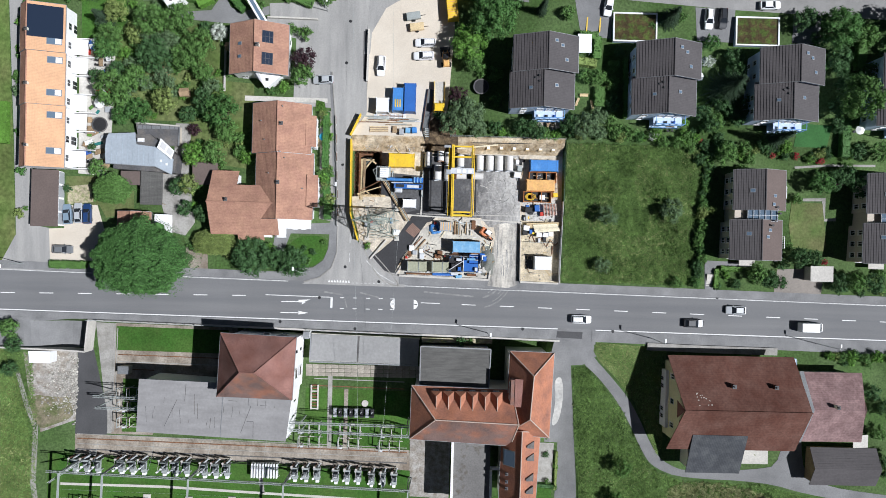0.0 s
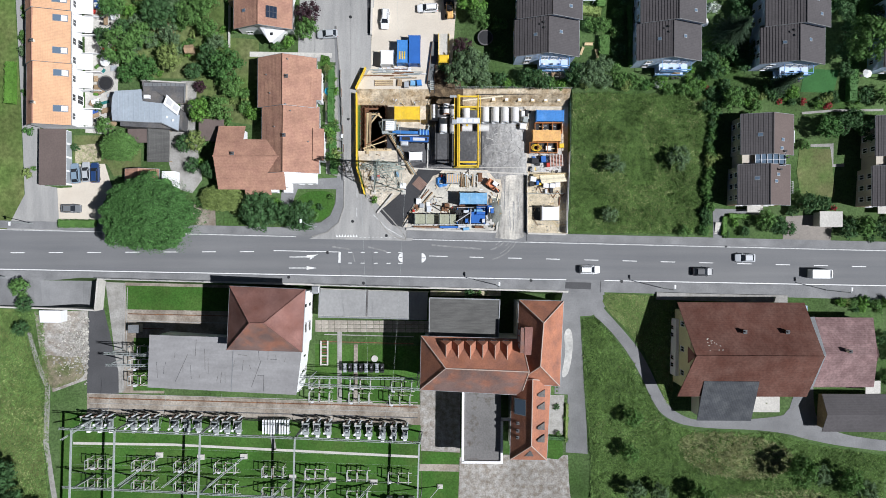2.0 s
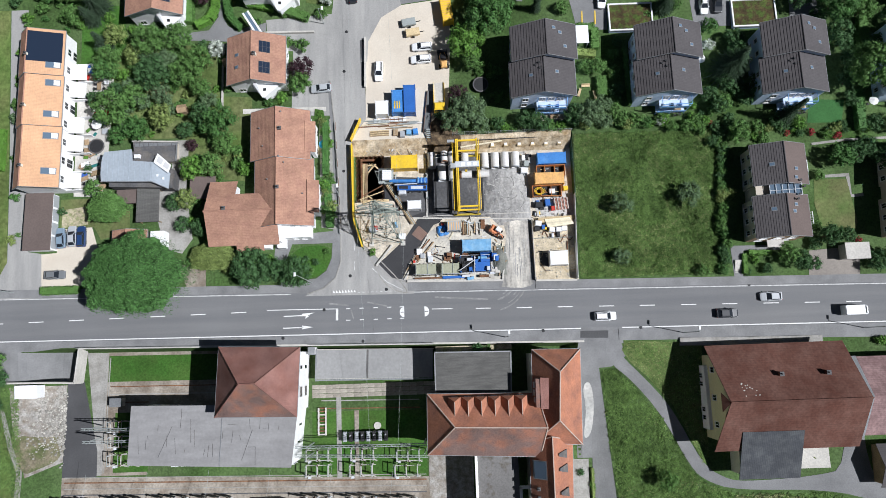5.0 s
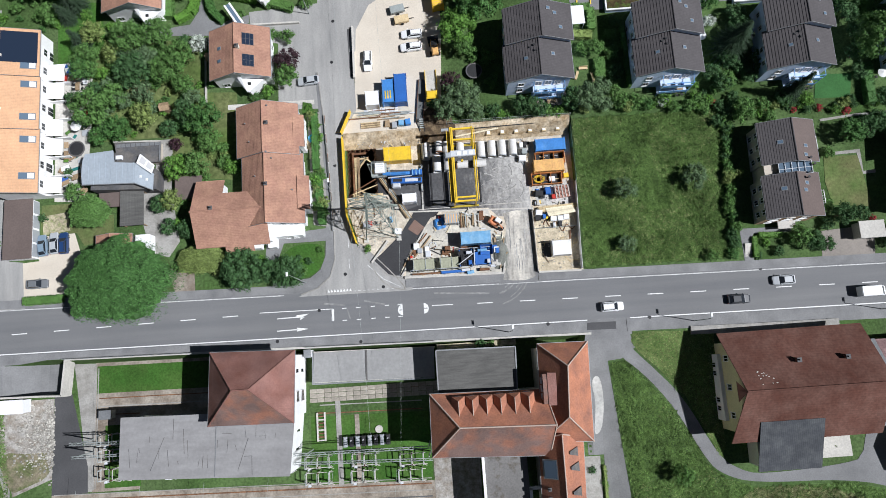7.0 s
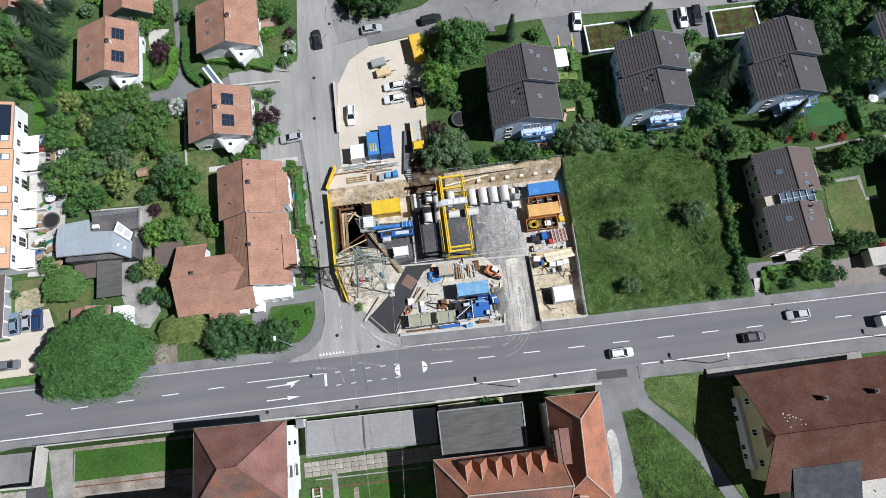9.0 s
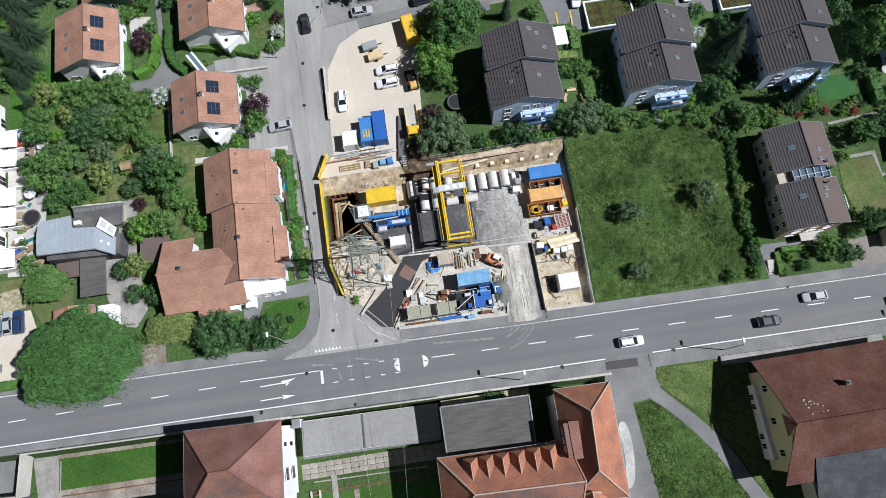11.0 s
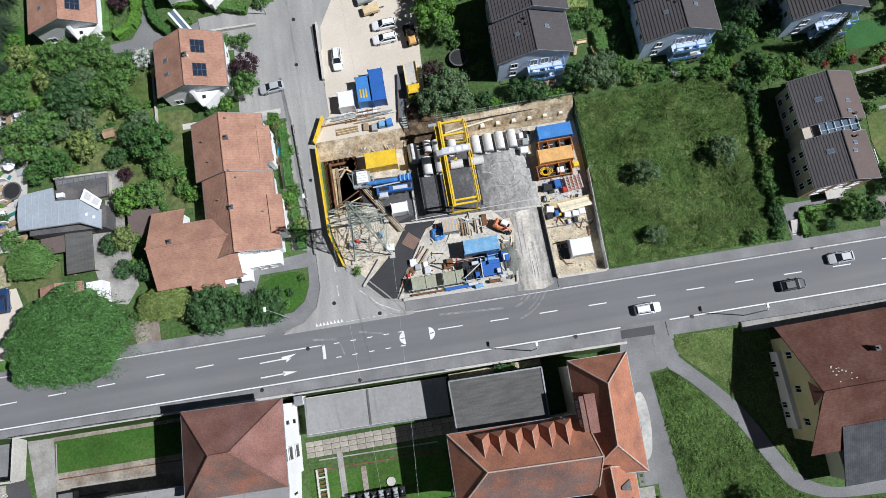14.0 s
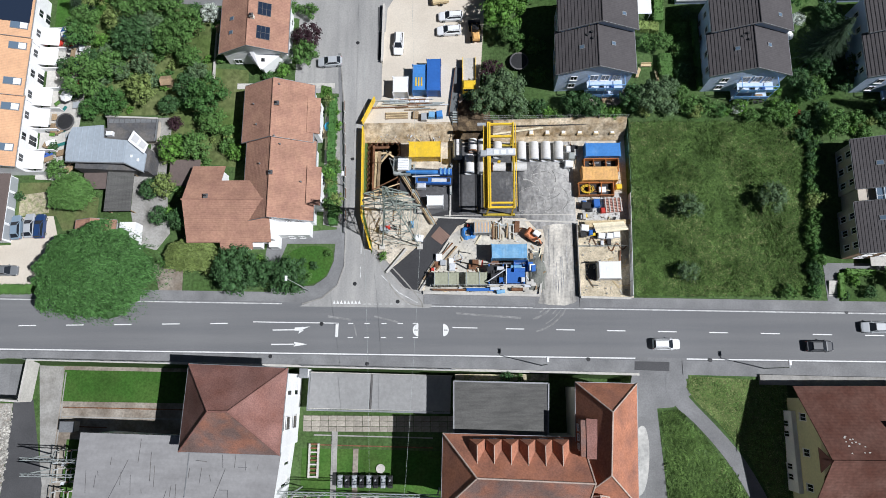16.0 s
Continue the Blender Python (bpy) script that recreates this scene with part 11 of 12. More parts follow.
tufts("south_grass", "long meadow grass blades", south_ok, 155000, (31.0, -62, 100, -10), BLADES, 5, 0.14, 0.45)
tufts("south_dry_grass", "pale dry grass blades", lambda x, y: south_ok(x, y) and noise.noise(Vector((x * 0.09, y * 0.12, 2))) > 0.16, 13000, (31.0, -62, 100, -10), BLADES_DRY, 6)
DRY_PATCH = rounded([(51.0, -36.4), (68.2, -36.2), (80.1, -40.0), (77.0, -47.0), (58.2, -46.2)])
DRY_PATCH_LOW = rounded([(60.7, -50.4), (87.0, -48.8), (89.5, -54.0), (64.5, -56.0)])
tufts("hay_grass", "tall pale hay grass bent by the wind", lambda x, y: inside(DRY_PATCH, x, y), 16000, (50, -48, 81, -35), HAY, 14, 0.25, 0.6)
tufts("hay_grass", "tall pale hay grass bent by the wind", lambda x, y: inside(DRY_PATCH_LOW, x, y), 6000, (60, -57, 90, -48), HAY, 15, 0.2, 0.55)
tufts("bank_grass", "rough green bank grass blades", lambda x, y: x < -88.6, 22000, (-104, -62, -88, -10), BLADES, 8)
tufts("bank_dry_grass", "pale dry bank grass blades", lambda x, y: x < -88.6 and noise.noise(Vector((x * 0.1, y * 0.1, 5))) > 0.0, 6000, (-104, -62, -88, -10), BLADES_DRY, 18)

# planted strip between walkway and office roof
single("planter_bed", M().box(-2.2, -5.8, -4.0, 13.4, -4.75, -0.25), DRY_SOIL, "dry planter bed beside the walkway", "planter", kind="structure")
plant(6.4, -5.3, 1.2, "dark", z=-0.3)
plant(8.6, -5.3, 0.8, "mid", z=-0.3)
tufts("corner_grass", "short rough grass blades of the lawn corner", lambda x, y: inside(LAWN_CORNER, x, y), 16000, (35, -31, 52, -5), BLADES, 9, 0.08, 0.22)
tufts("corner_dry_grass", "dry yellow blades of the lawn corner", lambda x, y: inside(LAWN_CORNER, x, y), 5000, (35, -31, 52, -5), BLADES_DRY, 10, 0.08, 0.2)

# the rest of the low shrubs, past those that can be told apart
for kind, spots in UNDER.items():
    vs, fs = [], []
    for proto, m4 in spots:
        me = [c for c in proto.children if c.name.startswith("crown")][0].data
        co = np.empty(len(me.vertices) * 3)
        me.vertices.foreach_get("co", co)
        a = np.array(m4)
        co = co.reshape(-1, 3) @ a[:3, :3].T + a[:3, 3]
        o = len(vs)
        vs += [tuple(p) for p in co]
        fs += [tuple(o + i for i in p.vertices) for p in me.polygons]
    tagged(part("undergrowth", M().add(vs, fs), LEAF[kind]), WORD[kind] + " undergrowth of low garden shrubs", "shrubs", kind="stuff")


# ---- vehicles ----
def paint(name, col):
    m = mat("car_paint_" + name, col, 0.3, 0.02, 0.5, 2.0, 0.0, spec=0.5)
    return m


PAINTS = {k: paint(k, c) for k, c in dict(white=(0.78, 0.79, 0.8), silver=(0.42, 0.44, 0.46), dark=(0.025, 0.028, 0.034), blue=(0.02, 0.05, 0.14), grey=(0.16, 0.17, 0.18), steel=(0.2, 0.27, 0.34)).items()}


def loft(m, secs, taper=0.12):
    """A hull through sections (x, half width, low z, high z) with sloped shoulders."""
    vs, fs = [], []
    for x, w, a, b in secs:
        k = min(taper, (b - a) * 0.4)
        vs += [(x, -w, a), (x, w, a), (x, w, b - k), (x, w - k, b), (x, -w + k, b), (x, -w, b - k)]
    n = len(secs)
    for i in range(n - 1):
        for j in range(6):
            a, b = i * 6 + j, i * 6 + (j + 1) % 6
            fs.append((a, b, b + 6, a + 6))
    fs += [tuple(range(6))[::-1], tuple(range(6 * n - 6, 6 * n))]
    return m.add(vs, [f[::-1] for f in fs])


def car(x, y, rz, colour, label, kind="car", z=None, group="parked cars"):
    """x, y: the middle; the nose points along the local +x."""
    th = thing("van" if kind == "van" else "car", label, "van" if kind == "van" else "car", x, y, land(x, y) + 0.04 if z is None else z, rz, group)
    p = PAINTS[colour]
    if kind == "van":
        L, w, top = 5.4, 0.98, 2.25
        part("body", loft(M(), [(-2.7, 0.9, 0.4, 2.1), (-2.55, w, 0.32, top), (1.2, w, 0.32, top), (1.7, w * 0.98, 0.32, 1.6), (2.3, w * 0.97, 0.32, 1.05), (2.65, w * 0.85, 0.4, 0.85)]), p, th)
        part("windscreen", M().slope((2.15, -0.8, 1.2), (2.15, 0.8, 1.2), (1.3, -0.78, 2.12), (1.3, 0.78, 2.12), 1, 0.05, 0.02), PANE, th)
        for s in (-1, 1):
            part("side_window", M().box(0.5, s * (w + 0.005) - 0.01, 1.35, 1.5, s * (w + 0.005) + 0.01, 1.95), PANE, th)
        for i in range(4):
            part("roof_rib", M().box(-2.3 + i * 0.9, -0.7, top, -2.2 + i * 0.9, 0.7, top + 0.02), p, th)
    else:
        est = kind == "estate"
        L, w = 4.4, 0.9
        part("body", loft(M(), [(-2.2, 0.74, 0.42, 0.82), (-2.08, 0.86, 0.3, 0.95), (-1.4, w, 0.24, 1.0), (0.6, w, 0.24, 0.98), (1.2, w * 0.98, 0.24, 0.92), (1.95, w * 0.92, 0.28, 0.78), (2.2, 0.7, 0.4, 0.68)]), p, th)
        rear, rt = (-2.08, -1.85) if est else (-1.95, -1.3)
        g = [(rear, -0.76), (1.0, -0.78), (1.0, 0.78), (rear, 0.76)]
        r = [(rt, -0.58), (0.2, -0.6), (0.2, 0.6), (rt, 0.58)]
        vs = [(a, b, 0.94) for a, b in g] + [(a, b, 1.4) for a, b in r]
        part("glasshouse", M().add(vs, [(0, 1, 5, 4), (1, 2, 6, 5), (2, 3, 7, 6), (3, 0, 4, 7), (4, 5, 6, 7)]), PANE, th, "dark window glass")
        roof = part("roof", M().cham(rt - 0.06, -0.6, 1.39, 0.22, 0.6, 1.46, 0.05), p, th)
        for s in (-1, 1):
            part("pillar", M().beam((0.2, s * 0.6, 1.4), (1.02, s * 0.79, 0.94), 0.08), p, th)
            part("pillar", M().beam((rt, s * 0.58, 1.4), (rear, s * 0.77, 0.94), 0.1), p, th)
            part("mirror", M().cham(0.65, s * 0.95 - 0.1, 0.9, 0.8, s * 0.95 + 0.1, 1.06, 0.03), p, th)
            if est:
                part("roof_rail", M().beam((rt + 0.1, s * 0.5, 1.49), (0.1, s * 0.5, 1.49), 0.05), DARK_METAL, th)
    q = L / 2
    for s in (-1, 1):
        part("headlight", M().cham(q - 0.28, s * 0.6 - 0.17, 0.56, q - 0.08, s * 0.6 + 0.17, 0.72, 0.03), LAMP_GLASS, th)
        part("tail_light", M().cham(-q + 0.02, s * 0.68 - 0.12, 0.66, -q + 0.14, s * 0.68 + 0.12, 0.86, 0.02), RED_GLASS, th)
        for k in (-1, 1):
            xx = k * (1.32 if kind != "van" else 1.6)
            wh = part("wheel", M().tube((xx, s * (w - 0.2), 0.32), (xx, s * (w + 0.01), 0.32), 0.32, 14), TYRE, th)
            part("rim", M().tube((xx, s * (w + 0.005), 0.32), (xx, s * (w + 0.02), 0.32), 0.19, 10), GALV, wh)
    return th


for x, y, rz, c, l, k in ((-17.8, 72.4, 95, "dark", "black car waiting on the street", "car"), (-6.2, 73.2, 3, "silver", "silver car parked by the kerb", "car"), (6.4, 73.6, 7, "dark", "dark blue car parked by the kerb", "estate"), (-2.9, 59.6, 182, "white", "white estate car in the gravel lot", "estate"),
                          (-3.2, 56.8, 183, "white", "white estate car in the gravel lot", "estate"), (-12.4, 54.4, 268, "white", "white estate car parked across the lot", "estate"), (-24.9, 51.1, 184, "silver", "silver car in the parking bay", "car"), (36.0, 67.6, 262, "white", "white car on the forecourt", "car"),
                          (57.6, 65.4, 268, "white", "white car before the garages", "estate"), (60.6, 65.6, 268, "dark", "black car before the garages", "estate"), (-80.2, 20.6, 96, "steel", "blue-grey car in the white yard", "car"), (-77.8, 20.9, 94, "silver", "silver car in the white yard", "car"),
                          (-75.9, 20.8, 92, "blue", "dark blue car in the white yard", "estate"), (-81.2, 12.9, 0, "grey", "grey car beside the hedge", "car"), (70.5, 68.6, 3, "white", "white car parked on the upper street", "car"), (78.6, -8.2, 0, "steel", "blue-grey car beside the farmhouse", "car"),
                          (-2.6, 79.0, 5, "grey", "grey car on the upper street", "car")):
    car(x, y, rz, c, l, k)
car(66.9, 3.0, 180, "silver", "silver-grey car driving on the main road", "car", 0.04, "cars on the road")
car(57.6, -0.1, 0, "dark", "dark car driving on the main road", "car", 0.04, "cars on the road")
car(32.8, 0.2, 0, "white", "white car driving on the main road", "estate", 0.04, "cars on the road")
car(83.5, -0.4, 0, "white", "white delivery van driving on the main road", "van", 0.04, "cars on the road")

# tipper truck and digger by the lot's east edge
tk = thing("flatbed_truck", "yellow truck with a pale flatbed by the trees", "truck", 0.4, 48.6, land(0, 48) + 0.05, -90)
part("bed", M().box(-2.6, -1.15, 0.9, 2.2, 1.15, 1.1), PALE_CONCRETE, tk)
for s in (-1, 1):
    part("side_board", M().box(-2.6, s * 1.15 - 0.04, 1.1, 2.2, s * 1.15 + 0.04, 1.5), YELLOW, tk)
    for xx in (-1.6, -0.7, 2.8):
        w = part("wheel", M().tube((xx, s * 0.85, 0.45), (xx, s * 1.12, 0.45), 0.45, 14), TYRE, tk)
        part("rim", M().tube((xx, s * 1.11, 0.45), (xx, s * 1.14, 0.45), 0.25, 10), GALV, w)
cb = part("cab", M().cham(2.3, -1.15, 0.5, 4.0, 1.15, 2.5, 0.25), YELLOW, tk)
part("windscreen", M().box(3.98, -0.95, 1.5, 4.03, 0.95, 2.2), PANE, cb)
dg = thing("wheel_loader", "yellow-orange wheel loader under the trees", "loader", 1.6, 56.2, land(1, 56) + 0.05, 95)
part("frame", M().cham(-1.6, -0.7, 0.6, 1.2, 0.7, 1.3, 0.1), PALE_ORANGE, dg)
part("hood", M().cham(-1.9, -0.65, 1.2, -0.4, 0.65, 1.9, 0.2), PALE_ORANGE, dg)
part("cab", M().cham(-0.4, -0.6, 1.3, 0.7, 0.6, 2.5, 0.12), DARK_METAL, dg)
part("bucket", M().cham(1.7, -1.1, 0.1, 2.6, 1.1, 1.0, 0.2), DARK_METAL, dg)
part("lift_arm", M().beam((0.6, -0.45, 1.4), (2.0, -0.45, 0.7), 0.16).beam((0.6, 0.45, 1.4), (2.0, 0.45, 0.7), 0.16), PALE_ORANGE, dg)
for xx in (-1.2, 1.0):
    for s in (-1, 1):
        w = part("wheel", M().tube((xx, s * 0.7, 0.55), (xx, s * 1.05, 0.55), 0.55, 14), TYRE, dg)
        part("rim", M().tube((xx, s * 1.04, 0.55), (xx, s * 1.07, 0.55), 0.28, 10), YELLOW, w)
for x, y, rz, mt, lab in ((-5.6, 65.2, 10, GALV, "grey covered car trailer"), (-4.8, 62.9, 8, PALE_WOOD, "open flat trailer with timber sides")):
    t = thing("trailer", lab + " in the lot", "trailer", x, y, land(x, y) + 0.05, rz, "trailers")
    part("bed", M().cham(-1.5, -0.8, 0.5, 1.5, 0.8, 1.15, 0.06), mt, t)
    part("drawbar", M().beam((1.5, 0, 0.5), (2.6, 0, 0.45), 0.1), DARK_METAL, t)
    for s in (-1, 1):
        part("wheel", M().tube((0, s * 0.8, 0.3), (0, s * 0.98, 0.3), 0.3, 12), TYRE, t)


# ---- street furniture and garden things ----
def street_lamp(x, y, arm, z=0.13, h=8.6):
    t = thing("street_lamp", "slim grey street lamp with a white head", "street lamp", x, y, z, 0, "street lamps")
    part("pole", M().tube((0, 0, 0), (0, 0, h), 0.09, 8, 0.06), GALV, t)
    part("arm", M().beam((0, 0, h), (arm[0], arm[1], h + 0.15), 0.07), GALV, t)
    hd = part("head", M().cham(arm[0] - 0.2, arm[1] - 0.4, h + 0.08, arm[0] + 0.2, arm[1] + 0.4, h + 0.28, 0.06), WHITE, t)
    part("lens", M().box(arm[0] - 0.14, arm[1] - 0.3, h + 0.05, arm[0] + 0.14, arm[1] + 0.3, h + 0.08), LAMP_GLASS, hd)
    return t


for x, y in ((12.2, -3.3), (48.6, -3.7), (85.2, -4.0), (-96.0, -2.2)):
    street_lamp(x, y, (0, 0.7))
street_lamp(-27.4, 9.3, (-1.6, 0.8))
street_lamp(-90.2, 9.6, (0.9, -0.4))
street_lamp(-21.6, 28.0, (0.8, 0), 0.9, 6.5)
street_lamp(-24.2, 66.0, (0.8, 0), 2.2, 6.5)

# barrier rail between the side street and the site
br = thing("street_barrier", "weathered brown and grey plank barrier beside the side street", "barrier", 0, 0, 0)
for i in range(12):
    y = 19.5 + i * 2.0
    x = -21.35 - max(0, y - 22) * 0.03
    z = land(x, y)
    part("post", M().beam((x, y, z), (x, y, z + 0.9), 0.08), WHITE, br)
    part("plank", M().beam((x, y, z + 0.75), (x - 0.05, y + 2.0, z + 0.78), 0.06, 0.25), RUST if i % 2 else CONCRETE, br)
lw = M()
strip(lw, along([(-15.2, 62.2), (-15.4, 51.0)], 2.0), 0.35, -0.4, 0.9)
tagged(part("lot_wall", lw, PALE_CONCRETE), "low concrete wall at the edge of the gravel lot", "wall", kind="structure")
# Darker strip of street along the west side of the lot wall.
sheet("trench_patch", [(-16.4, 62.0), (-15.5, 62.0), (-15.5, 51.6), (-16.3, 51.6)], PATCHED_ASPHALT, 0.075, 2.0, "dark strip along the low wall of the lot", "road")
tr = thing("trampoline", "round black garden trampoline with a green rim", "trampoline", 9.4, 50.4, land(9.4, 50.4))
part("mat", M().tube((0, 0, 0.75), (0, 0, 0.8), 1.45, 24), DARK_METAL, tr)
part("rim", M().add([(math.cos(6.2832 * i / 24) * r, math.sin(6.2832 * i / 24) * r, z) for r, z in ((1.45, 0.82), (1.7, 0.82), (1.7, 0.7), (1.45, 0.7)) for i in range(24)],
                                                                                  [(a * 24 + i, ((a + 1) % 4) * 24 + i, ((a + 1) % 4) * 24 + (i + 1) % 24, a * 24 + (i + 1) % 24) for a in range(4) for i in range(24)]), DARK_ROOF, tr)
for i in range(6):
    a = i * 1.0472
    part("leg", M().beam((math.cos(a) * 1.55, math.sin(a) * 1.55, 0), (math.cos(a) * 1.55, math.sin(a) * 1.55, 0.7), 0.06), GALV, tr)
tr2 = copy_thing(tr, pose(-73.2, 40.2, land(-73, 40)))
tagged(tr2, "round dark trampoline on the row house lawn", "trampoline")


def parasol(x, y, mat1, label, r=1.4):
    t = thing("parasol", label, "parasol", x, y, land(x, y) + 0.05, 0, "parasols")
    part("pole", M().tube((0, 0, 0), (0, 0, 2.3), 0.03, 6), GALV, t)
    n = 8
    for i in range(n):
        a, b = 6.2832 * i / n, 6.2832 * (i + 1) / n
        part("panel", M().add([(0, 0, 2.45), (math.cos(a) * r, math.sin(a) * r, 2.0), (math.cos(b) * r, math.sin(b) * r, 2.0), (0, 0, 2.4), (math.cos(a) * r, math.sin(a) * r, 1.95), (math.cos(b) * r, math.sin(b) * r, 1.95)], [(0, 1, 2), (5, 4, 3), (1, 4, 5, 2)]), mat1 if i % 2 else FABRIC_WHITE, t)
    part("base", M().tube((0, 0, 0), (0, 0, 0.12), 0.3, 10), DARK_METAL, t)


parasol(-73.6, 57.0, FABRIC_BLUE, "blue and white striped parasol on the terrace")
parasol(-72.6, 44.6, FABRIC_WHITE, "white parasol on the terrace", 1.2)
parasol(-72.0, 46.4, FABRIC_WHITE, "white parasol on the terrace", 1.0)
for x, y, w, d in ((-24.5, 36.2, 2.0, 3.2), (-24.4, 28.6, 1.8, 2.4), (-24.5, 41.6, 2.0, 1.6)):
    single("terrace_deck", M().box(x - w / 2, y - d / 2, land(x, y) + 0.05, x + w / 2, y + d / 2, land(x, y) + 0.26), CREAM_BOARD, "pale timber deck in the front garden", "deck", group="front garden decks")
parasol(55.6, 53.0, FABRIC_WHITE, "white parasol between the shrubs", 1.0)
pl = thing("paddling_pool", "small round turquoise paddling pool", "pool", -24.6, 38.8, land(-24.6, 38.8) + 0.06)
part("wall", M().tube((0, 0, 0), (0, 0, 0.5), 1.0, 20), SKY_BLUE, pl)
part("water", M().tube((0, 0, 0.5), (0, 0, 0.51), 0.9, 20), POOL, pl)


def table_set(x, y, rz, label):
    t = thing("garden_table", label, "table", x, y, land(x, y) + 0.07, rz, "garden tables")
    part("tabletop", M().cham(-0.9, -0.45, 0.7, 0.9, 0.45, 0.75, 0.02), WOOD, t)
    for a in (-0.8, 0.8):
        for b in (-0.38, 0.38):
            part("leg", M().box(a - 0.03, b - 0.03, 0, a + 0.03, b + 0.03, 0.7), DARK_METAL, t)
    for k, (a, b, r) in enumerate(((-0.5, 0.85, 0), (0.5, 0.85, 0), (-0.5, -0.85, 180), (0.5, -0.85, 180))):
        c = thing("garden_chair", "dark garden chair at the table", "chair", 0, 0, 0, 0, "garden chairs")
        c.matrix_basis = t.matrix_basis @ pose(a, b, 0, 0, 0, r)
        part("seat", M().cham(-0.25, -0.25, 0.42, 0.25, 0.25, 0.47, 0.02), DARK_METAL, c)
        part("backrest", M().box(-0.25, 0.22, 0.47, 0.25, 0.27, 0.95), DARK_METAL, c)
        for u in (-0.22, 0.22):
            for v in (-0.22, 0.22):
                part("leg", M().box(u - 0.02, v - 0.02, 0, u + 0.02, v + 0.02, 0.42), GALV, c)


for x, y, rz in ((-74.6, 50.6, 90), (-75.4, 39.0, 90), (-75.6, 33.2, 20), (24.6, 42.4, 10), (50.4, 42.6, 5), (-50.8, 75.6, 30), (-73.0, 53.6, 90), (76.4, 42.0, 10)):
    table_set(x, y, rz, "garden table with four chairs on the terrace")
for x, y, rz, l in ((-59.4, 51.8, 20, "small wooden garden hut among shrubs"), (-44.8, 57.4, 0, "small pink garden hut beside the house"), (-54.6, 47.4, 5, "tiny brown garden hut")):
    t = thing("garden_hut", l, "hut", x, y, land(x, y), rz, "garden huts")
    part("wall", M().box(-0.8, -0.7, 0, 0.8, 0.7, 1.8), WOOD, t)
    part("roof", M().slope((-1.0, -0.9, 1.7), (1.0, -0.9, 1.7), (-1.0, 0, 2.3), (1.0, 0, 2.3), 3, 0.02, 0.06).slope((1.0, 0.9, 1.7), (-1.0, 0.9, 1.7), (1.0, 0, 2.3), (-1.0, 0, 2.3), 3, 0.02, 0.06), WOOD, t)
cn = thing("stair_canopy", "white slanting glazed canopy over garden steps", "canopy", 0, 0, 0)
for k in (0.0, 1.0):
    part("rail", M().beam((-40.9 + k, 67.2 + k * 0.5, 6.0), (-37.7 + k, 61.9 + k * 0.5, 5.0), 0.4, 0.12), WHITE, cn)
    for x, y, z in ((-40.6, 66.7, 5.9), (-38.0, 62.4, 5.1)):
        part("post", M().beam((x + k, y + k * 0.5, land(x + k, y)), (x + k, y + k * 0.5, z), 0.1), WHITE, cn)
part("pane", M().beam((-40.35, 67.4, 5.9), (-37.15, 62.1, 4.9), 0.75, 0.04), SKYLIGHT, cn)
gw = M()
strip(gw, along([(-37.2, 64.3), (-26.3, 64.1)], 2.0), 0.35, -0.2, 0.7)
strip(gw, along([(-46.2, 61.6), (-46.4, 48.2)], 2.0), 0.3, -0.2, 0.6)
tagged(part("garden_wall", gw, PALE_CONCRETE), "low pale concrete wall along the garden lane", "wall", kind="structure")
sheds = thing("white_pavilion", "white flat garden pavilion beside the twin house", "pavilion", 29.4, 57.2, land(30, 58))
part("roof", M().cham(0, 0, 2.2, 3.0, 4.0, 2.32, 0.04), WHITE, sheds)
for a in (0.15, 2.85):
    for b in (0.15, 3.85):
        part("post", M().beam((a, b, 0), (a, b, 2.2), 0.1), WHITE, sheds)
for x, y, rz in ((30.2, 47.4, 70), (33.4, 46.8, 100), (31.6, 48.8, 0)):
    t = thing("garden_bench", "pale wooden bench on the lawn", "bench", x, y, land(x, y), rz, "garden benches")
    part("seat", M().cham(-0.9, -0.25, 0.4, 0.9, 0.25, 0.46, 0.02), PALE_WOOD, t)
    part("backrest", M().box(-0.9, 0.22, 0.5, 0.9, 0.28, 0.9), PALE_WOOD, t)
    for a in (-0.8, 0.8):
        part("leg", M().box(a - 0.04, -0.22, 0, a + 0.04, 0.26, 0.42), PALE_WOOD, t)
stp = thing("garden_steps", "pale concrete steps up from the walkway", "steps", 60.4, 8.2, 0.0)
for i in range(7):
    part("step", M().box(0, i * 0.36, -0.3, 1.3, 0.4 + i * 0.36, 0.14 + i * 0.1), PALE_CONCRETE, stp)
parasol(90.8, 42.6, FABRIC_WHITE, "white parasol beside the clipped hedge", 1.0)
for i, yy in enumerate((63.0, 66.0)):
    marking("parking_line", [bar(31.6 + i * 2.8, 62.2, 31.9 + i * 2.8, 68.6, 0.25)], YELLOW_PAINT, "yellow parking line on the forecourt", z=land(33, 65) + 0.08)
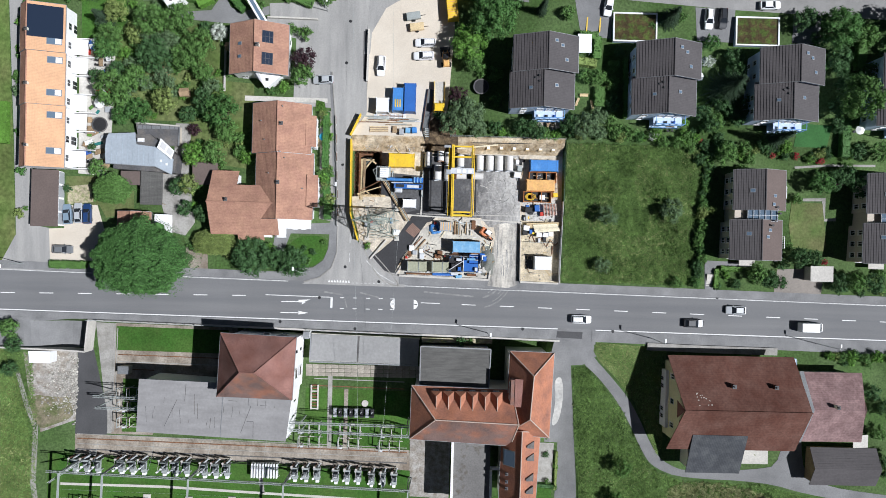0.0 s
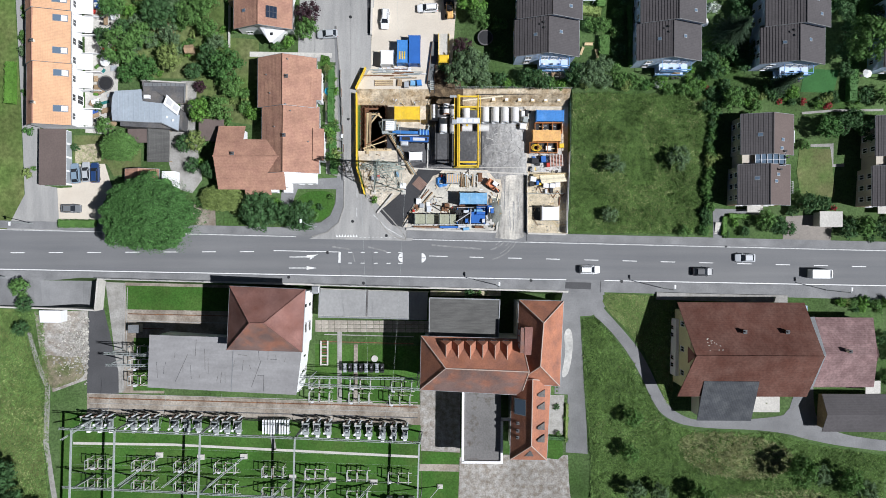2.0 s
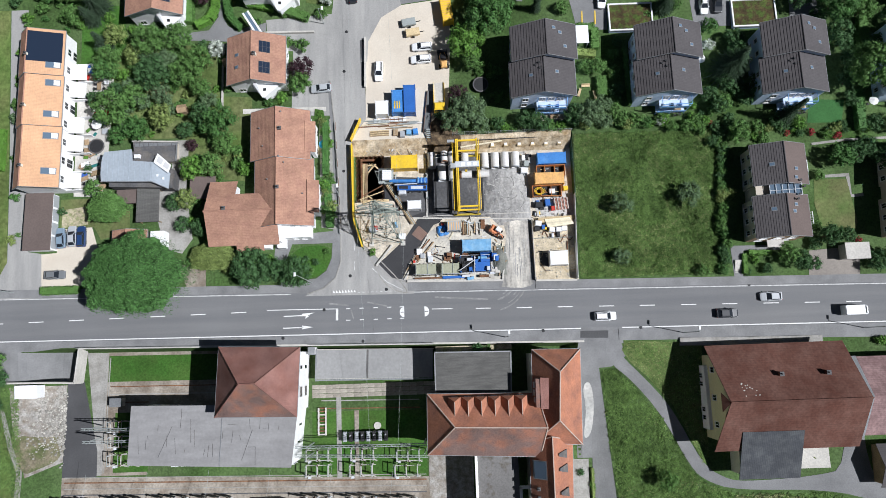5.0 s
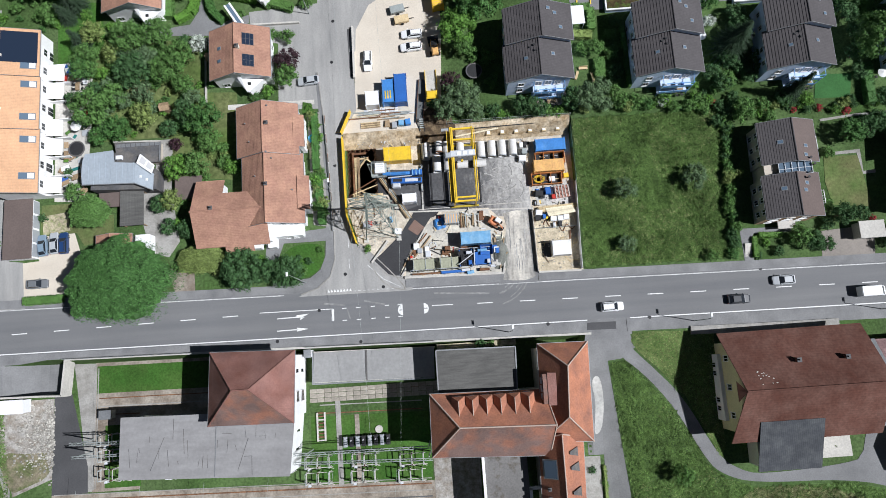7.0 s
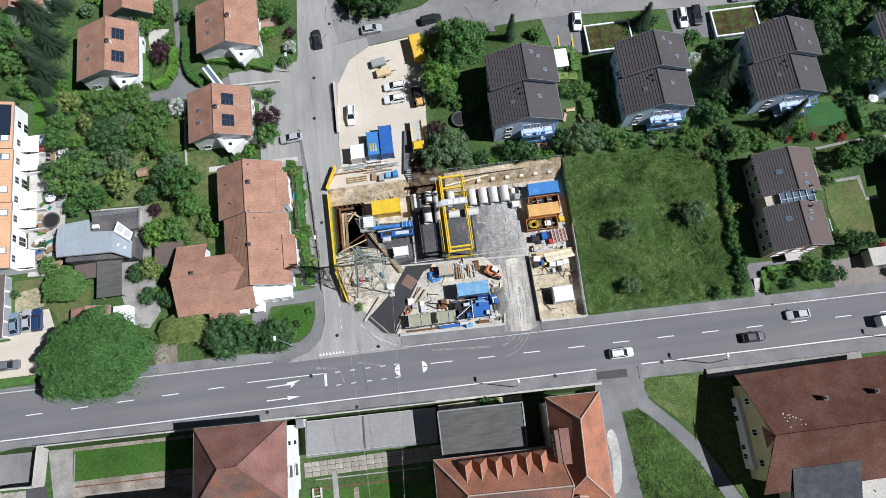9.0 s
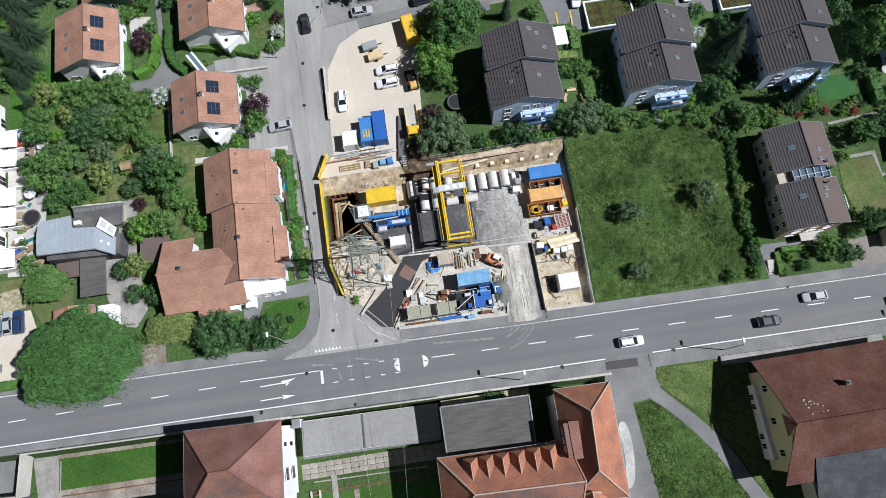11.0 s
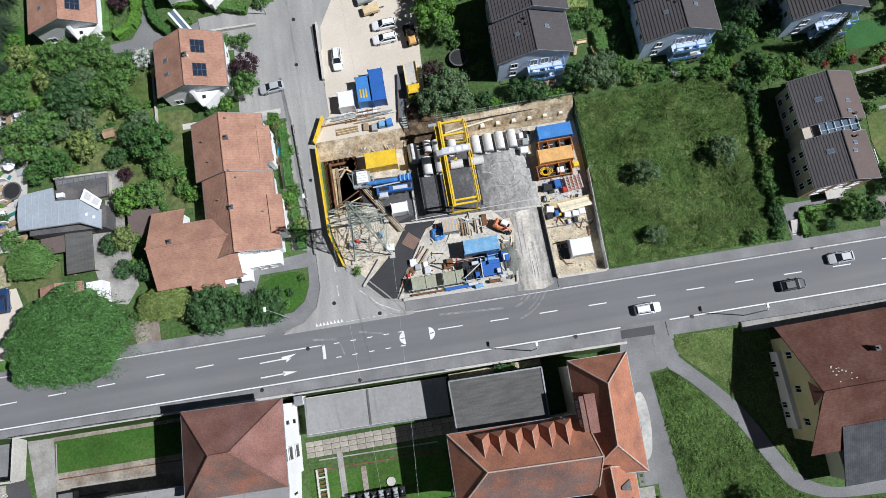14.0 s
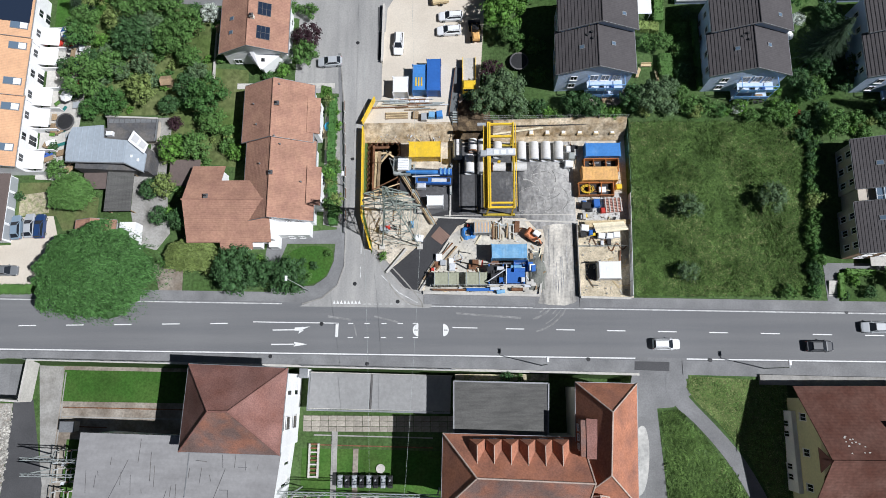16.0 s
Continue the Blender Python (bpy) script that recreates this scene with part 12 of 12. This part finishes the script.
# tar-sealed cracks on the upper street
rnd = random.Random(31)
m = M()
for k in range(26):
    x, y = rnd.uniform(-18, 60), rnd.uniform(71.0, 79.0)
    a = rnd.choice([0, 1.57]) + rnd.uniform(-0.5, 0.5)
    for j in range(rnd.randint(3, 7)):
        nx, ny = x + math.cos(a) * 0.9, y + math.sin(a) * 0.9
        p = bar(x, y, nx, ny, 0.07)
        m.add([(u, v, land(u, v) + 0.085) for u, v in p], [(0, 1, 2, 3)])
        x, y, a = nx, ny, a + rnd.uniform(-0.5, 0.5)
tagged(part("crack_seal", m, DARK_METAL), "dark tar-sealed cracks in the street", "crack", kind="stuff")


# furniture and toys on the western terraces
rnd = random.Random(33)
TERRACE_THINGS = [("deck_mat", "woven outdoor mat on the terrace", "mat", 0.02), ("garden_table", "small garden table on the terrace", "table", 0.7), ("planter_box", "planter box with herbs on the terrace", "planter", 0.45), ("garden_bench", "low garden bench on the terrace", "bench", 0.45)]
for i in range(34):
    nm, lab, cat, h = TERRACE_THINGS[i % 4]
    x, y = rnd.uniform(-77.2, -71.4), rnd.uniform(31, 57)
    t = thing(nm, lab, cat, x, y, land(x, y) + 0.075, rnd.uniform(0, 90), "terrace furniture")
    w, d = rnd.uniform(0.4, 1.1), rnd.uniform(0.3, 0.7)
    mt = {0: [FABRIC_TEAL, RED, FABRIC_BLUE, ORANGE_WALL], 1: [WOOD, WHITE, DARK_METAL], 2: [LEAF["mid"], WOOD, LEAF["bright"]], 3: [WOOD, GREY_PAINT, FABRIC_BLUE]}[i % 4]
    if h < 0.1:
        part("weave", M().cham(-w, -d, 0, w, d, 0.03, 0.01), rnd.choice(mt), t)
        continue
    part("top", M().cham(-w, -d, h - 0.12, w, d, h, 0.04), rnd.choice(mt), t)
    for sx in (-1, 1):
        for sy in (-1, 1):
            part("leg", M().box(sx * (w - 0.1) - 0.04, sy * (d - 0.1) - 0.04, 0, sx * (w - 0.1) + 0.04, sy * (d - 0.1) + 0.04, h - 0.12), DARK_METAL, t)
